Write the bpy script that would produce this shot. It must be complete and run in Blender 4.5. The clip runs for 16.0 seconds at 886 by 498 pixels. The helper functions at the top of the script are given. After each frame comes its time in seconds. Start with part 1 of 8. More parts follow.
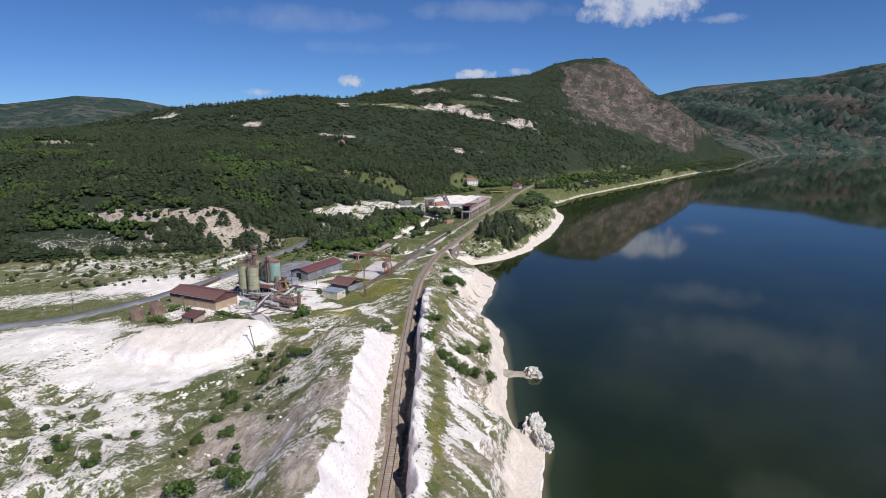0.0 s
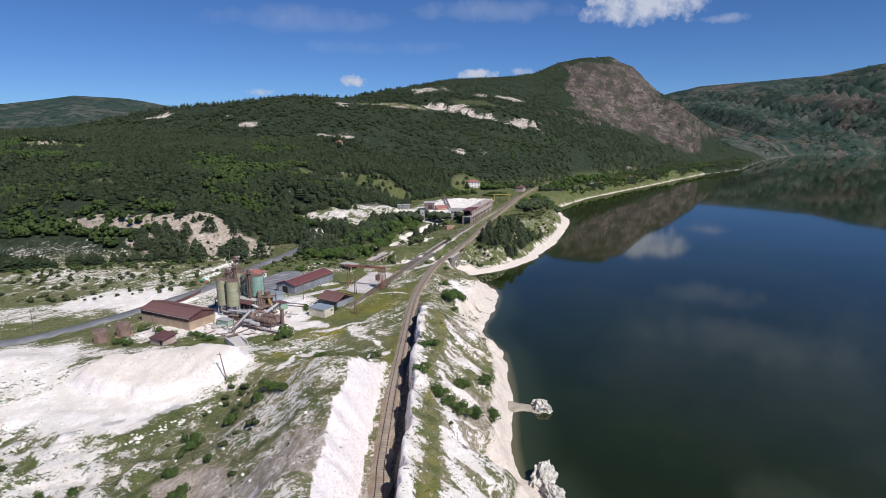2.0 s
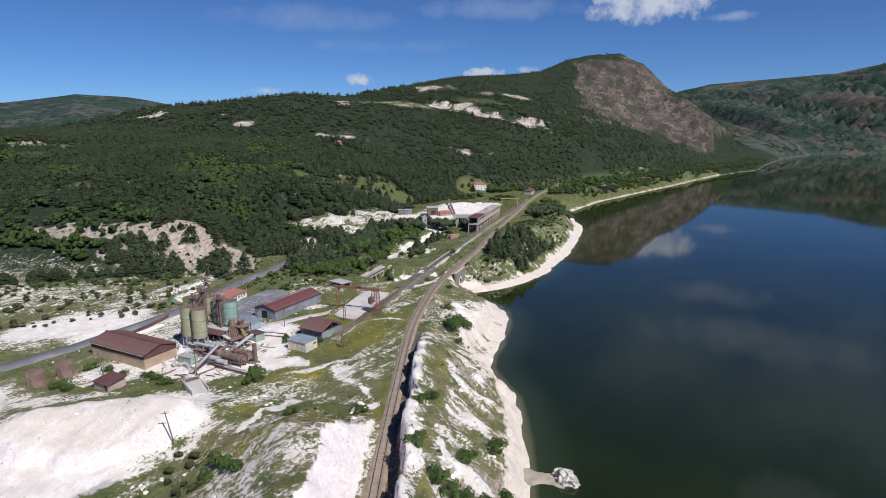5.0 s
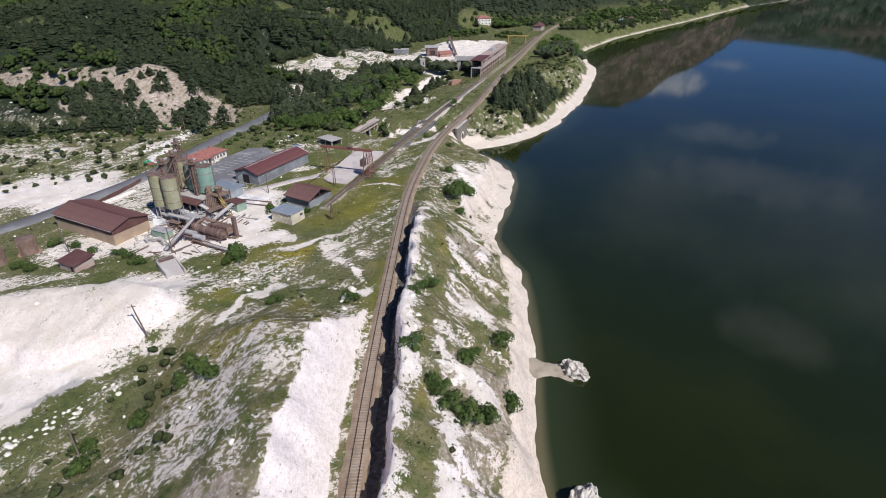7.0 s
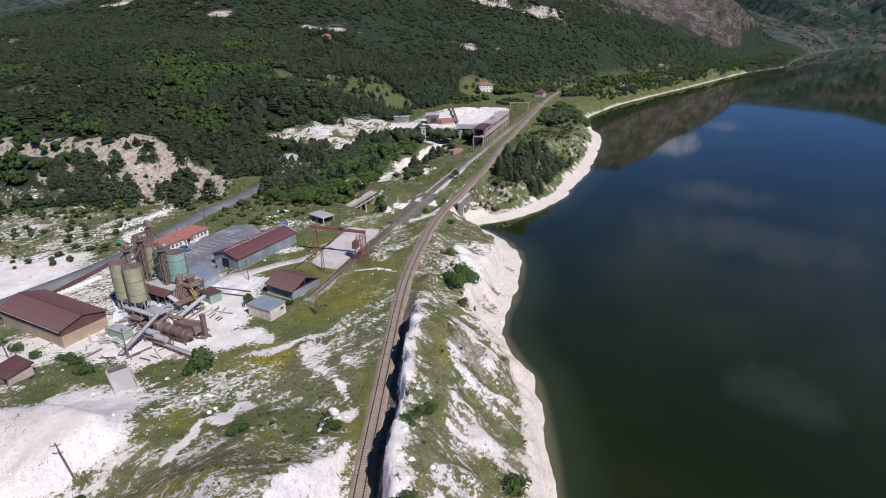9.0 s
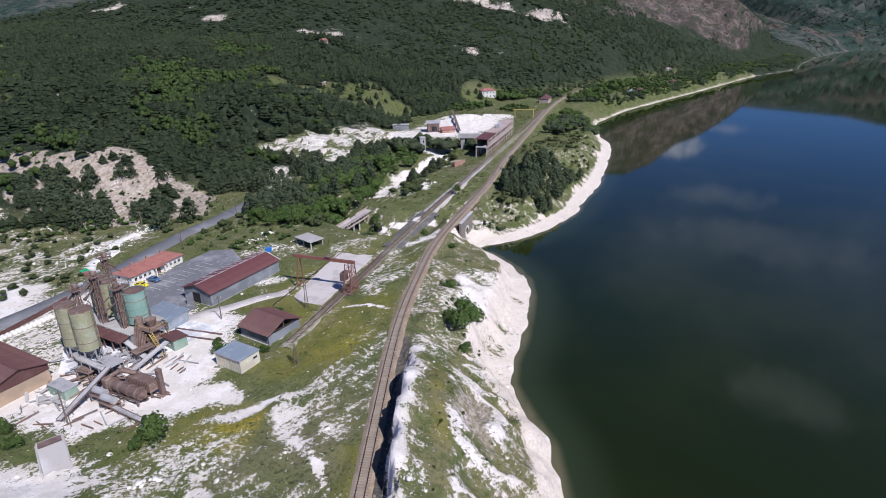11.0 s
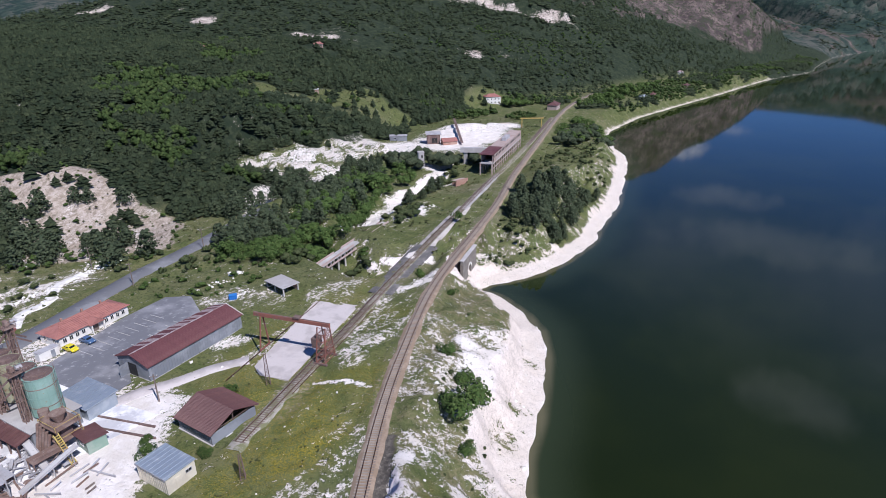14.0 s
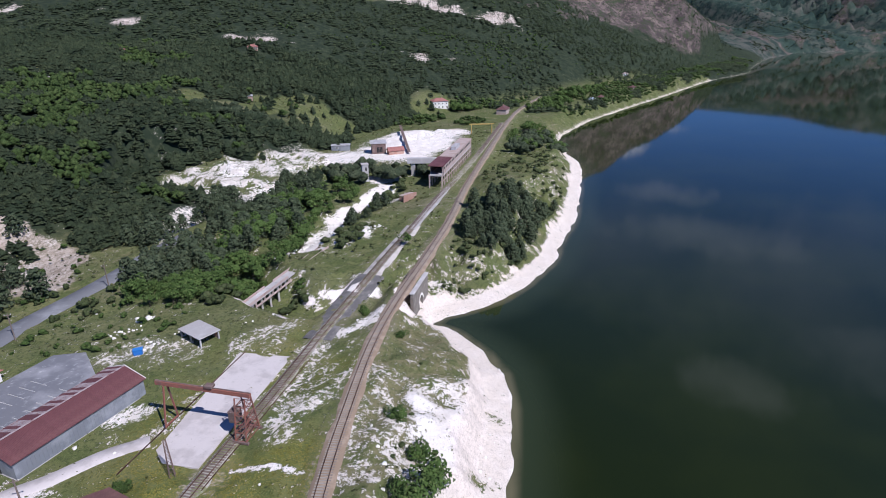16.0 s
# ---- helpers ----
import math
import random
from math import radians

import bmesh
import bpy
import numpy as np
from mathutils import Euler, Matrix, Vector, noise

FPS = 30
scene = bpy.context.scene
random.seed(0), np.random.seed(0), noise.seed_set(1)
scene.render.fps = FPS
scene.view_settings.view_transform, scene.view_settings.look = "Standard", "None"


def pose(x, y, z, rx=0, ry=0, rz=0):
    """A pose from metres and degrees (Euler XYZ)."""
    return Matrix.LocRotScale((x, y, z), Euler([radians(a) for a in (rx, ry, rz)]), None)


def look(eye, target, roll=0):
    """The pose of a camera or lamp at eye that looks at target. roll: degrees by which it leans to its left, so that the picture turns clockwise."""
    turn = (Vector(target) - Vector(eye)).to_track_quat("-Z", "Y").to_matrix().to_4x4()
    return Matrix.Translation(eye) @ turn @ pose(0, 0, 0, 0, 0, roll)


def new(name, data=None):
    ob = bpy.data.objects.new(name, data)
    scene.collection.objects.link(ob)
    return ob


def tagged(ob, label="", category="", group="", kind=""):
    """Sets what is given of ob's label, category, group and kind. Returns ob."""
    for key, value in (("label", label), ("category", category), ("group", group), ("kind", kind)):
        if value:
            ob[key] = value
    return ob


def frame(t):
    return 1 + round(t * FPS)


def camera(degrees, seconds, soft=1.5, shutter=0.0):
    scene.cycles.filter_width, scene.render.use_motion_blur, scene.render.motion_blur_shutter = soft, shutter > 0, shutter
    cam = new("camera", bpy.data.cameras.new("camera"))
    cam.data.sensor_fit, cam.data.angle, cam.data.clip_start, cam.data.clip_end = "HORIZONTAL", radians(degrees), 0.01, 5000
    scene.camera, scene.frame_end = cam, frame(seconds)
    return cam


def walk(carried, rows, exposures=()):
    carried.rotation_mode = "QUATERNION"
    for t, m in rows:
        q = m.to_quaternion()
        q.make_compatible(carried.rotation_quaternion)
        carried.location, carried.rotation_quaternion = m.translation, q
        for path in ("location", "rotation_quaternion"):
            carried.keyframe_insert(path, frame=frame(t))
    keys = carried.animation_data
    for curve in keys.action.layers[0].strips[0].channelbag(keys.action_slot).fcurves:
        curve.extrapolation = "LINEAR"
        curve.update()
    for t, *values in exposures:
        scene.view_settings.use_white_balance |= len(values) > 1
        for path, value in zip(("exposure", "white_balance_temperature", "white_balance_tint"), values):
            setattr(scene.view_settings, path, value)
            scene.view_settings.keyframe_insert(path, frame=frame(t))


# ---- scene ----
cam = camera(75.7, 16.0, 0.75)
PATH = [
    (0, (0.153, -125.213, 77.759), (0.099, -123.256, 77.351), -0.5),
    (0.5, (0.405, -119.835, 77.736), (0.349, -117.877, 77.329), -0.4),
    (1, (0.978, -114.089, 77.692), (0.917, -112.132, 77.286), -0.6),
    (1.5, (1.067, -109.044, 78.049), (1.007, -107.087, 77.641), -0.5),
    (2, (1.195, -103.325, 78.155), (1.133, -101.368, 77.747), -0.5),
    (2.5, (1.313, -97.91, 78.333), (1.249, -95.953, 77.925), -0.5),
    (3, (1.302, -92.266, 78.683), (1.235, -90.31, 78.272), -0.5),
    (5.3, (1.3, -67.8, 79.25), (1.219, -65.845, 78.837), -0.5),
    (5.5, (1.18, -65.95, 79.15), (1.102, -64.015, 78.645), -0.5),
    (6, (1.03, -60.213, 79.748), (0.953, -58.438, 78.829), -0.6),
    (6.5, (0.638, -54.978, 80.174), (0.562, -53.209, 79.243), -0.5),
    (7, (0.529, -49.129, 80.381), (0.451, -47.361, 79.449), -0.5),
    (7.5, (0.324, -43.806, 80.386), (0.246, -42.038, 79.453), -0.5),
    (8, (0.063, -37.861, 80.482), (-0.016, -36.094, 79.548), -0.5),
    (8.5, (0.056, -32.279, 80.705), (-0.027, -30.478, 79.839), -0.6),
    (9, (-0.121, -26.78, 80.677), (-0.206, -24.928, 79.927), -0.5),
    (11.5, (-0.254, 1.099, 80.269), (-0.35, 2.955, 79.53), -0.8),
    (12, (-0.214, 6.931, 80.459), (-0.311, 8.787, 79.72), -0.8),
    (12.5, (-0.206, 12.14, 80.537), (-0.305, 13.996, 79.8), -0.8),
    (13, (-0.29, 17.933, 80.535), (-0.391, 19.79, 79.799), -0.8),
    (13.5, (-0.249, 23.13, 80.566), (-0.353, 24.987, 79.831), -0.9),
    (14, (-0.204, 28.69, 80.772), (-0.311, 30.548, 80.037), -0.9),
    (14.5, (-0.229, 34.043, 80.773), (-0.275, 35.902, 80.039), -0.9),
    (15, (-0.144, 39.654, 81.005), (-0.179, 41.514, 80.27), -0.9),
    (15.5, (0.073, 44.772, 81.063), (0.046, 46.632, 80.33), -0.9),
    (16, (0.186, 51.2, 80.495), (0.248, 53.06, 79.764), -0.8),
]
walk(cam, [(t, look(eye, target, roll)) for t, eye, target, roll in PATH], [(0, 0.02, 6120, 11), (5.4, 0.0, 6120, 11), (6.2, -0.06, 6230, 12), (8.2, -0.08, 6230, 12), (9.0, -0.08, 5980, 14), (11.5, 0.06, 5800, 15), (16, 0.1, 5650, 17)])

# ---- light ----
SUN_ELEV, SUN_AZ = radians(48), radians(138)   # azimuth clockwise from +y
world = bpy.data.worlds.new("sky")
scene.world = world
world.use_nodes = True
wt = world.node_tree
wt.nodes.clear()
w_out = wt.nodes.new("ShaderNodeOutputWorld")
w_bg = wt.nodes.new("ShaderNodeBackground")
w_sky = wt.nodes.new("ShaderNodeTexSky")
w_sky.sky_type = "NISHITA"
w_sky.sun_disc = False
w_sky.sun_elevation, w_sky.sun_rotation = SUN_ELEV, SUN_AZ
w_sky.altitude, w_sky.air_density, w_sky.dust_density, w_sky.ozone_density = 2200, 0.9, 0.0, 4.0
w_bg.inputs["Strength"].default_value = 0.088
w_coord = wt.nodes.new("ShaderNodeTexCoord")


def wmath(op, a, b=None):
    n = wt.nodes.new("ShaderNodeMath")
    n.operation = op
    for k, v in enumerate((a, b)):
        if v is None:
            continue
        if isinstance(v, (int, float)):
            n.inputs[k].default_value = v
        else:
            wt.links.new(v, n.inputs[k])
    return n.outputs[0]


def cloud(az, el, half_w, half_h, density, scale):
    """One soft cumulus in the sky at azimuth and elevation (degrees), broken by noise."""
    sep = wt.nodes.new("ShaderNodeSeparateXYZ")
    wt.links.new(w_coord.outputs["Generated"], sep.inputs[0])
    a = wmath("ARCTAN2", sep.outputs[0], sep.outputs[1])
    e = wmath("ARCSINE", sep.outputs[2])
    u = wmath("DIVIDE", wmath("SUBTRACT", a, radians(az)), radians(half_w))
    v = wmath("DIVIDE", wmath("SUBTRACT", e, radians(el)), radians(half_h))
    d2 = wmath("ADD", wmath("MULTIPLY", u, u), wmath("MULTIPLY", v, v))
    nz = wt.nodes.new("ShaderNodeTexNoise")
    nz.inputs["Scale"].default_value, nz.inputs["Detail"].default_value = scale, 8
    nz.inputs["Roughness"].default_value = 0.62
    wt.links.new(w_coord.outputs["Generated"], nz.inputs["Vector"])
    body = wmath("SUBTRACT", wmath("MULTIPLY", nz.outputs["Fac"], 3.2), wmath("ADD", d2, 0.75))
    m = wt.nodes.new("ShaderNodeClamp")
    wt.links.new(wmath("MULTIPLY", body, density), m.inputs[0])
    return m.outputs[0]


tint = wt.nodes.new("ShaderNodeMix")
tint.data_type, tint.blend_type = "RGBA", "MULTIPLY"
tint.inputs[0].default_value = 1.0
wt.links.new(w_sky.outputs[0], tint.inputs[6])
tint.inputs[7].default_value = (0.5, 0.68, 0.92, 1)
sky_col = tint.outputs[2]
CLOUDS = [
    (17.0, 10.6, 6.0, 1.7, 1.1, 34), (13.3, 10.3, 2.6, 1.1, 0.8, 34), (23.7, 9.1, 2.4, 0.5, 0.45, 30),
    (-10.3, 4.7, 1.5, 0.7, 1.2, 60), (-18.9, 3.6, 1.8, 0.4, 0.7, 60), (1.7, 5.2, 2.2, 0.6, 1.2, 55), (5.9, 5.4, 1.4, 0.4, 0.6, 55),
    (33.0, 31.0, 8.0, 2.6, 0.5, 10), (28.0, 18.5, 9.0, 2.2, 0.25, 12), (24.0, 15.0, 5.0, 1.2, 0.3, 16), (46.0, 26.0, 10.0, 3.0, 0.3, 10),
    (32.0, 22.0, 26.0, 9.0, 0.16, 6),
    (-15.0, 10.0, 9.0, 1.3, 0.14, 13), (3.0, 10.8, 9.0, 1.1, 0.2, 16), (-7.0, 7.7, 8.0, 0.8, 0.1, 14),
]
for c in CLOUDS:
    mix = wt.nodes.new("ShaderNodeMix")
    mix.data_type = "RGBA"
    wt.links.new(cloud(*c), mix.inputs[0])
    wt.links.new(sky_col, mix.inputs[6])
    mix.inputs[7].default_value = (6.0, 6.3, 7.2, 1)
    sky_col = mix.outputs[2]
wt.links.new(sky_col, w_bg.inputs["Color"])
wt.links.new(w_bg.outputs[0], w_out.inputs["Surface"])

sun = new("sun", bpy.data.lights.new("sun", "SUN"))
sun.data.energy, sun.data.angle, sun.data.color = 4.7, radians(0.53), (1.0, 0.95, 0.88)
sun.matrix_world = look((0, 0, 300), (-math.sin(SUN_AZ) * math.cos(SUN_ELEV), -math.cos(SUN_AZ) * math.cos(SUN_ELEV), 300 - math.sin(SUN_ELEV)))


# ---- helpers for meshes and materials ----
def nodes_of(name):
    m = bpy.data.materials.new(name)
    m.use_nodes = True
    nt = m.node_tree
    return m, nt, nt.nodes["Principled BSDF"]


def link(nt, a, b):
    nt.links.new(a, b)


def noise_node(nt, scale, detail=4, rough=0.55, space="Object", stretch=None):
    tc = nt.nodes.new("ShaderNodeTexCoord")
    n = nt.nodes.new("ShaderNodeTexNoise")
    n.inputs["Scale"].default_value, n.inputs["Detail"].default_value, n.inputs["Roughness"].default_value = scale, detail, rough
    src = tc.outputs[space]
    if stretch:
        mp = nt.nodes.new("ShaderNodeMapping")
        mp.inputs["Scale"].default_value = stretch
        link(nt, src, mp.inputs[0])
        src = mp.outputs[0]
    link(nt, src, n.inputs["Vector"])
    return n.outputs["Fac"]


def ramp(nt, fac, lo, hi):
    r = nt.nodes.new("ShaderNodeMapRange")
    r.interpolation_type = "SMOOTHSTEP"
    r.inputs["From Min"].default_value, r.inputs["From Max"].default_value = lo, hi
    link(nt, fac, r.inputs["Value"])
    return r.outputs[0]


def mixc(nt, fac, a, b):
    m = nt.nodes.new("ShaderNodeMix")
    m.data_type = "RGBA"
    for k, v in ((0, fac), (6, a), (7, b)):
        if isinstance(v, (tuple, list)):
            m.inputs[k].default_value = (*v[:3], 1)
        elif isinstance(v, (int, float)):
            m.inputs[k].default_value = v
        else:
            link(nt, v, m.inputs[k])
    return m.outputs[2]


def fmath(nt, op, a, b):
    n = nt.nodes.new("ShaderNodeMath")
    n.operation = op
    for k, v in enumerate((a, b)):
        if isinstance(v, (int, float)):
            n.inputs[k].default_value = v
        else:
            link(nt, v, n.inputs[k])
    return n.outputs[0]


def bump(nt, bsdf, height, strength, dist):
    b = nt.nodes.new("ShaderNodeBump")
    b.inputs["Strength"].default_value, b.inputs["Distance"].default_value = strength, dist
    link(nt, height, b.inputs["Height"])
    link(nt, b.outputs[0], bsdf.inputs["Normal"])


def worn(name, base, second, third=None, rough=0.8, metal=0.0, coarse=0.35, fine=3.0, cut=(0.45, 0.65), cut2=(0.6, 0.72), bumpy=0.3, stretch=None, vary=0.15):
    """A weathered surface: base colour, patches of a second, spots of a third, grain and relief."""
    m, nt, b = nodes_of(name)
    big = noise_node(nt, coarse, 5, 0.6, stretch=stretch)
    small = noise_node(nt, fine, 6, 0.65, stretch=stretch)
    col = mixc(nt, ramp(nt, big, *cut), base, second)
    if third:
        col = mixc(nt, ramp(nt, small, *cut2), col, third)
    info = nt.nodes.new("ShaderNodeObjectInfo")
    hsv = nt.nodes.new("ShaderNodeHueSaturation")
    link(nt, col, hsv.inputs["Color"])
    val = fmath(nt, "ADD", fmath(nt, "MULTIPLY", fmath(nt, "ADD", info.outputs["Random"], small), vary), 1 - vary)
    link(nt, val, hsv.inputs["Value"])
    link(nt, hsv.outputs[0], b.inputs["Base Color"])
    b.inputs["Roughness"].default_value, b.inputs["Metallic"].default_value = rough, metal
    bump(nt, b, small, bumpy, 0.05)
    return m


M = {}
M["chalk"] = worn("chalk_rock", (0.82, 0.78, 0.72), (0.55, 0.5, 0.44), (0.36, 0.33, 0.28), 0.95, coarse=0.5, fine=2.0, bumpy=0.8)
M["gravel"] = worn("ballast_gravel", (0.26, 0.19, 0.13), (0.34, 0.26, 0.19), (0.15, 0.11, 0.078), 0.95, coarse=0.4, fine=9.0, bumpy=1.0)
M["mossy"] = worn("overgrown_gravel", (0.34, 0.31, 0.265), (0.17, 0.17, 0.085), (0.46, 0.43, 0.385), 0.95, coarse=0.5, fine=2.5, cut=(0.42, 0.58), cut2=(0.6, 0.72), bumpy=1.0)
M["sleeper"] = worn("concrete_sleeper", (0.30, 0.26, 0.22), (0.22, 0.18, 0.15), None, 0.9, fine=6)
M["rail"] = worn("rusty_rail", (0.13, 0.07, 0.045), (0.2, 0.13, 0.1), None, 0.55, 0.6)
M["asphalt"] = worn("old_asphalt", (0.17, 0.17, 0.178), (0.25, 0.25, 0.258), (0.36, 0.36, 0.36), 0.9, coarse=0.12, fine=1.2, cut2=(0.62, 0.75))
M["dusty"] = worn("dusty_asphalt", (0.16, 0.16, 0.172), (0.27, 0.265, 0.275), (0.42, 0.41, 0.41), 0.9, coarse=0.1, fine=0.6, cut2=(0.55, 0.75))
M["dustwhite"] = worn("dust_covered_ground", (0.56, 0.545, 0.555), (0.86, 0.835, 0.825), (0.46, 0.45, 0.455), 0.95, coarse=0.15, fine=1.0, cut=(0.4, 0.55), cut2=(0.6, 0.7))
M["concrete"] = worn("weathered_concrete", (0.42, 0.39, 0.37), (0.52, 0.5, 0.48), (0.3, 0.28, 0.26), 0.9, coarse=0.15, fine=1.5, cut2=(0.6, 0.7))
M["brownroof"] = worn("brown_sheet_roof", (0.115, 0.052, 0.048), (0.15, 0.075, 0.065), (0.2, 0.13, 0.11), 0.65, coarse=0.3, fine=2.5, cut2=(0.62, 0.75), vary=0.12)
M["maroon"] = worn("maroon_sheet_roof", (0.13, 0.048, 0.05), (0.17, 0.075, 0.07), (0.24, 0.15, 0.13), 0.6, coarse=0.3, fine=1.6, cut2=(0.62, 0.75), vary=0.12)
M["bareroof"] = worn("bare_roof_sheet", (0.4, 0.33, 0.32), (0.25, 0.14, 0.13), None, 0.6, coarse=0.6, fine=3)
M["tile"] = worn("red_roof_tile", (0.34, 0.145, 0.118), (0.28, 0.118, 0.098), (0.44, 0.25, 0.2), 0.8, coarse=0.6, fine=5)
M["beige"] = worn("beige_render", (0.46, 0.34, 0.23), (0.38, 0.28, 0.2), (0.55, 0.45, 0.35), 0.9, coarse=0.25, fine=2)
M["white"] = worn("white_render", (0.76, 0.73, 0.68), (0.66, 0.62, 0.56), None, 0.85, coarse=0.4, fine=3)
M["greywall"] = worn("grey_sheet_wall", (0.2, 0.21, 0.23), (0.28, 0.29, 0.31), (0.15, 0.15, 0.16), 0.7, coarse=0.3, fine=2.5)
M["cream"] = worn("cream_sheet_metal", (0.66, 0.6, 0.48), (0.56, 0.5, 0.4), (0.4, 0.27, 0.16), 0.6, coarse=0.4, fine=4, cut2=(0.68, 0.78))
M["zinc"] = worn("zinc_roof", (0.4, 0.45, 0.5), (0.5, 0.54, 0.57), (0.32, 0.35, 0.38), 0.45, 0.5, coarse=0.5, fine=3)
M["rust"] = worn("rusted_steel", (0.21, 0.135, 0.105), (0.3, 0.215, 0.175), (0.42, 0.37, 0.335), 0.8, 0.15, coarse=0.5, fine=5, cut2=(0.56, 0.7))
M["rustdark"] = worn("dark_rusted_steel", (0.16, 0.105, 0.09), (0.24, 0.165, 0.14), (0.36, 0.315, 0.29), 0.75, 0.2, coarse=0.5, fine=5, cut2=(0.57, 0.7))
M["redrust"] = worn("red_rusted_paint", (0.27, 0.1, 0.07), (0.2, 0.1, 0.08), (0.34, 0.2, 0.16), 0.75, 0.1, coarse=0.5, fine=4)
M["dustysteel"] = worn("dusty_grey_steel", (0.46, 0.445, 0.45), (0.34, 0.32, 0.32), (0.24, 0.15, 0.11), 0.75, 0.15, coarse=0.5, fine=4, cut2=(0.6, 0.7))
M["siloyellow"] = worn("olive_silo_paint", (0.33, 0.32, 0.2), (0.4, 0.41, 0.3), (0.25, 0.15, 0.08), 0.6, coarse=0.35, fine=1.2, cut2=(0.56, 0.68))
M["silogreen"] = worn("green_silo_paint", (0.22, 0.34, 0.28), (0.28, 0.4, 0.34), (0.25, 0.2, 0.13), 0.6, coarse=0.35, fine=1.2, cut2=(0.6, 0.72))
M["green"] = worn("faded_green_paint", (0.25, 0.36, 0.28), (0.33, 0.4, 0.33), (0.26, 0.17, 0.1), 0.7, fine=3)
M["yellowpaint"] = worn("faded_yellow_paint", (0.5, 0.38, 0.1), (0.4, 0.25, 0.09), None, 0.65)
M["glass"], nt_, b_ = nodes_of("dark_window_glass")
b_.inputs["Base Color"].default_value, b_.inputs["Roughness"].default_value = (0.02, 0.025, 0.03, 1), 0.08
# near-black paint stands in for the shade inside openings
M["dark"] = worn("opening_shade_black", (0.02, 0.02, 0.022), (0.03, 0.028, 0.026), None, 0.95)
M["wood"] = worn("grey_weathered_wood", (0.16, 0.12, 0.1), (0.22, 0.18, 0.15), None, 0.85, stretch=(4, 4, 0.3))
M["brick"] = worn("brick_red_wall", (0.36, 0.2, 0.15), (0.44, 0.3, 0.24), (0.5, 0.42, 0.36), 0.9, coarse=0.3, fine=3)
M["pinkwall"] = worn("faded_pink_concrete", (0.46, 0.36, 0.32), (0.38, 0.28, 0.24), (0.28, 0.22, 0.2), 0.9, coarse=0.25, fine=1.5)


def part(name, bm, material, parent=None, label="", smooth=False):
    """Links a bmesh as one mesh object under a thing or a part."""
    me = bpy.data.meshes.new(name)
    bm.to_mesh(me)
    bm.free()
    me.materials.append(material)
    if smooth:
        me.polygons.foreach_set("use_smooth", [True] * len(me.polygons))
    ob = new(name, me)
    if parent is not None:
        ob.parent = parent
    if label:
        ob["label"] = label
    return ob


def thing(name, label, category, x, y, z, rz=0.0, group="", kind=""):
    ob = new(name)
    ob.matrix_world = pose(x, y, z, 0, 0, rz)
    ob.empty_display_size = 0.5
    return tagged(ob, label, category, group, kind)


def box(bm, c, s, rz=0.0, rx=0.0, ry=0.0, bev=0.0):
    m = Matrix.Translation(c) @ Euler((radians(rx), radians(ry), radians(rz))).to_matrix().to_4x4() @ Matrix.Diagonal((*s, 1))
    vs = bmesh.ops.create_cube(bm, size=1.0, matrix=m)["verts"]
    if bev:
        es = list({e for v in vs for e in v.link_edges})
        bmesh.ops.bevel(bm, geom=es, offset=bev, segments=1, affect="EDGES")
    return bm


def bar(bm, a, b, w, h=None):
    """A square bar from a to b."""
    a, b = Vector(a), Vector(b)
    d = b - a
    q = d.to_track_quat("Z", "Y").to_matrix().to_4x4()
    m = Matrix.Translation((a + b) / 2) @ q @ Matrix.Diagonal((w, h or w, d.length, 1))
    bmesh.ops.create_cube(bm, size=1.0, matrix=m)
    return bm


def tube(bm, a, b, r, r2=None, seg=14, caps=True):
    a, b = Vector(a), Vector(b)
    d = b - a
    q = d.to_track_quat("Z", "Y").to_matrix().to_4x4()
    m = Matrix.Translation((a + b) / 2) @ q
    bmesh.ops.create_cone(bm, cap_ends=caps, segments=seg, radius1=r, radius2=r if r2 is None else r2, depth=d.length, matrix=m)
    return bm


def faces(bm, verts, polys):
    vs = [bm.verts.new(v) for v in verts]
    for p in polys:
        bm.faces.new([vs[k] for k in p])
    return bm


def B():
    return bmesh.new()


# ---- the lie of the land ----
def hash2(ix, iy, seed):
    h = (ix.astype(np.int64) * 374761393 + iy.astype(np.int64) * 668265263 + seed * 974711) & 0xFFFFFFFF
    h = ((h ^ (h >> 13)) * 1274126177) & 0xFFFFFFFF
    return ((h ^ (h >> 16)) & 0xFFFF) / 65535.0


def vnoise(x, y, seed=0):
    ix, iy = np.floor(x), np.floor(y)
    fx, fy = x - ix, y - iy
    fx, fy = fx * fx * (3 - 2 * fx), fy * fy * (3 - 2 * fy)
    a, b = hash2(ix, iy, seed), hash2(ix + 1, iy, seed)
    c, d = hash2(ix, iy + 1, seed), hash2(ix + 1, iy + 1, seed)
    return (a + (b - a) * fx) * (1 - fy) + (c + (d - c) * fx) * fy


def fbm(x, y, size, octaves=4, seed=0):
    """Fractal noise, about -1 to 1, with its largest lumps of that size in metres."""
    s, amp, tot = 0.0, 1.0, 0.0
    for k in range(octaves):
        s = s + amp * (vnoise(x / size * 2 ** k + 17.3 * k, y / size * 2 ** k - 9.1 * k, seed + k) * 2 - 1)
        tot += amp
        amp *= 0.5
    return s / tot * 1.6


def sstep(a, b, x):
    t = np.clip((x - a) / (b - a), 0, 1)
    return t * t * (3 - 2 * t)


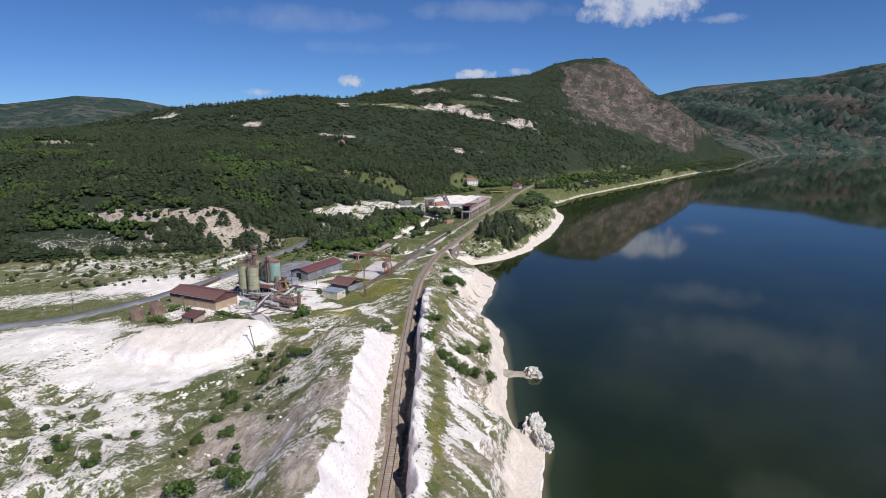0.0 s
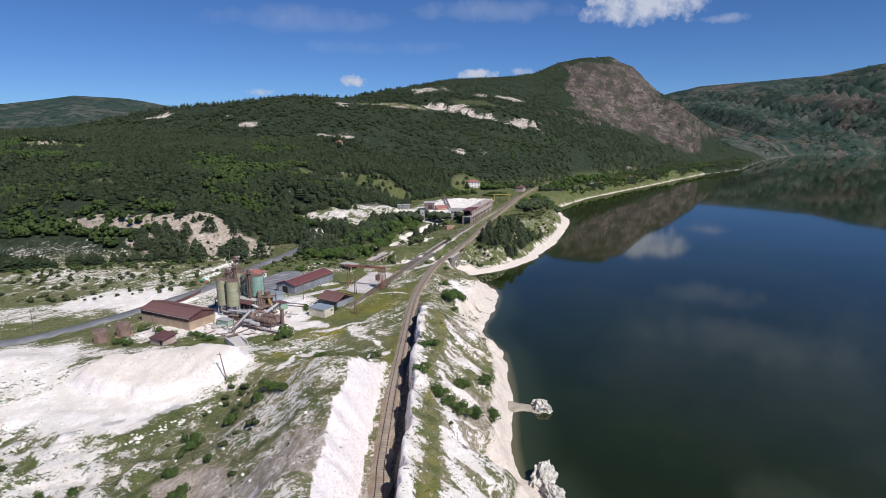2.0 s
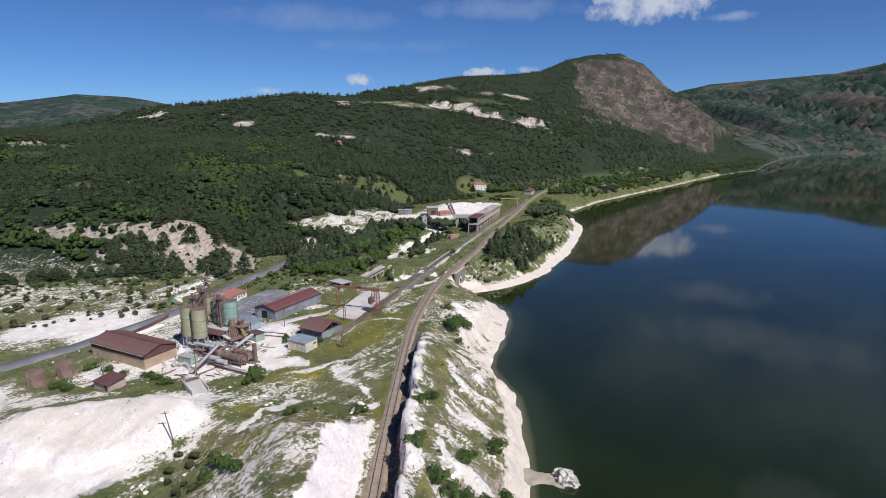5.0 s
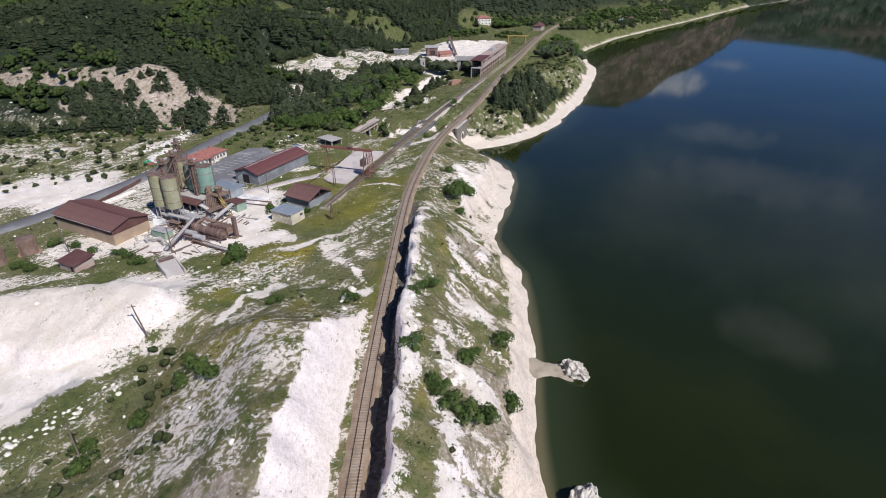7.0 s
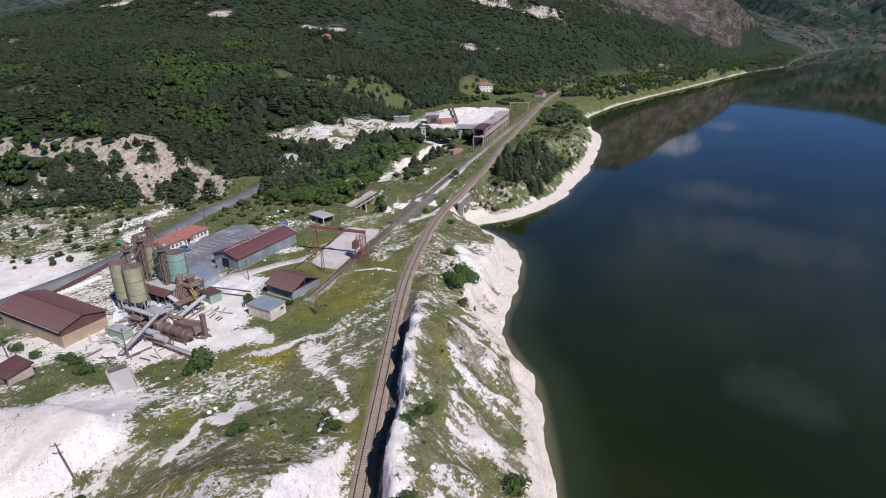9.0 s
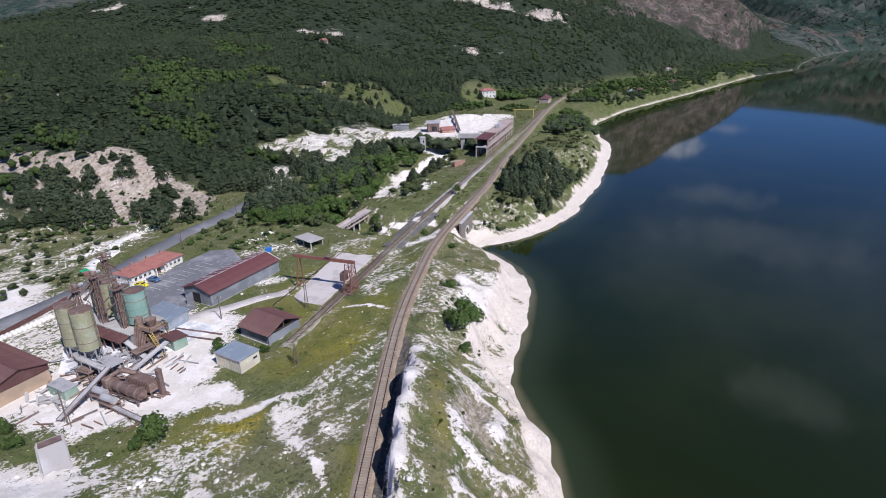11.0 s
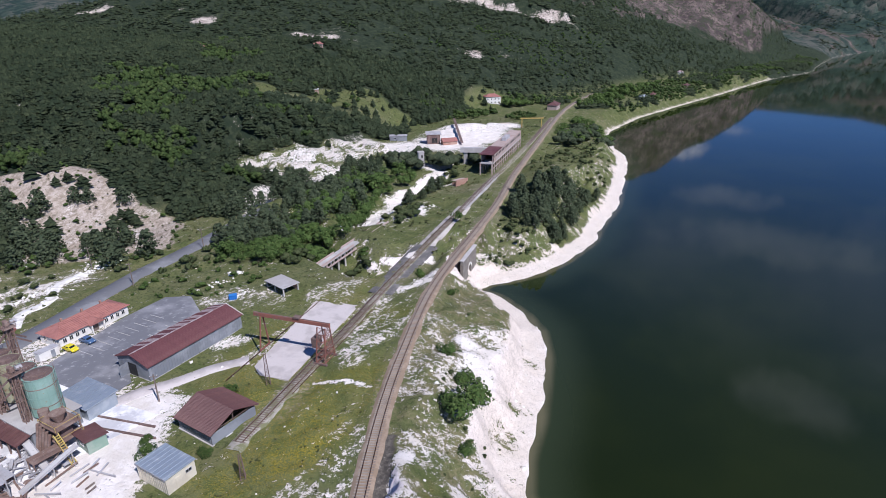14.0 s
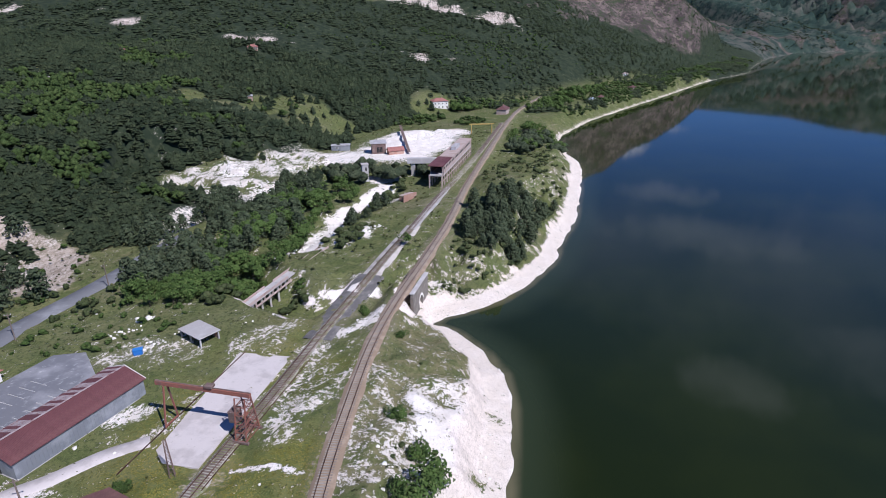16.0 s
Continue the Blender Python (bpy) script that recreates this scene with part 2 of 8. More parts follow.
def along(x, y, line):
    """Distance to a polyline, the side (right of its course is positive), and its further columns where it is nearest."""
    best = np.full(x.shape, 1e18)
    side = np.zeros(x.shape)
    extra = [np.zeros(x.shape) for _ in range(len(line[0]) - 2)]
    for p, q in zip(line, line[1:]):
        dx, dy = q[0] - p[0], q[1] - p[1]
        t = np.clip(((x - p[0]) * dx + (y - p[1]) * dy) / (dx * dx + dy * dy), 0, 1)
        ex, ey = x - p[0] - t * dx, y - p[1] - t * dy
        d2 = ex * ex + ey * ey
        m = d2 < best - 1e-6
        best = np.where(m, d2, best)
        side = np.where(m, np.sign(ex * dy - ey * dx), side)
        for k in range(len(extra)):
            extra[k] = np.where(m, p[2 + k] + t * (q[2 + k] - p[2 + k]), extra[k])
    return (np.sqrt(best), side, *extra)


def smooth_line(pts, step=2.0):
    """A Catmull-Rom curve through the points, as rows at even steps."""
    P = [np.array(p, float) for p in pts]
    P = [2 * P[0] - P[1], *P, 2 * P[-1] - P[-2]]
    out = []
    for a, b, c, d in zip(P, P[1:], P[2:], P[3:]):
        n = max(2, int(np.linalg.norm(c - b) / step))
        for k in range(n):
            t = k / n
            out.append(0.5 * (2 * b + (c - a) * t + (2 * a - 5 * b + 4 * c - d) * t * t + (3 * b - a - 3 * c + d) * t ** 3))
    out.append(P[-2])
    return [tuple(p) for p in out]


SHORE = [(17, -4900), (17, -60), (18, -15), (18.6, -8), (22, 4), (20, 11), (14.5, 14), (14.4, 27), (15.2, 40), (16.4, 52), (16.9, 63),
         (17.0, 76), (16.5, 89), (13.2, 98), (9.8, 110), (11, 120), (14.5, 131), (17, 144), (19.2, 157), (19.2, 170), (15.8, 180), (8.5, 192),
         (2, 197), (6, 201), (12, 203), (24, 210), (34, 221), (47, 240), (56, 264), (66, 284), (76, 316), (88, 357), (95, 384), (97, 405),
         (96, 425), (100, 465), (106, 485), (148, 555), (208, 630), (291, 732), (410, 885), (545, 1015), (605, 1120), (780, 1370), (980, 1590),
         (1150, 1600), (1700, 1620), (3000, 1500), (4900, 1200)]
RAIL_PTS = [(-12.5, -400), (-13, -160), (-13.7, -27), (-15.2, 3), (-16.6, 38), (-17.3, 70), (-17.8, 103), (-17.4, 123), (-15.8, 142),
                    (-12.8, 167), (-8, 189), (0.3, 219), (9.8, 256), (20, 305), (38, 378), (66, 490), (88, 560), (125, 650)]
RAIL, RAIL_AXIS = smooth_line(RAIL_PTS, 2.0), smooth_line(RAIL_PTS, 12)
SIDING_PTS = [(-46, 88), (-43.5, 106), (-39.5, 122), (-35.5, 137), (-32, 150), (-27.5, 168), (-22.5, 187), (-15, 212), (-6.5, 241), (5, 283), (16, 318), (33, 378), (60, 482)]
SIDING, SIDING_AXIS = smooth_line(SIDING_PTS, 2.0), smooth_line(SIDING_PTS, 12)
ROAD_PTS = [(-420, 15), (-260, 42), (-190, 58), (-152, 72), (-138, 86), (-125, 107), (-115, 129), (-110, 147), (-107, 165), (-104, 186), (-97, 208), (-88, 236), (-70, 285), (-72, 340)]
ROAD, ROAD_AXIS = smooth_line(ROAD_PTS, 3.0), smooth_line(ROAD_PTS, 12)
FOOT = [(-3000, -60), (-900, 60), (-400, 110), (-150, 190), (-112, 232), (-64, 252), (-42, 300), (-52, 360), (-40, 430), (0, 515), (40, 553), (110, 630), (200, 730),
        (300, 850), (430, 1000), (600, 1180), (700, 1400), (700, 2400)]
CREST = [(-3000, 300, 60), (-1200, 420, 52), (-700, 520, 66), (-480, 600, 86), (-400, 680, 110), (-327, 713, 118), (-251, 790, 132), (-185, 857, 132), (-112, 968, 154),
         (-9, 1074, 178), (112, 1169, 190), (166, 1214, 200), (228, 1245, 228), (295, 1242, 238), (331, 1234, 235), (367, 1225, 214), (404, 1204, 178),
         (430, 1180, 150), (464, 1121, 110), (506, 1072, 69), (537, 1037, 44), (575, 1060, 12)]
RIDGE_W = [(-4800, 1300, 150), (-1538, 1845, 184), (-1379, 1960, 216), (-1180, 2078, 190), (-1010, 2140, 150), (-700, 2300, 110), (300, 2700, 120)]
RIDGE_E = [(600, 2750, 150), (1029, 2478, 255), (1226, 2391, 265), (1433, 2279, 277), (1607, 2167, 314), (2200, 1990, 380), (4800, 1700, 400)]
RAIL_Z = 11.6


def lake_side(x, y):
    """Signed distance to the water's edge, positive on land."""
    d = along(x, y, SHORE)[0]
    wet = np.zeros(x.shape, bool)
    ring = [*SHORE, (4900, -4900)]
    for p, q in zip(ring, ring[1:] + ring[:1]):
        if p[1] != q[1]:
            wet ^= ((p[1] > y) != (q[1] > y)) & (x < p[0] + (y - p[1]) * (q[0] - p[0]) / (q[1] - p[1]))
    return np.where(wet, -d, d)


def beach_width(y):
    return 1.2 + 7.0 * sstep(104, 118, y) * (1 - sstep(188, 200, y)) * 0.75 + 5.0 * (1 - sstep(10, 18, y)) + 4.5 * sstep(196, 206, y) * (1 - 0.8 * sstep(420, 500, y))


def crest_height(x, y):
    """Height of the crest as felt from a spot: near stretches count most, with no sudden change."""
    total, weight = 0.0, 0.0
    for p, q in zip(CREST, CREST[1:]):
        n = max(1, int(math.hypot(q[0] - p[0], q[1] - p[1]) / 70))
        for k in range(n):
            f = (k + 0.5) / n
            w = ((x - p[0] - f * (q[0] - p[0])) ** 2 + (y - p[1] - f * (q[1] - p[1])) ** 2 + 400) ** -2.0 / n * math.hypot(q[0] - p[0], q[1] - p[1])
            total, weight = total + w * (p[2] + f * (q[2] - p[2])), weight + w
    return total / weight


def gullies(x, y):
    """Rain gullies that run down the bank: 0 on a rib, towards 1 in a gully."""
    return np.clip(1.6 * np.abs(fbm(0.28 * (0.78 * x - 0.62 * y), 0.62 * x + 0.78 * y, 5.5, 3, 25)), 0, 1)


def height(x, y, fine=True):
    x, y = np.asarray(x, float), np.asarray(y, float)
    d = lake_side(x, y) + 0.9 * fbm(x, y, 7, 3, 3)
    rd, rside = along(x, y, RAIL_AXIS)
    r = rd * rside
    # valley floor and yard
    z = 10.0 + 0.35 * fbm(x, y, 30, 3, 5)
    z = z + 1.2 * sstep(-45, -25, x) * (1 - sstep(150, 200, y))
    # spoil ground in the south-west
    rough = (1 - sstep(12, 26, y + 0.25 * (x + 90))) * (1 - sstep(-68, -55, x))
    z = z + rough * (-1.0 + 2.2 * fbm(x, y, 22, 4, 8) + 0.9 * np.abs(fbm(x, y, 6, 3, 9)))
    # sloping stock pile and the lower floor before it
    pit = sstep(-128, -112, x) * (1 - sstep(-62, -48, x)) * sstep(2, 14, y) * (1 - sstep(34, 55, y - 0.12 * (x + 85)))
    z = z - 2.2 * pit
    z = z + 4.2 * np.exp(-((x + 66) / 15) ** 2 - ((y - 52) / 9) ** 2) + 2.0 * np.exp(-((x + 95) / 22) ** 2 - ((y - 52) / 9) ** 2)
    z = z + 3.0 * np.exp(-((x + 135) / 11) ** 2 - ((y - 52) / 8) ** 2)
    stock = 1 - ((x + 86 + 2 * fbm(x, y, 9, 3, 16)) / 25) ** 2 - ((y - 47 - 0.08 * (x + 86) + 2 * fbm(x, y, 9, 3, 17)) / 11) ** 2
    z = z + 2.6 * sstep(0.0, 0.4, stock) + 0.35 * np.abs(fbm(x, y, 4, 3, 18)) * sstep(0.1, 0.4, stock)
    # ridge west of the cutting
    fall = 1 - sstep(30, 62, y + 0.3 * (x + 25) + 3 * fbm(x, y, 15, 2, 12))
    prof = sstep(-66, -27, x + 0.10 * (y - 10) + 3 * fbm(x, y, 18, 3, 14))
    west = 11.0 + (9.8 + 0.8 * fbm(x, y, 12, 4, 15)) * prof * fall
    z = np.where(r < 0, z + np.maximum(0, west - z) * prof, z)
    # bank between the cutting and the lake
    top = 19.5 - 2.0 * sstep(20, 90, y) - 6.0 * sstep(84, 112, y) - 1.0 * sstep(150, 185, y)
    fallx = 0.52 - 0.33 * sstep(95, 125, y)
    bank = top - fallx * np.maximum(0, x + 11 - 0.4 * sstep(60, 100, y)) + (0.8 + 0.5 * sstep(100, 130, y)) * fbm(x, y, 11, 4, 21)
    bank = bank - 2.6 * gullies(x, y) * sstep(-5, 1, x) * sstep(18, 34, y) * (1 - sstep(104, 116, y))
    bank = np.maximum(bank, 3 + 1.5 * fbm(x, y, 9, 3, 22))
    pen = 12.0 - 1.5 * sstep(205, 230, y) + 5.0 * np.exp(-((x - 45) / 25) ** 2 - ((y - 285) / 40) ** 2) + 1.6 * fbm(x, y, 26, 4, 23)
    pen = np.where(y > 470, 9 + 2 * fbm(x, y, 40, 3, 24), pen)
    east = bank + (pen - bank) * sstep(192, 212, y)
    z = np.where(r > 0, east, z)
    # gully that runs under the line to the bay
    gl = along(x, y, [(10, 203), (-6, 199), (-34, 196), (-55, 212), (-75, 238)])[0]
    gz = 1.2 + 3.0 * sstep(0, 60, -x)
    z = np.minimum(z, gz + np.maximum(0, gl - 3) * 0.75 + 1.2 * fbm(x, y, 8, 3, 31) * sstep(2, 8, gl))
    # white scarps beside the works' lower road
    sl = along(x, y, [(-46, 238), (-36, 262), (-27, 285), (-14, 300)])
    z = z - 3.5 * np.exp(-(sl[0] / 7) ** 2)
    # hills
    df, sf = along(x, y, FOOT)
    dc, sc, zc = along(x, y, CREST)
    zc = zc + (crest_height(x, y) - zc) * sstep(15, 110, dc)
    da, db = along(x, y, FOOT[:6])[0], along(x, y, FOOT[5:])[0]
    df = np.maximum(0, np.minimum(da, db) - 22 * np.log1p(np.exp(-np.abs(da - db) / 22))) * (sf < 0)
    tt = df / (df + dc + 1e-6)
    bumps = fbm(x, y, 120, 5, 41) * 9 + fbm(x, y, 420, 2, 45) * 10
    hill = 12 + (zc - 12) * tt ** 0.9 + bumps * np.clip(tt * (1 - tt) * 4, 0, 1)
    back = np.maximum(15, zc - 0.33 * dc + bumps * 0.5 * np.clip(dc / 150, 0, 1))
    hill = np.where((sc < 0) & (sf < 0), back, hill)
    hill = hill + 10 * np.exp(-((x + 155) / 38) ** 2 - ((y - 240) / 20) ** 2)
    # the steep rocky face of the peak
    face = np.exp(-((x - 355) / 95) ** 2 - ((y - 1150) / 90) ** 2)
    hill = hill + face * (12 * fbm(x, y, 90, 4, 47) + 20 * np.abs(fbm(0.75 * x + 0.66 * y, 0.3 * (0.75 * y - 0.66 * x), 60, 4, 48)) + 12 * np.abs(fbm(0.75 * x + 0.66 * y, 0.25 * (0.75 * y - 0.66 * x), 24, 3, 50)) - 9)
    # pale cliff band below the upland meadow
    lip = y - np.interp(x, [-60, 28, 130], [885, 859, 845]) + 6 * fbm(x, y, 30, 3, 49)
    hill = hill + 10 * sstep(-4, 5, lip) * np.exp(-np.maximum(0, lip) / 60) * sstep(-75, -50, x) * (1 - sstep(110, 140, x))
    z = np.where(sf < 0, z + (np.maximum(hill, np.minimum(z, 14)) - z) * sstep(0, 45, df), z)
    d1, s1, z1 = along(x, y, RIDGE_W)
    z = np.where(y > 900, np.maximum(z, z1 - 0.2 * d1 + 8 * fbm(x, y, 300, 3, 51)), z)
    d2, s2, z2 = along(x, y, RIDGE_E)
    dl = np.maximum(d, 0)
    ratio = dl / (dl + d2 + 1e-6)
    spur = np.abs(fbm(x + 0.5 * (y - 1600), 0.1 * y, 95, 3, 55))
    er = z2 * ratio ** 0.7 * (1 - np.clip(0.95 * spur, 0, 0.6) * np.clip(ratio * 6, 0, 1) * np.clip((1 - ratio) * 1.4, 0, 1)) + 7 * fbm(x, y, 80, 4, 56) * np.clip(ratio * (1 - ratio) * 4, 0, 1)
    er = np.where(s2 < 0, z2 - 0.25 * d2, er)
    z = np.where((x > 560) & (y > 1150), np.maximum(z, er * sstep(1150, 1350, y)), z)
    # cutting and embankment of the line
    slope = np.where(r < 0, 1.25, 5.0)
    cap = RAIL_Z + np.maximum(0, np.abs(r) - np.where(r < 0, 3.3, 3.7 + 1.3 * fbm(x, y, 6, 3, 61))) * slope * (1 + np.where(r < 0, 0.13, 0.25) * fbm(x, y, 5, 4, 62))
    fill = RAIL_Z - np.maximum(0, np.abs(r) - 3.2) * (0.75 + 6.0 * (r > 0) * np.exp(-((y - 201.5) / 10.5) ** 4))
    z = np.where(y < 660, np.maximum(np.minimum(z, cap), np.where((y > 60) | (r > 0), fill, z * 0 - 9)), z)
    sd = along(x, y, SIDING_AXIS)[0]
    zs = 10.4 + 1.2 * sstep(180, 230, y)
    k = 1 - sstep(3.5, 8, sd)
    z = np.where((y > 80) & (y < 485) & (r < -2.5), z + (zs - z) * k, z)
    rr = along(x, y, ROAD_AXIS)[0]
    k = 1 - sstep(4.5, 11, rr)
    z = np.where(y < 262, z + ((9.6 + 2.5 * sstep(195, 255, y)) - z) * k, z)
    # level yard of the works
    yard = sstep(-128, -122, x) * (1 - sstep(-50, -44, x)) * sstep(80, 88, y) * (1 - sstep(168, 178, y)) * 0.9
    z = z + (10.0 - z) * yard
    u, v = (x + 41.5) * 0.963 - (y - 147) * 0.269, (x + 41.5) * 0.269 + (y - 147) * 0.963
    k2 = (1 - sstep(7, 10, np.abs(u))) * (1 - sstep(18, 22, np.abs(v)))
    z = z + (10.25 - z) * k2
    # level yard by the loading station
    k = np.exp(-(((x + 8) / 34) ** 4) - (((y - 395) / 75) ** 4)) * (r < -3)
    z = z + (12.0 - z) * k
    # spoil heaps in the quarry yard
    heap = np.clip(1.3 - ((x - 6) / 34) ** 2 - ((y - 428) / 34) ** 2, 0, 1) * (r < -7)
    z = z + heap * (2.2 * np.abs(fbm(x, y, 15, 3, 82)) + 1.0 * np.abs(fbm(x, y, 5, 2, 83)))
    # terraced quarry
    qm = sstep(0.0, 0.45, 1.15 - ((x + 94 + 8 * fbm(x, y, 18, 3, 84)) / 50) ** 2 - ((y - 322 + 8 * fbm(x, y, 18, 3, 85)) / 46) ** 2)
    lift = np.maximum(0, (y - 296 + 0.25 * (x + 98)) / 20 + 0.7 * fbm(x, y, 22, 3, 86))
    step = np.floor(lift) + sstep(0.62, 0.95, lift - np.floor(lift))
    z = z + (12.5 + 2.2 * np.minimum(step, 4) + 0.5 * fbm(x, y, 6, 3, 87) - z) * qm * (r < -9)
    # beach and bluff
    bw = beach_width(y)
    shore = np.where(d < 0, d * 0.35, np.where(d < bw, 0.22 * d, 0.22 * bw + (d - bw) * (1.5 - 0.8 * sstep(203, 212, y) + 1.5 * sstep(25, 60, d)) + np.minimum(d - bw, 9) * 0.5 * fbm(x, y, 5, 3, 71)))
    z = np.minimum(z, np.maximum(shore, -6))
    if fine:
        g = np.clip((z - 0.5) / 3, 0, 1) * np.clip((np.abs(r) - 3) / 2, 0, 1)
        zone, rib = crag(x, y)
        z = z + 0.3 * fbm(x, y, 3.4, 3, 81) * g * (1 - k) * (1 - yard) + 0.85 * (rib - 0.3) * zone * np.clip((z - 1) / 3, 0, 1)
    return z


def crag(x, y):
    """Broken chalk ground and its ribs: where it lies, and how far a spot stands out."""
    zone = (1 - sstep(10, 26, y + 0.25 * (x + 90))) * (1 - sstep(-70, -54, x)) * sstep(-160, -120, y)
    zone = np.maximum(zone, 0.5 * sstep(-230, -215, x) * (1 - sstep(-128, -108, x)) * sstep(128, 150, y - 0.3 * (x + 150)) * (1 - sstep(196, 214, y)))
    zone = np.maximum(zone, 0.6 * (x > -8) * (x < 16) * sstep(112, 124, y) * (1 - sstep(150, 158, y)))
    zone = np.maximum(zone, 0.55 * sstep(-13.5, -11.5, x) * (1 - sstep(-8.5, -6.5, x)) * sstep(-40, -30, y) * (1 - sstep(92, 102, y)))
    zone = np.maximum(zone, 0.9 * np.exp(-((x + 94) / 46) ** 4 - ((y - 322) / 44) ** 4))
    zone = np.maximum(zone, 0.6 * np.exp(-((x + 66) / 5) ** 2 - ((y - 26) / 12) ** 4))
    zone = np.maximum(zone, 0.5 * np.exp(-((x + 152) / 40) ** 4 - ((y - 224) / 22) ** 4))
    rib = 1 - 2.4 * np.abs(fbm(0.8 * x + 0.6 * y, 0.55 * (0.8 * y - 0.6 * x), 6.5, 4, 150))
    return zone, np.clip(rib, -1, 1)


def ground_z(x, y):
    return float(height(np.array([x]), np.array([y]))[0])


# ---- ground, one sheet to the horizon ----
def make_mesh(name, verts, quads=None, tris=None):
    me = bpy.data.meshes.new(name)
    verts = np.asarray(verts, np.float32).reshape(-1, 3)
    quads = np.zeros((0, 4), np.int32) if quads is None else np.asarray(quads, np.int32)
    tris = np.zeros((0, 3), np.int32) if tris is None else np.asarray(tris, np.int32)
    nq, nt3 = len(quads), len(tris)
    me.vertices.add(len(verts))
    me.vertices.foreach_set("co", verts.ravel())
    me.loops.add(nq * 4 + nt3 * 3)
    me.loops.foreach_set("vertex_index", np.concatenate([quads.ravel(), tris.ravel()]))
    me.polygons.add(nq + nt3)
    start = np.concatenate([np.arange(nq) * 4, nq * 4 + np.arange(nt3) * 3])
    me.polygons.foreach_set("loop_start", start.astype(np.int32))
    me.update(calc_edges=True)
    me.validate()
    return me


def grid_quads(n, m):
    a = (np.arange(n - 1)[:, None] * m + np.arange(m - 1)[None, :]).ravel()
    return np.stack([a, a + 1, a + m + 1, a + m], 1)


def shade_smooth(me):
    me.polygons.foreach_set("use_smooth", np.ones(len(me.polygons), bool))


HUB = (0.0, -150.0)
radii = [1.0]
while radii[-1] < 4800:
    rr_ = radii[-1]
    radii.append(rr_ + (8 if rr_ < 90 else 0.85 if rr_ < 350 else max(0.85, rr_ * 0.009 - 2.3)))
azs = [-180 + 7 * k for k in range(19)] + list(np.arange(-46.5, 46.5, 0.215)) + [47 + 7 * k for k in range(19)] + [180]
azs = sorted(set(round(float(a), 3) for a in azs))
RR, AA = np.meshgrid(np.array(radii), np.radians(np.array(azs)), indexing="ij")
GX, GY = HUB[0] + RR * np.sin(AA), HUB[1] + RR * np.cos(AA)
GZ = height(GX, GY)
ground_me = make_mesh("ground", np.stack([GX, GY, GZ], -1), grid_quads(*GX.shape))
shade_smooth(ground_me)
ground = tagged(new("ground", ground_me), "chalky white and grassy ground with wooded hills", "ground", kind="structure")


def ell(x, y, cx, cy, a, b, rot=0.0):
    c, s = math.cos(radians(rot)), math.sin(radians(rot))
    u, v = (x - cx) * c + (y - cy) * s, -(x - cx) * s + (y - cy) * c
    return np.clip(1.4 - (u / a) ** 2 - (v / b) ** 2, 0, 1)


def scarp_line(x, y):
    """Distance to the white scarp below the works."""
    return along(x, y, [(-39, 236), (-36, 248), (-29, 280), (-17, 310)])[0]


def gallery_line(x, y):
    return along(x, y, [(-56, 181), (-33.8, 233)])[0]


def steepness():
    """Slope of the sheet, from its own rows and columns."""
    zr = np.gradient(GZ, np.array(radii), axis=0)
    za = np.gradient(GZ, np.radians(np.array(azs)), axis=1) / RR
    return np.sqrt(zr ** 2 + za ** 2)


# bare white places: centre, half sizes, turn, strength
BARE_YARD = [(-92, 34, 32, 25, 0, 1.0), (-136, 50, 26, 22, 0, 0.9), (-70, 56, 12, 12, 0, 1.0), (-72, 98, 13, 24, -12, 1.0), (-95, 118, 26, 40, 0, 0.55),
    (-61, 91, 11, 7, -10, 0.95), (-42, 84, 12, 2.4, 25, 0.7), (-31, 80, 5, 6, 20, 0.6), (-139, 122, 27, 17, 12, 1.0), (-135, 150, 18, 10, 40, 0.42),
    (-170, 100, 38, 14, 20, 0.52), (-150, 226, 10, 6, -8, 0.3), (-185, 160, 50, 14, 5, 0.46)]
BARE_FIELD = [(-215, 195, 45, 10, 5, 0.42), (-126, 174, 6, 16, -12, 0.5), (-102, 84, 17, 8, 5, 0.7), (-76, 84, 16, 9, 0, 0.85), (-122, 62, 34, 6, 18, 0.6),
    (-40, 242, 4, 18, -8, 0.95), (-32, 276, 5, 18, -22, 0.95), (-23, 246, 5, 12, -18, 0.95), (-20, 322, 7, 12, -30, 0.8), (-17, 292, 10, 8, 0, 0.7),
    (-90, 324, 34, 17, 0, 0.66), (-80, 302, 18, 24, 0, 0.6), (-60, 352, 26, 16, -20, 0.66)]
BARE_WORKS = [(-50, 372, 30, 18, 0, 0.75), (-8, 400, 26, 46, -15, 1.0), (20, 440, 12, 24, -20, 0.8), (-94, 262, 8, 20, 12, 0.72), (-68, 112, 13, 17, 0, 1.0),
    (-63, 101, 9, 10, 0, 1.0), (-58, 91, 12, 5, -12, 0.95), (-84, 92, 18, 10, 0, 0.95), (-16, 182, 6, 9, -20, 0.7), (-17, 203, 4, 9, -20, 0.9),
    (-58, 145, 8, 4, 40, 0.6), (-68, 168, 9, 6, 0, 0.42), (-40, 175, 14, 5, 60, 0.35)]
BARE_PATHS = [(5, 140, 9, 14, 0, 0.85), (2, 188, 12, 6, -20, 0.3), (-7, 125, 9, 16, 0, 0.3), (-50, 53, 8, 1.4, 52, 0.95), (-46, 58, 5, 1.2, 40, 0.9),
    (-28, 71, 9, 1.0, -72, 0.85), (-25, 57.5, 3, 4, 0, 0.8), (-30, 126.5, 7, 0.9, -14, 0.8), (-58, 34, 9, 1.3, 42, 0.8), (-35, 64, 10, 5, 15, 0.32)]
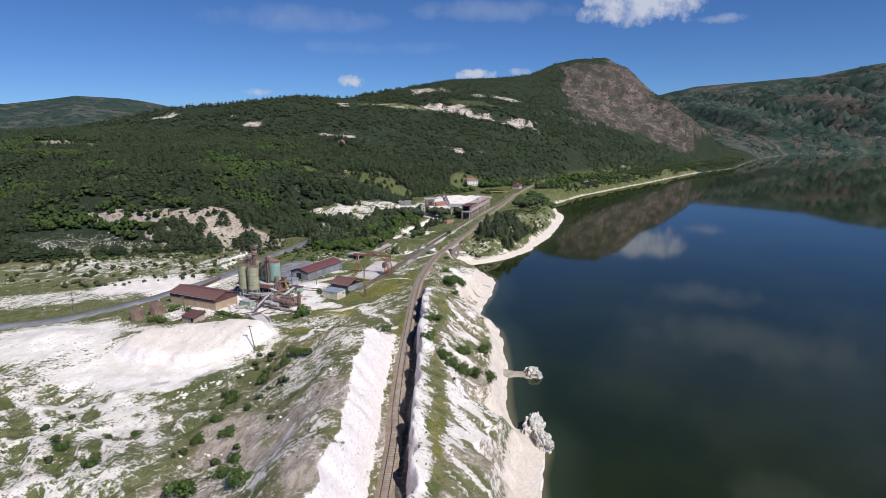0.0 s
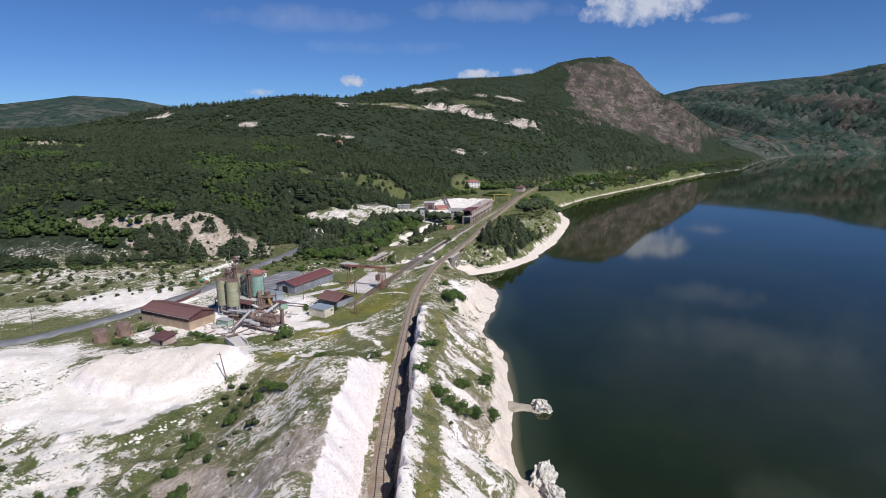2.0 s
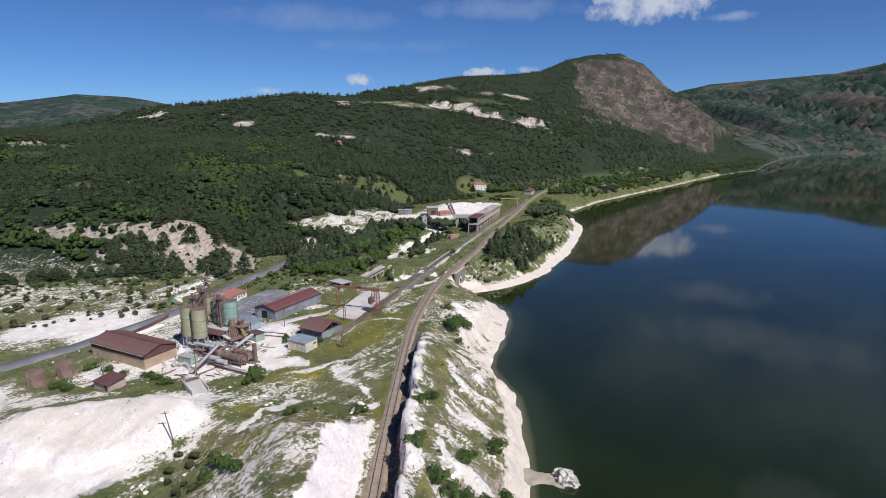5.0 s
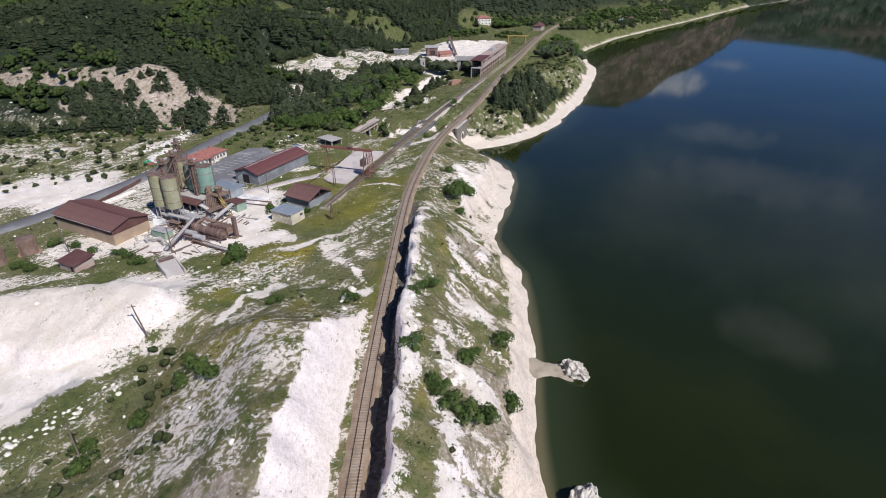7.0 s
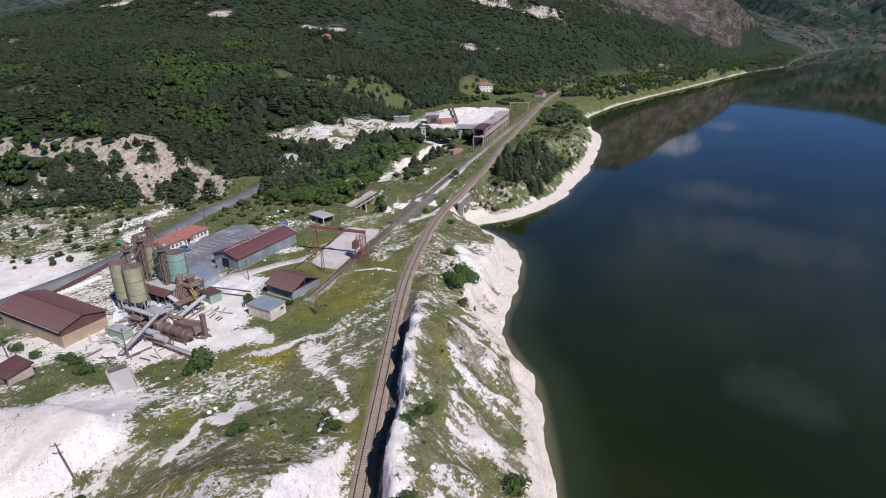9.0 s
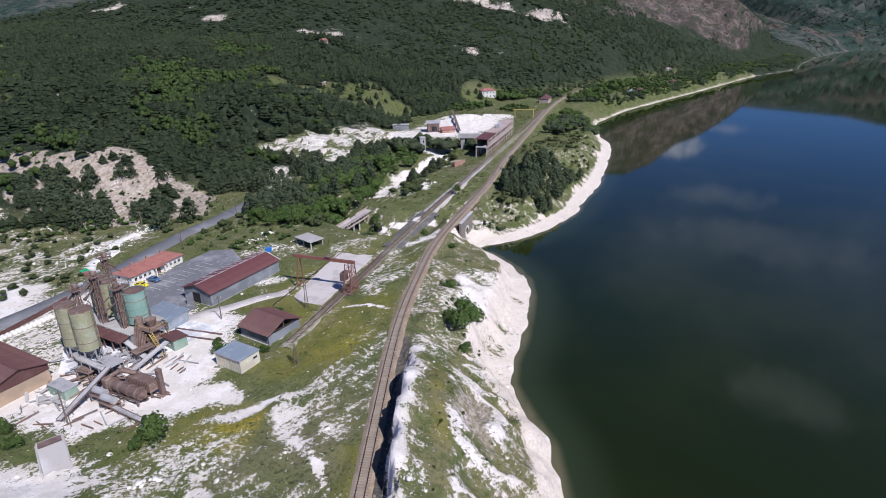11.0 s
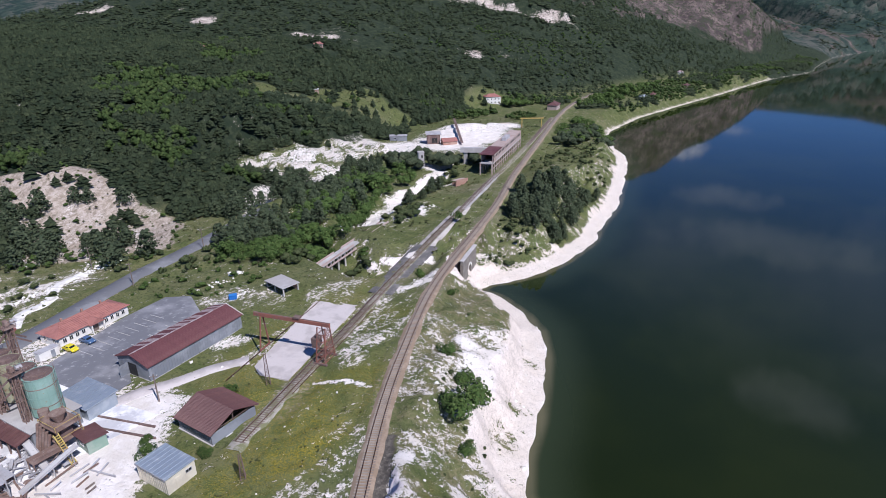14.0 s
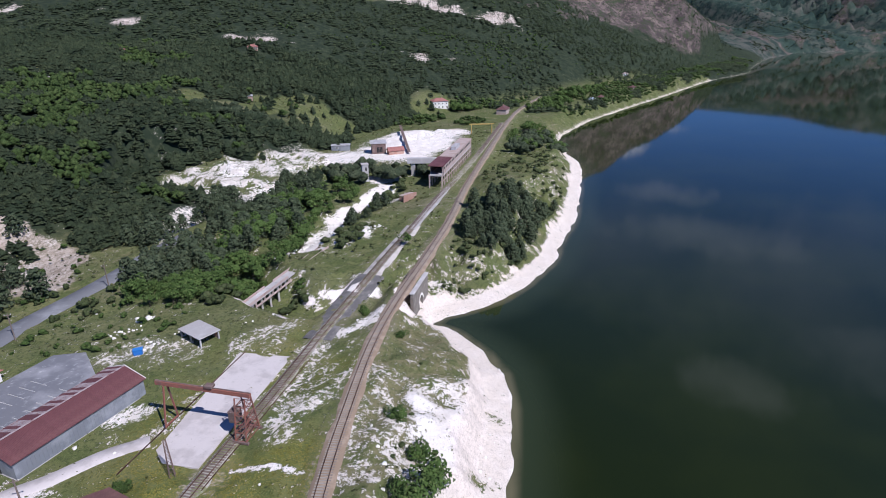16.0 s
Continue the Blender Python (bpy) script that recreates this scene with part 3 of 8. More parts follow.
# bare patches on the hills: centre, half sizes, strength
SCAR = [(-389, 648, 10, 20, 0.85), (-255, 608, 18, 24, 0.85), (-138, 603, 14, 24, 0.9), (-152, 588, 18, 9, 0.9), (-112, 590, 9, 9, 0.7), (-234, 408, 15, 9, 0.6), (-50, 876, 18, 16, 0.95),
        (-12, 866, 25, 15, 0.95), (35, 855, 29, 15, 1.0), (80, 847, 26, 13, 0.95), (120, 843, 20, 8, 0.85), (-177, 782, 10, 22, 0.9), (-63, 968, 28, 22, 0.75), (-20, 980, 16, 14, 0.6), (83, 958, 30, 20, 0.8),
        (30, 952, 16, 12, 0.65), (-8, 656, 15, 12, 0.8), (40, 686, 18, 8, 0.55), (-300, 638, 6, 9, 0.6), (-232, 316, 8, 5, 0.6), (-215, 308, 9, 4, 0.6)]
# grassy and tan openings in the woods
UPLAND = [(-108, 832, 78, 26, 20, 1.0), (-408, 462, 40, 26, -12, 1.0), (-253, 306, 28, 16, 20, 0.8), (-226, 318, 16, 6, 0, 0.7), (30, 905, 60, 18, -10, 0.7), (-234, 414, 18, 6, 0, 0.7)]



def bare_mask(x, y):
    m = np.zeros(x.shape)
    x, y = x + 5 * fbm(x, y, 14, 4, 131), y + 5 * fbm(x, y, 14, 4, 133)
    for cx, cy, a, b, rot, s in (*BARE_YARD, *BARE_FIELD, *BARE_WORKS, *BARE_PATHS):
        m = np.maximum(m, s * ell(x, y, cx, cy, a, b, rot))
    edge = x - np.interp(y, [0, 15, 25, 34, 42, 48], [-86, -80, -77, -71, -62, -52])
    m = m * (1 - 0.9 * sstep(-2.5, 1.0, edge) * (1 - sstep(-46, -40, x)) * sstep(2, 10, y) * (1 - sstep(44, 49, y)))
    x, y = x + 16 * fbm(x, y, 34, 4, 134), y + 16 * fbm(x, y, 34, 4, 135)
    for cx, cy, a, b, s in SCAR:
        m = np.maximum(m, s * ell(x, y, cx, cy, a, b))
    return m


def upland(x, y):
    u, v = x + 12 * fbm(x, y, 30, 4, 136), y + 12 * fbm(x, y, 30, 4, 137)
    m = np.zeros(x.shape)
    for cx, cy, a, b, rot, s in UPLAND:
        m = np.maximum(m, s * ell(u, v, cx, cy, a, b, rot))
    return np.clip(m, 0, 1)


def peak_rock(x, y):
    """Bare rock of the peak's steep face, with a ragged foot."""
    u, v = x + 30 * fbm(x, y, 60, 4, 138), y + 30 * fbm(x, y, 60, 4, 139)
    return np.clip(1.3 * np.exp(-((u - 338) / 88) ** 4 - ((v - 1150) / 98) ** 4) + 0.75 * np.exp(-((u - 430) / 75) ** 2 - ((v - 1085) / 40) ** 2), 0, 1.3)


def clearing(x, y):
    """Meadow above the quarry, ragged against the wood."""
    u, v = x + 26 * fbm(x, y, 34, 4, 66), y + 26 * fbm(x, y, 34, 4, 67)
    return np.clip(np.maximum(ell(u, v, -128, 428, 46, 22), ell(u, v, -70, 446, 26, 40)), 0, 1)


def bare_slope(x, y):
    """Bare tan hillside with a ragged edge and spurs."""
    u, v = x + 20 * fbm(x, y, 26, 4, 61), y + 14 * fbm(x, y, 26, 4, 62)
    return np.maximum(ell(u, v, -152, 222, 42, 22, -8), 0.9 * ell(u, v, -205, 236, 26, 9, 10))


def paint_masks(me, x, y):
    st = steepness()
    d = lake_side(x, y)
    rd, rs = along(x, y, RAIL_AXIS)
    df, sf = along(x, y, FOOT)
    hill = (sf < 0) * np.clip(df / 40, 0, 1)
    near = (1 - hill) * (y < 700)
    chalk = sstep(0.6, 1.05, st) * near * np.where((y > 206) & (d > 8), 0.3, 1.0) * (1 - sstep(400, 450, y))
    chalk = np.maximum(chalk, (0.95 - 0.3 * sstep(400, 480, y)) * (1 - sstep(0, 1.5, d - beach_width(y))) * (d > -3) * (y < 1230))
    chalk = np.maximum(chalk, 0.42 * (d > -3) * (d < 7) * (y > 1230) * (x < 1500))
    chalk = np.maximum(chalk, bare_mask(x, y))
    east = (rs > 0) & (y < 215) & (d > 0)
    patch = sstep(-0.45, 0.45, fbm(x, y, 11, 4, 91) + 0.25 * fbm(x, y, 4, 2, 92))
    ribs_ = 1 - gullies(x, y)
    slope_e = east * sstep(-4.5, -2.5, x + 0.8 * fbm(x, y, 8, 3, 148)) * (y < 106)
    chalk = np.maximum(chalk, east * np.where(y < 112, 0.2 + 0.2 * patch, 0.06 + 0.26 * patch + 0.24 * sstep(-6, 5, x)))
    chalk = np.where(slope_e > 0, np.maximum(chalk * 0.4, 0.14 + 0.72 * sstep(0.5, 0.74, ribs_) * (0.55 + 0.45 * patch)), chalk)
    way = np.interp(y, [0, 16, 32, 55, 75, 95], [-4.2, -6.0, -8.2, -5.6, -5.0, -6.5]) + 0.5 * fbm(x, y, 10, 2, 94)
    path = np.exp(-((x - way) / 1.7) ** 2) * (rs > 0) * (1 - sstep(92, 104, y))
    chalk = chalk * (1 - 0.95 * path)
    crest = (rs > 0) * (1 - sstep(2.2, 5.2, rd - 4.2 + 1.6 * fbm(x, y, 9, 3, 89))) * sstep(11.5, 12.8, GZ) * (y < 110)
    chalk = np.maximum(chalk, crest * (0.95 - 0.3 * sstep(0.1, 0.5, fbm(x, y, 7, 3, 88))))
    for px, py in ((9.1, 46.5), (1.8, 35.7), (9.8, 29.5), (0.5, 21), (5.4, 21.8), (8.5, 21), (3.5, 47), (4, 60)):
        chalk = chalk * (1 - 0.75 * np.exp(-((x - px) ** 2 + (y - py) ** 2) / 6.0))
    chalk = chalk * (1 - 0.75 * east * ell(x + 3 * fbm(x, y, 8, 3, 153), y + 3 * fbm(x, y, 8, 3, 154), 2, 166, 9, 12) * (d > beach_width(y) + 3))
    dirt_e = slope_e * (0.22 + 0.3 * patch)
    bluff = (y < 112) * (d > 0) * (1 - sstep(3.5, 6.5, d - beach_width(y) * 0.5 + 1.2 * fbm(x, y, 8, 3, 99)))
    chalk = np.maximum(chalk, bluff)
    sw = (1 - sstep(12, 26, y + 0.25 * (x + 90))) * (1 - sstep(-74, -60, x))
    chalk = np.maximum(chalk, sw * (0.2 + 0.34 * sstep(-0.2, 0.4, fbm(x, y, 12, 4, 93))))
    ridge = (rs < 0) * sstep(-68, -52, x + 6 * fbm(x, y, 14, 3, 68)) * (1 - sstep(44, 60, y))
    dirt = ridge * 0.95 * sstep(-0.55, 0.1, fbm(x, y, 25, 4, 95)) * (0.68 + 0.32 * sstep(-0.15, 0.25, fbm(x + 0.4 * y, 0.4 * y, 7, 3, 152))) * (1 - 0.92 * sstep(-4, 14, y))
    dirt = np.maximum(dirt, dirt_e)
    chalk = np.maximum(chalk, ridge * (0.22 + 0.28 * sstep(-0.4, 0.4, fbm(x, y, 14, 3, 90))) * (0.55 + 0.45 * sstep(-58, -44, x)) * (1 - 0.4 * dirt))
    dirt = np.maximum(dirt, np.clip(1.6 * bare_slope(x, y), 0, 1) * (0.55 + 0.4 * sstep(-0.3, 0.4, fbm(x, y, 12, 4, 63))))
    chalk = np.maximum(chalk, bare_slope(x, y) * 0.42 * sstep(-0.2, 0.5, fbm(x, y, 9, 3, 64)))
    field = (rs < 0) * sstep(-68, -56, x) * sstep(42, 58, y) * (y < 175)
    chalk = np.maximum(chalk, field * 0.38 * sstep(0.1, 0.6, fbm(0.86 * x - 0.3 * y, 0.4 * (0.3 * x + 0.86 * y), 9, 4, 98)))
    sd = along(x, y, SIDING_AXIS)[0]
    dirt = np.maximum(dirt, 0.4 * (1 - sstep(2.5, 7, np.minimum(rd, sd) + 2.5 * fbm(x, y, 9, 3, 149))) * sstep(96, 120, y) * (y < 660))
    rock = np.clip(peak_rock(x, y) * (1 - sstep(214, 226, GZ + 8 * fbm(x, y, 30, 3, 70))) + 0.5 * (st > 0.65) * hill * (y > 900), 0, 1)
    chalk = np.maximum(chalk, 0.85 * sstep(0.22, 0.5, st) * ell(x, y, -90, 320, 38, 28))
    chalk = np.maximum(chalk, 0.95 * (1 - sstep(2.5, 5.5, scarp_line(x, y) + 2.2 * fbm(x, y, 8, 3, 145))))
    rock = rock * np.where(x < 620, sstep(30, 85, GZ + 30 * fbm(x, y, 70, 4, 69)), 1.0)
    far_side = (x > 560) * (y > 1350)
    rock = np.maximum(rock, far_side * np.clip(0.62 * sstep(0.05, 0.5, fbm(x + 0.5 * y, 0.12 * y, 55, 4, 57) + 0.1) * (1 - sstep(70, 150, GZ + 50 * fbm(x, y, 150, 3, 58))) + 0.45 * sstep(0.25, 0.55, fbm(x, y, 110, 4, 60)), 0, 1))
    hazy_moor = np.clip(far_side + (y > 1330) + (x < -900) * (y > 700), 0, 1)
    tan = upland(x, y)
    dirt = np.maximum(dirt, 0.62 * tan * sstep(-0.4, 0.3, fbm(x, y, 20, 4, 59)))
    flowers = near * (rs < 0) * sstep(-0.3, 0.4, fbm(x, y, 16, 3, 97)) * np.clip(0.42 * ell(x, y, -32, 100, 30, 80) + 1.3 * ell(x, y, -51, 63, 6, 9, 0) + 0.8 * ell(x, y, -40, 80, 9, 6, 30) + 0.22 * ell(x, y, -30, 96, 8, 22, -15) + 0.45 * ell(x, y, -34, 34, 20, 20), 0, 1)
    flowers = np.maximum(flowers, 0.5 * path * sstep(-0.2, 0.4, fbm(x, y, 7, 3, 96)))
    zone, rib = crag(x, y)
    chalk = np.where(zone > 0.05, chalk * (1 - 0.8 * zone * (1 - sstep(-0.5, 0.1, rib))), chalk)
    chalk = np.maximum(chalk, zone * (0.12 + 0.62 * sstep(-0.1, 0.5, rib)) * (0.6 + 0.4 * sstep(-0.5, 0.2, fbm(x, y, 22, 3, 147))))
    # strip east of the track where the cutting's shade is painted in
    bed = (1 - sstep(3.6, 4.6, rd + 0.5 * fbm(x, y, 4, 3, 65))) * (y < 112) * (rs > 0)
    chalk = chalk * (1 - bed)
    meadow = np.clip(clearing(x, y) + tan + 1.3 * ell(x, y, -88, 324, 42, 34) + ell(x, y, 20, 548, 32, 32), 0, 1) * 0.75
    dry = np.clip(ridge * 0.9 + east * (y < 205) * 0.75 + 0.3 * (x < -100) * near, 0, 1)
    col = np.stack([np.clip(chalk, 0, 1), np.clip(rock, 0, 1), np.clip(dirt, 0, 1), np.clip(flowers, 0, 1)], -1)
    at = me.color_attributes.new("cover", "FLOAT_COLOR", "POINT")
    at.data.foreach_set("color", col.astype(np.float32).ravel())
    cream = np.clip(bluff + (1 - sstep(6, 13, d)) * (d > 0) * 0.75 + (y > 450) * 1.0 + 0.5 * ell(x, y, -86, 47, 22, 10) + 0.6 * (st > 0.8) * (y > 112) * (rs > 0), 0, 1)
    at = me.attributes.new("cream", "FLOAT", "POINT")
    at.data.foreach_set("value", cream.astype(np.float32).ravel())
    at = me.attributes.new("bank", "FLOAT", "POINT")
    at.data.foreach_set("value", (rs > 0).astype(np.float32).ravel())
    at = me.attributes.new("steep", "FLOAT", "POINT")
    at.data.foreach_set("value", np.clip(st, 0, 3).astype(np.float32).ravel())
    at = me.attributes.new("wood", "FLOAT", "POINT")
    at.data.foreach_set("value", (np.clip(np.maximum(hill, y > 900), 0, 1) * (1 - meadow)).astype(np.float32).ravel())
    damp = np.zeros(x.shape)
    for cx, cy, a, b, rot in ((-75, 30, 6, 1.6, 42), (-85, 24, 2.6, 1.0, 20), (-92, 18, 3.0, 0.9, 10), (-104, 17, 2.4, 0.8, 0)):
        damp = np.maximum(damp, sstep(0.3, 0.55, ell(x + fbm(x, y, 3, 2, 143), y + fbm(x, y, 3, 2, 144), cx, cy, a, b, rot)))
    for nm, val in (("bed", bed), ("dry", dry), ("hazy_moor", hazy_moor), ("damp", damp)):
        at = me.attributes.new(nm, "FLOAT", "POINT")
        at.data.foreach_set("value", val.astype(np.float32).ravel())


paint_masks(ground_me, GX, GY)


def ground_material():
    m, nt, b = nodes_of("ground_cover")

    def attr(name):
        n = nt.nodes.new("ShaderNodeAttribute")
        n.attribute_name = name
        return n

    at = attr("cover")
    sep = nt.nodes.new("ShaderNodeSeparateColor")
    link(nt, at.outputs["Color"], sep.inputs[0])
    wood, cream, steep = attr("wood").outputs["Fac"], attr("cream").outputs["Fac"], attr("steep").outputs["Fac"]
    n_big = noise_node(nt, 0.035, 5, 0.6)
    n_mid = noise_node(nt, 0.22, 6, 0.68)
    n_fin = noise_node(nt, 1.1, 6, 0.72)
    n_grn = noise_node(nt, 4.2, 4, 0.7)
    n_str = noise_node(nt, 0.8, 5, 0.7, stretch=(1.0, 0.28, 1.0))

    def strata(turn):
        tc = nt.nodes.new("ShaderNodeTexCoord")
        mp = nt.nodes.new("ShaderNodeMapping")
        mp.vector_type = "TEXTURE"
        mp.inputs["Rotation"].default_value = (0, 0, radians(turn))
        mp.inputs["Scale"].default_value = (4.0, 1.0, 1.0)
        link(nt, tc.outputs["Object"], mp.inputs[0])
        n = nt.nodes.new("ShaderNodeTexNoise")
        n.inputs["Scale"].default_value, n.inputs["Detail"].default_value, n.inputs["Roughness"].default_value = 0.42, 5, 0.65
        link(nt, mp.outputs[0], n.inputs["Vector"])
        return n.outputs["Fac"]

    n_dia = fmath(nt, "ADD", fmath(nt, "MULTIPLY", strata(52), fmath(nt, "SUBTRACT", 1.0, attr("bank").outputs["Fac"])), fmath(nt, "MULTIPLY", strata(-40), attr("bank").outputs["Fac"]))

    def crack(n, w):
        """Thin dark lines where a noise passes its middle."""
        return ramp(nt, fmath(nt, "ABSOLUTE", fmath(nt, "SUBTRACT", n, 0.5), 0), 0.0, w)

    grass = mixc(nt, ramp(nt, n_mid, 0.42, 0.58), (0.094, 0.116, 0.036), (0.145, 0.152, 0.056))
    grass = mixc(nt, ramp(nt, n_big, 0.48, 0.72), grass, (0.17, 0.158, 0.085))
    grass = mixc(nt, ramp(nt, n_fin, 0.46, 0.62), grass, (0.055, 0.072, 0.024))
    grass = mixc(nt, ramp(nt, n_grn, 0.52, 0.66), grass, (0.175, 0.175, 0.085))
    straw = mixc(nt, ramp(nt, n_fin, 0.42, 0.6), (0.21, 0.185, 0.1), (0.12, 0.112, 0.045))
    grass = mixc(nt, fmath(nt, "MULTIPLY", attr("dry").outputs["Fac"], ramp(nt, n_mid, 0.36, 0.56)), grass, straw)
    fl = fmath(nt, "MULTIPLY", at.outputs["Alpha"], ramp(nt, fmath(nt, "ADD", fmath(nt, "MULTIPLY", n_grn, 0.65), fmath(nt, "MULTIPLY", n_fin, 0.35)), 0.47, 0.55))
    grass = mixc(nt, fl, grass, (0.38, 0.29, 0.02))
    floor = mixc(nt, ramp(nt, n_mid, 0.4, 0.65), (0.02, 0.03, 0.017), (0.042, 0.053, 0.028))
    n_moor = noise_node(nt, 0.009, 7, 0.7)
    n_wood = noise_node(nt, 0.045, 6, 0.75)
    # far hills: the blue of distant haze is mixed into the scrub colours
    hazy_heath = mixc(nt, ramp(nt, n_moor, 0.44, 0.6), (0.034, 0.056, 0.042), (0.09, 0.092, 0.074))
    hazy_heath = mixc(nt, ramp(nt, n_wood, 0.46, 0.58), hazy_heath, (0.02, 0.037, 0.03))
    floor = mixc(nt, attr("hazy_moor").outputs["Fac"], floor, hazy_heath)
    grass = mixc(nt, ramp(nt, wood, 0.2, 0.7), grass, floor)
    earth = mixc(nt, ramp(nt, n_str, 0.42, 0.6), (0.48, 0.4, 0.335), (0.29, 0.235, 0.18))
    earth = mixc(nt, ramp(nt, n_grn, 0.5, 0.68), earth, (0.17, 0.155, 0.1))
    # dark tones that put the wall's shade into the cutting floor's colour
    cutting_shade = mixc(nt, ramp(nt, n_fin, 0.42, 0.6), (0.085, 0.075, 0.065), (0.16, 0.14, 0.115))
    grass = mixc(nt, ramp(nt, attr("bed").outputs["Fac"], 0.3, 0.7), grass, cutting_shade)
    e_f = ramp(nt, fmath(nt, "ADD", sep.outputs[2], fmath(nt, "MULTIPLY", n_fin, 0.8)), 0.75, 1.0)
    grass = mixc(nt, e_f, grass, earth)
    rock = mixc(nt, ramp(nt, n_big, 0.4, 0.6), (0.062, 0.047, 0.046), (0.11, 0.085, 0.078))
    rock = mixc(nt, ramp(nt, n_wood, 0.5, 0.62), rock, (0.18, 0.14, 0.12))
    rock = mixc(nt, ramp(nt, n_mid, 0.5, 0.62), rock, (0.04, 0.05, 0.025))
    rock = mixc(nt, fmath(nt, "MULTIPLY", ramp(nt, n_wood, 0.49, 0.38), 0.8), rock, (0.042, 0.058, 0.028))
    r_f = ramp(nt, fmath(nt, "ADD", sep.outputs[1], fmath(nt, "MULTIPLY", fmath(nt, "ADD", n_mid, n_big), 0.5)), 0.75, 1.0)
    grass = mixc(nt, r_f, grass, rock)
    # chalk: pale, cracked, with darker specks that strengthen on steep ground, cream towards the water
    white = mixc(nt, ramp(nt, n_mid, 0.38, 0.62), (0.88, 0.815, 0.76), (0.74, 0.67, 0.595))
    white = mixc(nt, ramp(nt, steep, 0.5, 1.0), white, (0.89, 0.8, 0.772))
    white = mixc(nt, fmath(nt, "MULTIPLY", cream, 0.8), white, (0.72, 0.615, 0.51))
    rough = fmath(nt, "MINIMUM", fmath(nt, "ADD", fmath(nt, "MULTIPLY", steep, 0.22), 0.22), 0.48)
    specks = ramp(nt, fmath(nt, "ADD", fmath(nt, "MULTIPLY", n_fin, 0.6), fmath(nt, "MULTIPLY", n_grn, 0.4)), 0.53, 0.62)
    white = mixc(nt, fmath(nt, "MULTIPLY", specks, rough), white, (0.3, 0.26, 0.21))
    pebble = fmath(nt, "MULTIPLY", fmath(nt, "MULTIPLY", cream, 0.65), ramp(nt, fmath(nt, "ADD", fmath(nt, "MULTIPLY", n_grn, 0.6), fmath(nt, "MULTIPLY", n_fin, 0.4)), 0.47, 0.6))
    white = mixc(nt, pebble, white, (0.47, 0.4, 0.34))
    lines = fmath(nt, "SUBTRACT", 1.0, fmath(nt, "MULTIPLY", crack(n_str, 0.035), crack(n_mid, 0.02)))
    white = mixc(nt, fmath(nt, "MULTIPLY", lines, fmath(nt, "MULTIPLY", rough, 0.55)), white, (0.36, 0.31, 0.26))
    cliff = mixc(nt, ramp(nt, n_mid, 0.42, 0.6), (0.56, 0.47, 0.41), (0.3, 0.24, 0.2))
    white = mixc(nt, fmath(nt, "MULTIPLY", wood, ramp(nt, n_wood, 0.62, 0.42)), white, cliff)
    white = mixc(nt, attr("damp").outputs["Fac"], white, (0.5, 0.47, 0.45))
    lump = fmath(nt, "ADD", fmath(nt, "MULTIPLY", n_fin, 0.5), fmath(nt, "ADD", fmath(nt, "ADD", fmath(nt, "MULTIPLY", n_mid, 0.24), fmath(nt, "MULTIPLY", n_dia, 0.27)), fmath(nt, "MULTIPLY", n_grn, 0.29)))
    keep = fmath(nt, "SUBTRACT", fmath(nt, "MULTIPLY", sep.outputs[0], 1.3), fmath(nt, "MULTIPLY", wood, 0.3))
    c_f = ramp(nt, fmath(nt, "ADD", keep, fmath(nt, "MULTIPLY", lump, 6.2)), 4.53, 4.77)
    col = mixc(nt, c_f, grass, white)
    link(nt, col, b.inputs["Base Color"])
    b.inputs["Roughness"].default_value = 0.95
    b.inputs["Specular IOR Level"].default_value = 0.15
    hgt = fmath(nt, "ADD", fmath(nt, "ADD", n_fin, fmath(nt, "MULTIPLY", n_grn, 0.35)), fmath(nt, "MULTIPLY", c_f, 0.15))
    bump(nt, b, hgt, 0.65, 0.4)
    return m


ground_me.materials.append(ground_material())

# ---- lake ----
wr = [3.0]
while wr[-1] < 4700:
    wr.append(wr[-1] + (12 if wr[-1] < 90 else 2.0 if wr[-1] < 420 else wr[-1] * 0.02))
wa = sorted(set([round(float(a), 2) for a in [-6 + 0 * k for k in range(1)] + list(np.arange(-6, 60, 0.6)) + [60 + 8 * k for k in range(16)]]))
WR, WA = np.meshgrid(np.array(wr), np.radians(np.array(wa)), indexing="ij")
WX, WY = HUB[0] + WR * np.sin(WA), HUB[1] + WR * np.cos(WA)
water_me = make_mesh("water", np.stack([WX, WY, np.zeros_like(WX)], -1), grid_quads(*WX.shape))
shade_smooth(water_me)
at_ = water_me.attributes.new("offshore", "FLOAT", "POINT")
at_.data.foreach_set("value", np.clip(-lake_side(WX, WY), 0, 60).astype(np.float32).ravel())
water = tagged(new("water", water_me), "calm dark green reservoir water mirroring the hills", "lake", kind="structure")


def water_material():
    m, nt, b = nodes_of("lake_water")
    off = nt.nodes.new("ShaderNodeAttribute")
    off.attribute_name = "offshore"
    big = noise_node(nt, 0.02, 3)
    shallow = mixc(nt, ramp(nt, off.outputs["Fac"], 0.0, 2.6), (0.12, 0.11, 0.06), (0.026, 0.036, 0.014))
    deep = mixc(nt, ramp(nt, big, 0.4, 0.65), (0.0105, 0.016, 0.001), (0.015, 0.021, 0.0016))
    col = mixc(nt, ramp(nt, off.outputs["Fac"], 1.5, 14.0), shallow, deep)
    link(nt, col, b.inputs["Base Color"])
    b.inputs["Roughness"].default_value = 0.04
    b.inputs["IOR"].default_value = 1.45
    rip = noise_node(nt, 0.9, 3, 0.5)
    bump(nt, b, rip, 0.03, 0.04)
    return m


water_me.materials.append(water_material())


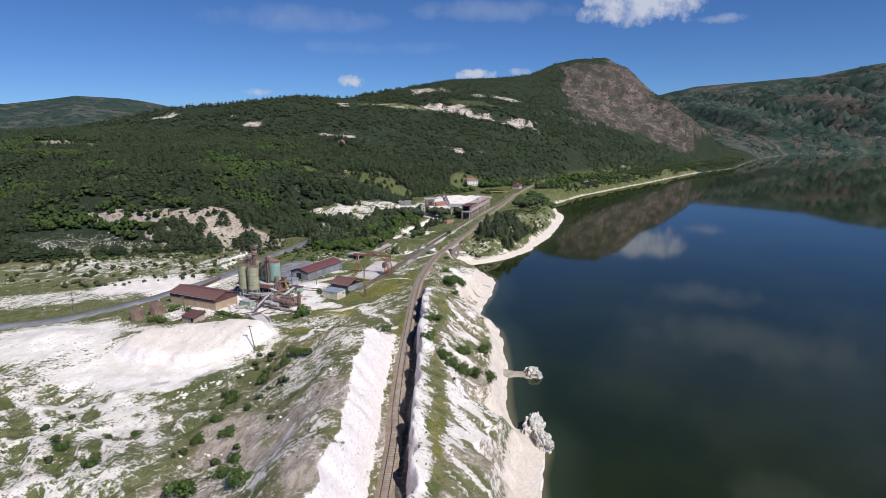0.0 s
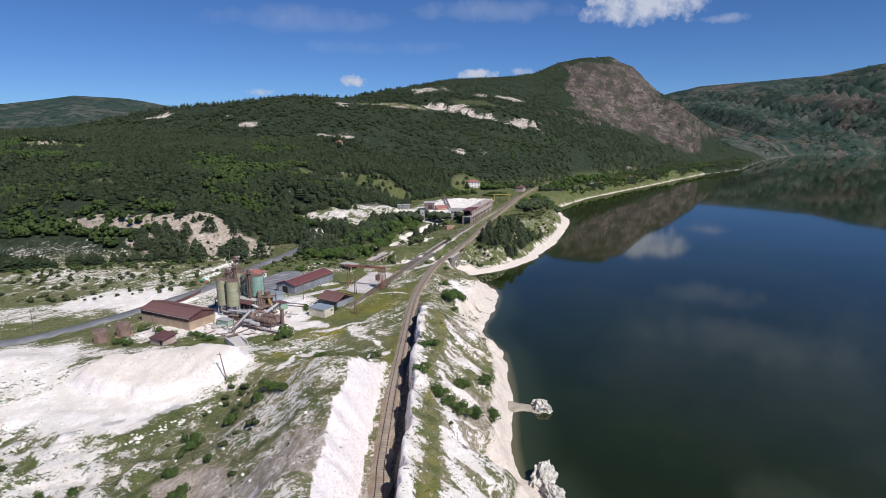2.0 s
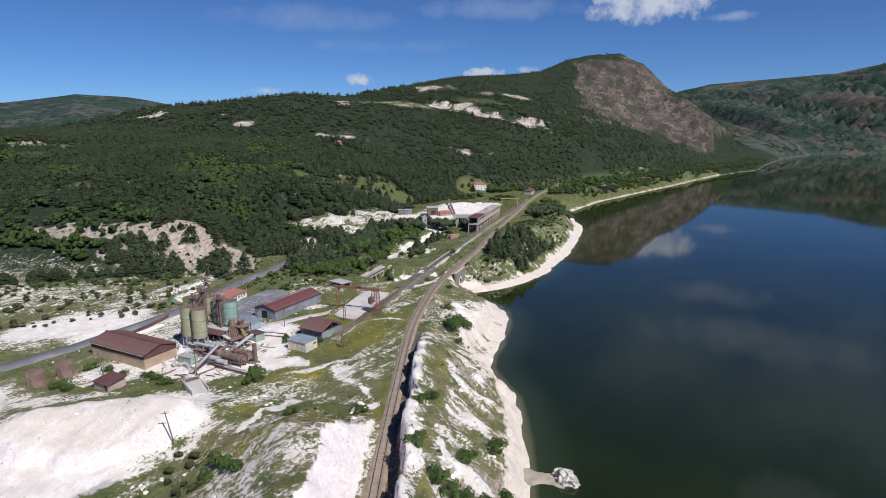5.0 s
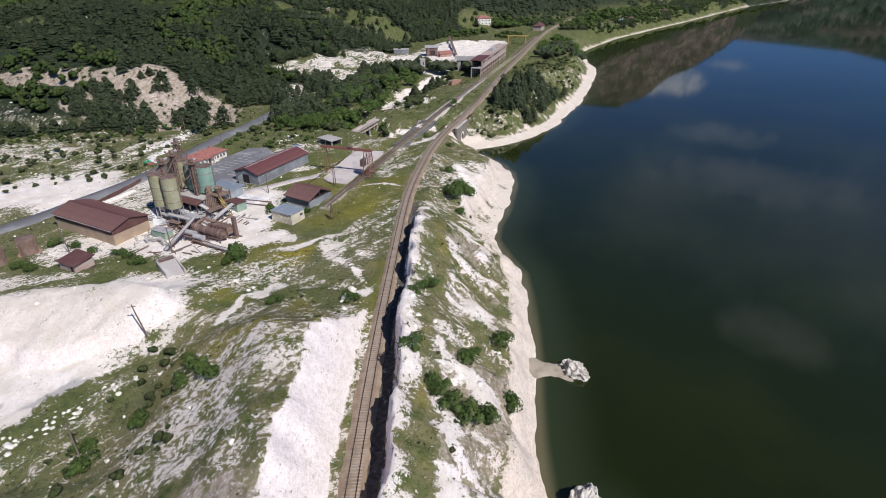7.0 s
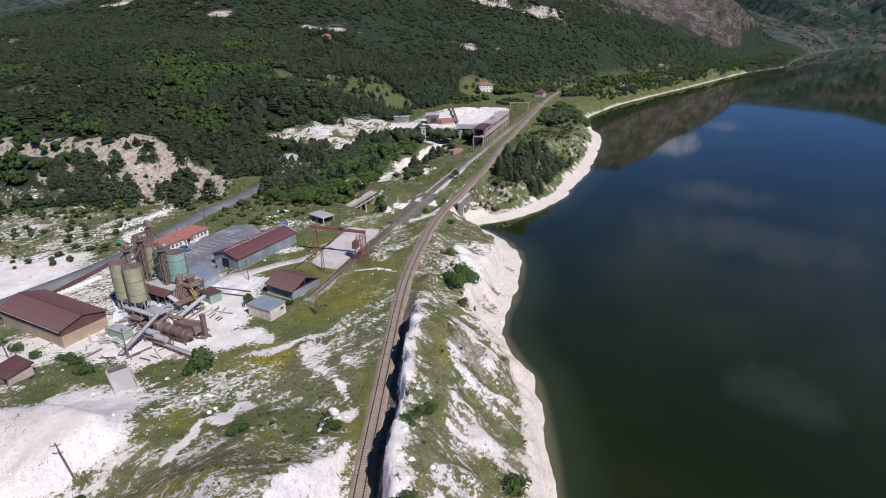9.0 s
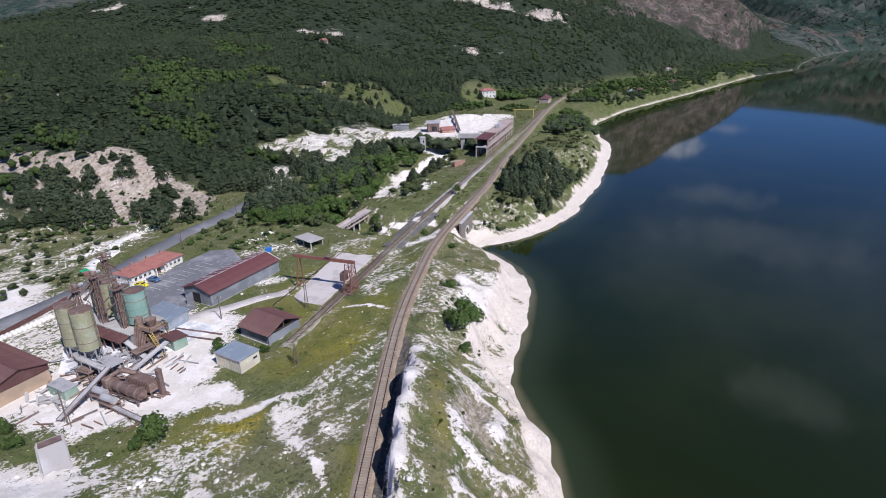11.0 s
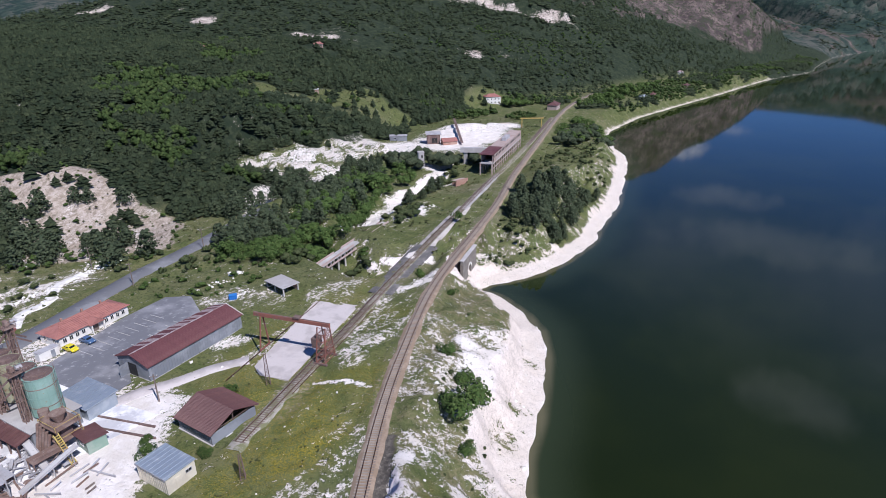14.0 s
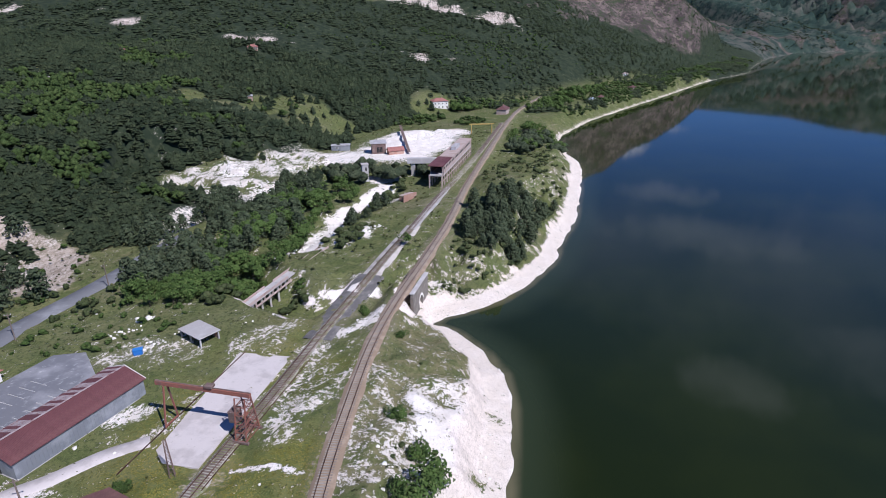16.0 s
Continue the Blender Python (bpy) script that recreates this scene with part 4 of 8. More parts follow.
# ---- the line: ballast, rails, sleepers ----
def ribbon(name, line, half, z_of, material, label, category, drop=0.0, kind="structure", crown=0.0, ragged=0.0):
    """A strip with thickness that follows a line over the ground."""
    L = np.array([(p[0], p[1]) for p in line])
    T = np.gradient(L, axis=0)
    T /= np.linalg.norm(T, axis=1)[:, None]
    N = np.stack([T[:, 1], -T[:, 0]], 1)
    offs = [-half - drop, -half, 0, half, half + drop] if drop else [-half, -half, 0, half, half]
    V = []
    for k, o in enumerate(offs):
        z = z_of(L + N * 0) + (crown if k == 2 else 0) - (0.45 if k in (0, 4) else 0)
        wob = np.sign(o) * ragged * fbm(L[:, 0] + 50 * k, L[:, 1], 5, 3, 146)
        V.append(np.column_stack([L + N * (o + wob)[:, None], z]))
    V = np.stack(V, 1)
    me = make_mesh(name, V, grid_quads(V.shape[0], V.shape[1]))
    me.materials.append(material)
    return tagged(new(name, me), label, category, kind=kind)


def cut_line(line, y0, y1):
    return [p for p in line if y0 <= p[1] <= y1]


def rail_bar(name, line, off, z, parent, material):
    L = np.array([(p[0], p[1]) for p in line])
    T = np.gradient(L, axis=0)
    T /= np.linalg.norm(T, axis=1)[:, None]
    N = np.stack([T[:, 1], -T[:, 0]], 1)
    prof = [(-0.07, 0.0), (-0.02, 0.04), (-0.036, 0.15), (0.036, 0.15), (0.02, 0.04), (0.07, 0.0)]
    V = np.stack([np.column_stack([L + N * (off + a), z(L[:, 1]) + h]) for a, h in prof], 1)
    me = make_mesh(name, V, grid_quads(V.shape[0], V.shape[1]))
    me.materials.append(material)
    ob = new(name, me)
    ob.parent = parent
    return ob


def lay_track(name, line, z, label, group_len, gauge=1.5, sleeper_mat=None, singles=0, y_single=(0, 0)):
    tr = thing(name, label, "railway track", 0, 0, 0, kind="structure")
    for s in (-1, 1):
        rail_bar("rail", line, s * gauge / 2, lambda yy: z(yy) + 0.2, tr, M["rail"])
    pts = np.array([(p[0], p[1]) for p in line])
    seg = np.linalg.norm(np.diff(pts, axis=0), axis=1)
    cum = np.concatenate([[0], np.cumsum(seg)])
    s = np.arange(0, cum[-1], 0.62)
    px, py = np.interp(s, cum, pts[:, 0]), np.interp(s, cum, pts[:, 1])
    ang = np.arctan2(np.gradient(py), np.gradient(px))
    bm = box(B(), (0, 0, 0.1), (0.26, 2.5, 0.2), bev=0.02)
    sm = bpy.data.meshes.new("sleeper")
    bm.to_mesh(sm)
    bm.free()
    sm.materials.append(sleeper_mat or M["sleeper"])
    vs = np.array([v.co[:] for v in sm.vertices])
    rest, done = [], 0
    rng = random.Random(5)
    for x, y, a in zip(px, py, ang):
        m = pose(x + rng.uniform(-.03, .03), y + rng.uniform(-.03, .03), float(z(y)) + rng.uniform(-0.03, 0.03), 0, 0, math.degrees(a) + rng.uniform(-1.2, 1.2))
        if done < singles and y_single[0] <= y <= y_single[1]:
            ob = new("sleeper", sm)
            ob.parent = tr
            ob.matrix_local = m
            done += 1
        else:
            R3 = np.array(m.to_3x3())
            rest.append(vs @ R3.T + np.array(m.translation))
    if rest:
        polys = [list(p.vertices) for p in sm.polygons]
        n = len(vs)
        quads = [[v + k * n for v in p] for k in range(len(rest)) for p in polys if len(p) == 4]
        tris = [[v + k * n for v in p] for k in range(len(rest)) for p in polys if len(p) == 3]
        me = make_mesh("far_sleepers", np.concatenate(rest), quads, tris or None)
        me.materials.append(sleeper_mat or M["sleeper"])
        ob = tagged(new("far_sleepers", me), kind="stuff")
        ob.parent = tr
    return tr

main_line = cut_line(RAIL, -60, 640)
ribbon("ballast", main_line, 1.45, lambda p: np.full(len(p), RAIL_Z + 0.32), M["gravel"], "brown ballast bed under the main line", "ballast", drop=0.7, ragged=0.45)
side_line = cut_line(SIDING, 108, 482)
ribbon("siding_ballast", side_line, 1.35, lambda p: height(p[:, 0], p[:, 1], False) + 0.2, M["mossy"], "grey overgrown ballast of the siding", "ballast", drop=0.5)
road_line = cut_line(ROAD, -100, 246)
ribbon("road", road_line, 3.0, lambda p: height(p[:, 0], p[:, 1], False) + 0.34, M["asphalt"], "grey worn asphalt road past the works", "road", drop=0.3)


M["cinder"] = worn("dark_cinder", (0.13, 0.12, 0.115), (0.2, 0.185, 0.17), (0.3, 0.285, 0.26), 0.95, coarse=0.3, fine=1.6)
M["slabtop"] = worn("pale_concrete_slab", (0.58, 0.52, 0.49), (0.46, 0.41, 0.385), (0.34, 0.31, 0.26), 0.95, coarse=0.25, fine=1.2)
M["palebed"] = worn("pale_worn_paving", (0.5, 0.45, 0.41), (0.36, 0.32, 0.285), (0.24, 0.22, 0.16), 0.95, coarse=0.25, fine=1.2)
ribbon("cinder_bed", cut_line(SIDING, 172, 209), 3.4, lambda p: height(p[:, 0], p[:, 1], False) + 0.14, M["cinder"], "dark cinder bed round the siding", "track bed", drop=0.8)
ribbon("pale_platform", cut_line(SIDING, 206, 252), 2.6, lambda p: height(p[:, 0], p[:, 1], False) + 0.17, M["palebed"], "pale worn paving along the siding", "platform", drop=0.4)


# ---- woods ----
def tree_template(kind, rng, rings=4, sides=6):
    """A low tree of ragged tiers: triangles only, unit height."""
    V, F = [], []
    if kind == "pine":
        tiers = 6 if rings > 2 else 3
        for q in range(tiers):
            f = q / (tiers - 1)
            i0 = len(V)
            lean = (rng.uniform(-.05, .05), rng.uniform(-.05, .05))
            zt = 0.34 + 0.64 * f + rng.uniform(-.03, .03)
            rad = 0.36 * (1 - f ** 1.7) ** 0.6 + 0.1
            V.append((lean[0], lean[1], zt))
            for k in range(sides + 2):
                a = 2 * math.pi * (k + rng.random() * 0.7) / (sides + 2)
                rr = rad * (rng.uniform(0.95, 1.3) if k % 2 else rng.uniform(0.45, 0.75))
                V.append((lean[0] + rr * math.cos(a), lean[1] + rr * math.sin(a), zt - rng.uniform(0.18, 0.3)))
            for k in range(sides + 2):
                F.append((i0, i0 + 1 + k, i0 + 1 + (k + 1) % (sides + 2)))
    else:
        for q in range(rings):
            i0 = len(V)
            cx, cy, cz = rng.uniform(-.22, .22), rng.uniform(-.22, .22), rng.uniform(0.35, 0.72)
            r = rng.uniform(0.22, 0.32)
            V.append((cx, cy, cz + r))
            V.append((cx, cy, cz - r * 0.7))
            for k in range(sides):
                a = 2 * math.pi * (k + rng.random() * 0.5) / sides
                rr = r * rng.uniform(0.8, 1.25)
                V.append((cx + rr * math.cos(a), cy + rr * math.sin(a), cz + rng.uniform(-.1, .1)))
            for k in range(sides):
                a, b = i0 + 2 + k, i0 + 2 + (k + 1) % sides
                F += [(a, b, i0), (b, a, i0 + 1)]
    return np.array(V), np.array(F)


def scatter(name, px, py, sizes, templates, material, label, category, wide=(0.8, 1.2), sink=0.3):
    rng = np.random.default_rng(11)
    pz = height(px, py, False) - sink
    verts, tris, base = [], [], 0
    which = rng.integers(0, len(templates), len(px))
    for k, (V, F) in enumerate(templates):
        sel = np.where(which == k)[0]
        if not len(sel):
            continue
        a = rng.uniform(0, 2 * np.pi, len(sel))
        s, w = sizes[sel], rng.uniform(*wide, len(sel))
        c, si = np.cos(a)[:, None], np.sin(a)[:, None]
        X = (V[None, :, 0] * c - V[None, :, 1] * si) * (s * w)[:, None] + px[sel][:, None]
        Y = (V[None, :, 0] * si + V[None, :, 1] * c) * (s * w)[:, None] + py[sel][:, None]
        Z = V[None, :, 2] * s[:, None] + pz[sel][:, None]
        verts.append(np.stack([X, Y, Z], -1).reshape(-1, 3))
        tris.append((F[None] + (np.arange(len(sel)) * len(V))[:, None, None]).reshape(-1, 3) + base)
        base += len(sel) * len(V)
    me = make_mesh(name, np.concatenate(verts), None, np.concatenate(tris))
    me.materials.append(material)
    return tagged(new(name, me), label, category, kind="stuff")


def foliage(name, dark, light, accent, island=True):
    m, nt, b = nodes_of(name)
    n1 = noise_node(nt, 0.035, 4, 0.6)
    n2 = noise_node(nt, 1.1, 4, 0.7)
    col = mixc(nt, ramp(nt, n1, 0.38, 0.62), dark, light)
    geo = nt.nodes.new("ShaderNodeNewGeometry")
    col = mixc(nt, ramp(nt, geo.outputs["Random Per Island"], 0.55, 1.0), col, accent)
    col = mixc(nt, ramp(nt, n2, 0.46, 0.66), col, tuple(c * 0.62 for c in dark))
    link(nt, col, b.inputs["Base Color"])
    b.inputs["Roughness"].default_value = 0.85
    b.inputs["Specular IOR Level"].default_value = 0.1
    bump(nt, b, noise_node(nt, 1.6, 5, 0.75), 1.0, 0.9)
    return m


M["pine"] = foliage("pine_foliage", (0.035, 0.05, 0.026), (0.05, 0.067, 0.034), (0.07, 0.086, 0.042))
M["leaf"] = foliage("broadleaf_foliage", (0.0516, 0.0816, 0.024), (0.0696, 0.106, 0.0312), (0.096, 0.132, 0.0408))
M["needles"] = foliage("young_pine_needles", (0.0529, 0.0713, 0.0391), (0.0713, 0.0897, 0.0483), (0.0978, 0.115, 0.0621))
M["bushleaf"] = foliage("bush_leaves", (0.0625, 0.106, 0.0275), (0.09, 0.138, 0.0375), (0.125, 0.169, 0.0525))
M["shrub"] = foliage("shrub_leaves", (0.0675, 0.0891, 0.0351), (0.0918, 0.115, 0.0459), (0.121, 0.135, 0.0607))
M["scrub"] = foliage("scrub_foliage", (0.085, 0.095, 0.035), (0.12, 0.125, 0.05), (0.16, 0.15, 0.075))

rng0 = random.Random(3)
PINES = [tree_template("pine", rng0, 4, 7) for _ in range(9)]
PINES_FAR = [tree_template("pine", rng0, 2, 5) for _ in range(5)]
ROUNDS = [tree_template("round", rng0, 5, 6) for _ in range(7)]
ROUNDS_FAR = [tree_template("round", rng0, 2, 5) for _ in range(5)]
SHRUBS = [tree_template("round", rng0, 9, 7) for _ in range(6)]


def wood_points(n, xr, yr, seed, test):
    g = np.random.default_rng(seed)
    x, y = g.uniform(*xr, n), g.uniform(*yr, n)
    keep = test(x, y, g.uniform(0, 1, n))
    return x[keep], y[keep]


def hill_wood(x, y, u):
    df, sf = along(x, y, FOOT)
    bare = bare_mask(x, y)
    rock = peak_rock(x, y) * (0.6 + 0.4 * sstep(-0.2, 0.2, fbm(x, y, 14, 3, 115)))
    rr = along(x, y, ROAD_AXIS)[0]
    yardy = ell(x, y, 15, 545, 26, 30) + 1.2 * ell(x, y, -88, 320, 36, 27) + clearing(x, y) + upland(x, y) - 0.8 * (u < 0.07) + ell(x, y, -131, 540, 30, 14)
    dens = sstep(-0.75, -0.05, fbm(x, y, 60, 3, 111) + 0.25)
    vis = np.abs(np.degrees(np.arctan2(x, y + 130))) < 46
    slope = bare_slope(x, y) - 0.9 * (u < 0.1)
    return (sf < 0) & (df > 4) & (slope < 0.15) & (bare < 0.12) & (u < dens * (1 - np.clip(rock * 1.4, 0, 1))) & vis & ((rr > 8) | (y > 262)) & (yardy < 0.4) & (lake_side(x, y) > 12)


def kinds(x, y):
    fresh = np.zeros(x.shape)
    for cx, cy, a, b in ((93, 743, 50, 16), (140, 800, 50, 18), (-8, 652, 44, 13), (-330, 395, 70, 30), (60, 700, 40, 16), (-90, 950, 60, 30), (230, 770, 80, 50)):
        fresh = np.maximum(fresh, ell(x, y, cx, cy, a, b))
    return fbm(x, y, 110, 3, 121) + 0.3 * fbm(x, y, 14, 2, 123) - 0.07 + 0.6 * fresh


hx, hy = wood_points(34000, (-560, 160), (120, 560), 21, hill_wood)
sz = np.random.default_rng(1).uniform(4.0, 8.2, len(hx))
kk = kinds(hx, hy) > 0.5
scatter("pine_wood", hx[~kk], hy[~kk], sz[~kk], PINES, M["pine"], "dense dark green pine wood on the hillside", "forest")
scatter("broadleaf_wood", hx[kk], hy[kk], sz[kk] * 0.8, ROUNDS, M["leaf"], "fresh green broadleaf trees among the pines", "forest")
hx, hy = wood_points(42000, (-900, 620), (500, 1330), 22, hill_wood)
sz = np.random.default_rng(2).uniform(3.6, 6.6, len(hx)) * (1 - 0.4 * sstep(900, 1100, hy))
kk = kinds(hx, hy) > 0.5
scatter("far_pine_wood", hx[~kk], hy[~kk], sz[~kk], PINES_FAR, M["pine"], "dark pine wood on the far slopes", "forest", (0.9, 1.5))
scatter("far_broadleaf_wood", hx[kk], hy[kk], sz[kk] * 0.8, ROUNDS_FAR, M["leaf"], "green broadleaf wood on the far slopes", "forest", (0.9, 1.4))


def shore_wood(x, y, u):
    df, sf = along(x, y, FOOT)
    d = lake_side(x, y)
    rd = along(x, y, RAIL_AXIS)[0]
    return (sf > -0.5) & (d > 7) & (d < 120) & ((rd > 7) | (y > 640)) & (u < sstep(-0.5, 0.2, fbm(x, y, 30, 3, 113) + 0.3)) & ((x > 90) | (y > 560))


hx, hy = wood_points(46000, (60, 640), (540, 1250), 24, shore_wood)
sz = np.random.default_rng(4).uniform(3.0, 7.0, len(hx))
kk = fbm(hx, hy, 40, 3, 125) > -0.05
scatter("shore_pine_wood", hx[~kk], hy[~kk], sz[~kk], PINES_FAR, M["pine"], "dark pines along the foot of the mountain", "forest", (0.9, 1.5))
scatter("shore_broadleaf_wood", hx[kk], hy[kk], sz[kk] * 0.8, ROUNDS_FAR, M["leaf"], "green broadleaf wood along the lake shore", "forest", (0.9, 1.4))


def far_shore_wood(x, y, u):
    d = lake_side(x, y)
    return (d > 16) & (u < sstep(-0.15, 0.3, fbm(x, y, 90, 4, 117) + 0.3 * fbm(x, y, 25, 2, 118))) & (np.degrees(np.arctan2(x, y + 130)) < 44)


hx, hy = wood_points(16000, (600, 1750), (1300, 2250), 25, far_shore_wood)
sz = np.random.default_rng(8).uniform(3.0, 6.0, len(hx))
scatter("far_shore_wood", hx, hy, sz, ROUNDS_FAR, M["pine"], "dark scattered wood on the slopes beyond the lake", "forest", (1.0, 1.8))


# ---- buildings ----
def gable_roof(bm, L, W, eave, ridge, over=0.4, thick=0.12, steps=0):
    """Two roof slabs over a length L (x) and width W (y), with a real thickness."""
    x, yo = L / 2 + over, W / 2 + over
    drop = (ridge - eave) * over / (W / 2)
    for s in (-1, 1):
        a = [(-x, s * yo, eave - drop), (x, s * yo, eave - drop), (x, 0, ridge), (-x, 0, ridge)]
        v = a + [(p[0], p[1], p[2] + thick) for p in a]
        faces(bm, v, [(0, 1, 2, 3)[::s], (4, 5, 6, 7)[::-s], (0, 1, 5, 4)[::-s], (1, 2, 6, 5)[::-s], (2, 3, 7, 6)[::-s], (3, 0, 4, 7)[::-s]])
    return bm


def roof_sheets(parent, L, W, eave, ridge, mat, over=0.4, width=1.0, lift=0.13, alt=None, alt_if=None):
    """Ribbed sheets laid one beside the other on both slopes, each a piece of its own."""
    x, yo = L / 2 + over, W / 2 + over
    slope = (ridge - eave) / (W / 2)
    n = max(2, round(2 * x / width))
    w = 2 * x / n
    bm = B()
    run = yo
    ribs = 4
    vs, fs = [], []
    for k in range(ribs * 4 + 1):
        u = k / (ribs * 4) * w
        h = 0.05 if k % 4 in (1, 2) else 0.0
        vs += [(u, 0, h), (u, run, h)]
    for k in range(ribs * 4):
        fs.append((2 * k, 2 * k + 2, 2 * k + 3, 2 * k + 1))
    faces(bm, vs, fs)
    me = bpy.data.meshes.new("roof_sheet")
    bm.to_mesh(me)
    bm.free()
    me.materials.append(mat)
    me2 = me.copy()
    me2.materials[0] = alt or mat
    ang = math.degrees(math.atan(slope))
    rng = random.Random(int(L * 10))
    ln = math.hypot(run, run * slope) / run
    for s in (-1, 1):
        for k in range(n):
            use = me2 if alt_if and alt_if(s, k, n, rng) else me
            ob = new("roof_sheet", use)
            ob.parent = parent
            x0 = -x + k * w
            base = Matrix.Translation((x0, 0, ridge + lift)) if s > 0 else Matrix.Translation((x0 + w, 0, ridge + lift)) @ pose(0, 0, 0, 0, 0, 180)
            ob.matrix_local = base @ pose(0, 0, rng.uniform(0, 0.02), -ang + rng.uniform(-0.15, 0.15)) @ Matrix.Diagonal((1, ln, 1, 1))


def gable_walls(bm, L, W, eave, ridge, t=0.2, gable=True):
    box(bm, (0, -W / 2 + t / 2, eave / 2 - 0.3), (L, t, eave + 0.6))
    box(bm, (0, W / 2 - t / 2, eave / 2 - 0.3), (L, t, eave + 0.6))
    for s in (-1, 1):
        box(bm, (s * (L / 2 - t / 2), 0, eave / 2 - 0.3), (t - 0.004, W - 2 * t, eave + 0.6))
        if gable:
            x0, x1 = s * (L / 2 - t), s * (L / 2)
            v = [(x0, -W / 2, eave), (x0, W / 2, eave), (x0, 0, ridge), (x1, -W / 2, eave), (x1, W / 2, eave), (x1, 0, ridge)]
            faces(bm, v, [(0, 2, 1), (3, 4, 5), (0, 3, 5, 2), (1, 2, 5, 4), (0, 1, 4, 3)])
    bmesh.ops.recalc_face_normals(bm, faces=bm.faces)
    return bm


def ribs(bm, x0, x1, y, z0, z1, step=0.5, depth=0.06):
    n = max(1, int(abs(x1 - x0) / step))
    for k in range(n + 1):
        box(bm, (x0 + (x1 - x0) * k / n, y, (z0 + z1) / 2), (0.09, depth, z1 - z0))
    return bm


def window(parent, c, w, h, rz=0, frame_mat=None, depth=0.16):
    """A framed window set into a wall: c is the middle of its outer face, its outward side is local -y."""
    win = new("window")
    win.parent = parent
    win.matrix_local = pose(*c, 0, 0, rz)
    bm = B()
    f = 0.07
    for s in (-1, 1):
        box(bm, (s * (w / 2 - f / 2), -0.02, 0), (f, depth, h))
        box(bm, (0, -0.02, s * (h / 2 - f / 2)), (w - 2 * f, depth, f))
    box(bm, (0, -0.02, 0), (0.05, depth * 0.8, h - 2 * f))
    part("frame", bm, frame_mat or M["white"], win)
    part("pane", box(B(), (0, -0.005, 0), (w - 2 * f - 0.01, 0.03, h - 2 * f - 0.01)), M["glass"], win)
    return win


def warehouse():
    w = thing("warehouse", "long beige-walled warehouse with a brown ribbed sheet roof", "warehouse", -103.2, 94.6, 9.9, -25.0)
    L, W, e, r = 25.5, 11.0, 4.6, 6.2
    part("wall", gable_walls(B(), L, W, 3.0, 3.01, gable=False), M["beige"], w)
    bm = B()
    for s in (-1, 1):
        box(bm, (0, s * (W / 2 - 0.1), 3.85), (L, 0.2, 1.5))
    for s in (-1, 1):
        box(bm, (s * (L / 2 - 0.1), 0, 3.85), (0.196, W - 0.4, 1.5))
        v = [(s * (L / 2 - 0.15), -W / 2, e), (s * (L / 2 - 0.15), W / 2, e), (s * (L / 2 - 0.15), 0, r), (s * L / 2, -W / 2, e), (s * L / 2, W / 2, e), (s * L / 2, 0, r)]
        faces(bm, v, [(0, 2, 1), (3, 4, 5), (0, 3, 5, 2), (1, 2, 5, 4), (0, 1, 4, 3)])
    for s in (-1, 1):
        ribs(bm, -L / 2, L / 2, s * (W / 2 + 0.02), 3.1, e, 0.6)
        for k in range(19):
            y = -W / 2 + W * k / 18
            z1 = e + (r - e) * (1 - abs(y) / (W / 2)) - 0.05
            box(bm, (s * (L / 2 + 0.03), y, (3.1 + z1) / 2), (0.06, 0.09, z1 - 3.1))
    bmesh.ops.recalc_face_normals(bm, faces=bm.faces)
    part("upper_cladding", bm, M["brownroof"], w, "brown ribbed cladding band")
    part("roof", gable_roof(B(), L, W, e, r, 0.5), M["brownroof"], w)
    roof_sheets(w, L, W, e, r, M["brownroof"], 0.5, 1.02)
    part("plinth", box(B(), (0, 0, -0.35), (L + 0.5, W + 0.5, 0.7), bev=0.04), M["concrete"], w)
    part("gutter", box(B(), (0, -W / 2 - 0.56, e - 0.2), (L + 1, 0.14, 0.14)), M["dustysteel"], w)
    part("ridge_cap", box(B(), (0, 0, r + 0.2), (L + 1, 0.5, 0.08)), M["brownroof"], w)


def long_shed():
    w = thing("long_shed", "long grey sheet-metal shed with a patchy maroon roof", "shed", -68.6, 143.0, 10.0, 65.2)
    L, W, e, r = 26.0, 10.2, 3.7, 5.3
    bm = gable_walls(B(), L, W, e, r)
    for s in (-1, 1):
        ribs(bm, -L / 2, L / 2, s * (W / 2 + 0.02), 0, e - 0.1, 0.7)
    part("wall", bm, M["greywall"], w)
    part("roof", gable_roof(B(), L, W, e, r, 0.45), M["maroon"], w)
    roof_sheets(w, L, W, e, r, M["maroon"], 0.45, 0.9, alt=M["bareroof"], alt_if=lambda s, k, n, g: (s > 0 and g.random() < 0.5 and 0.1 * n < k) or (s < 0 and g.random() < 0.04))
    part("ridge_cap", box(B(), (0, 0, r + 0.21), (L + 1, 0.4, 0.07)), M["bareroof"], w, "pale bare ridge flashing")
    part("barge_board", bar(bar(B(), (L / 2 + 0.48, -W / 2 - 0.4, e - 0.02), (L / 2 + 0.48, 0, r + 0.2), 0.12, 0.3), (L / 2 + 0.48, W / 2 + 0.4, e - 0.02), (L / 2 + 0.48, 0, r + 0.2), 0.12, 0.3), M["white"], w)
    dr = part("door", box(B(), (-L / 2 - 0.06, 0.3, 1.5), (0.12, 2.6, 3.0), bev=0.02), M["dark"], w, "black panel painted as a shaded doorway")
    part("door_leaf", box(B(), (-L / 2 - 1.2, 1.8, 1.5), (2.3, 0.08, 2.9), rz=8), M["greywall"], w, "grey sheet door standing open")
    part("plinth", box(B(), (0, 0, -0.2), (L + 0.3, W + 0.3, 0.5)), M["concrete"], w)


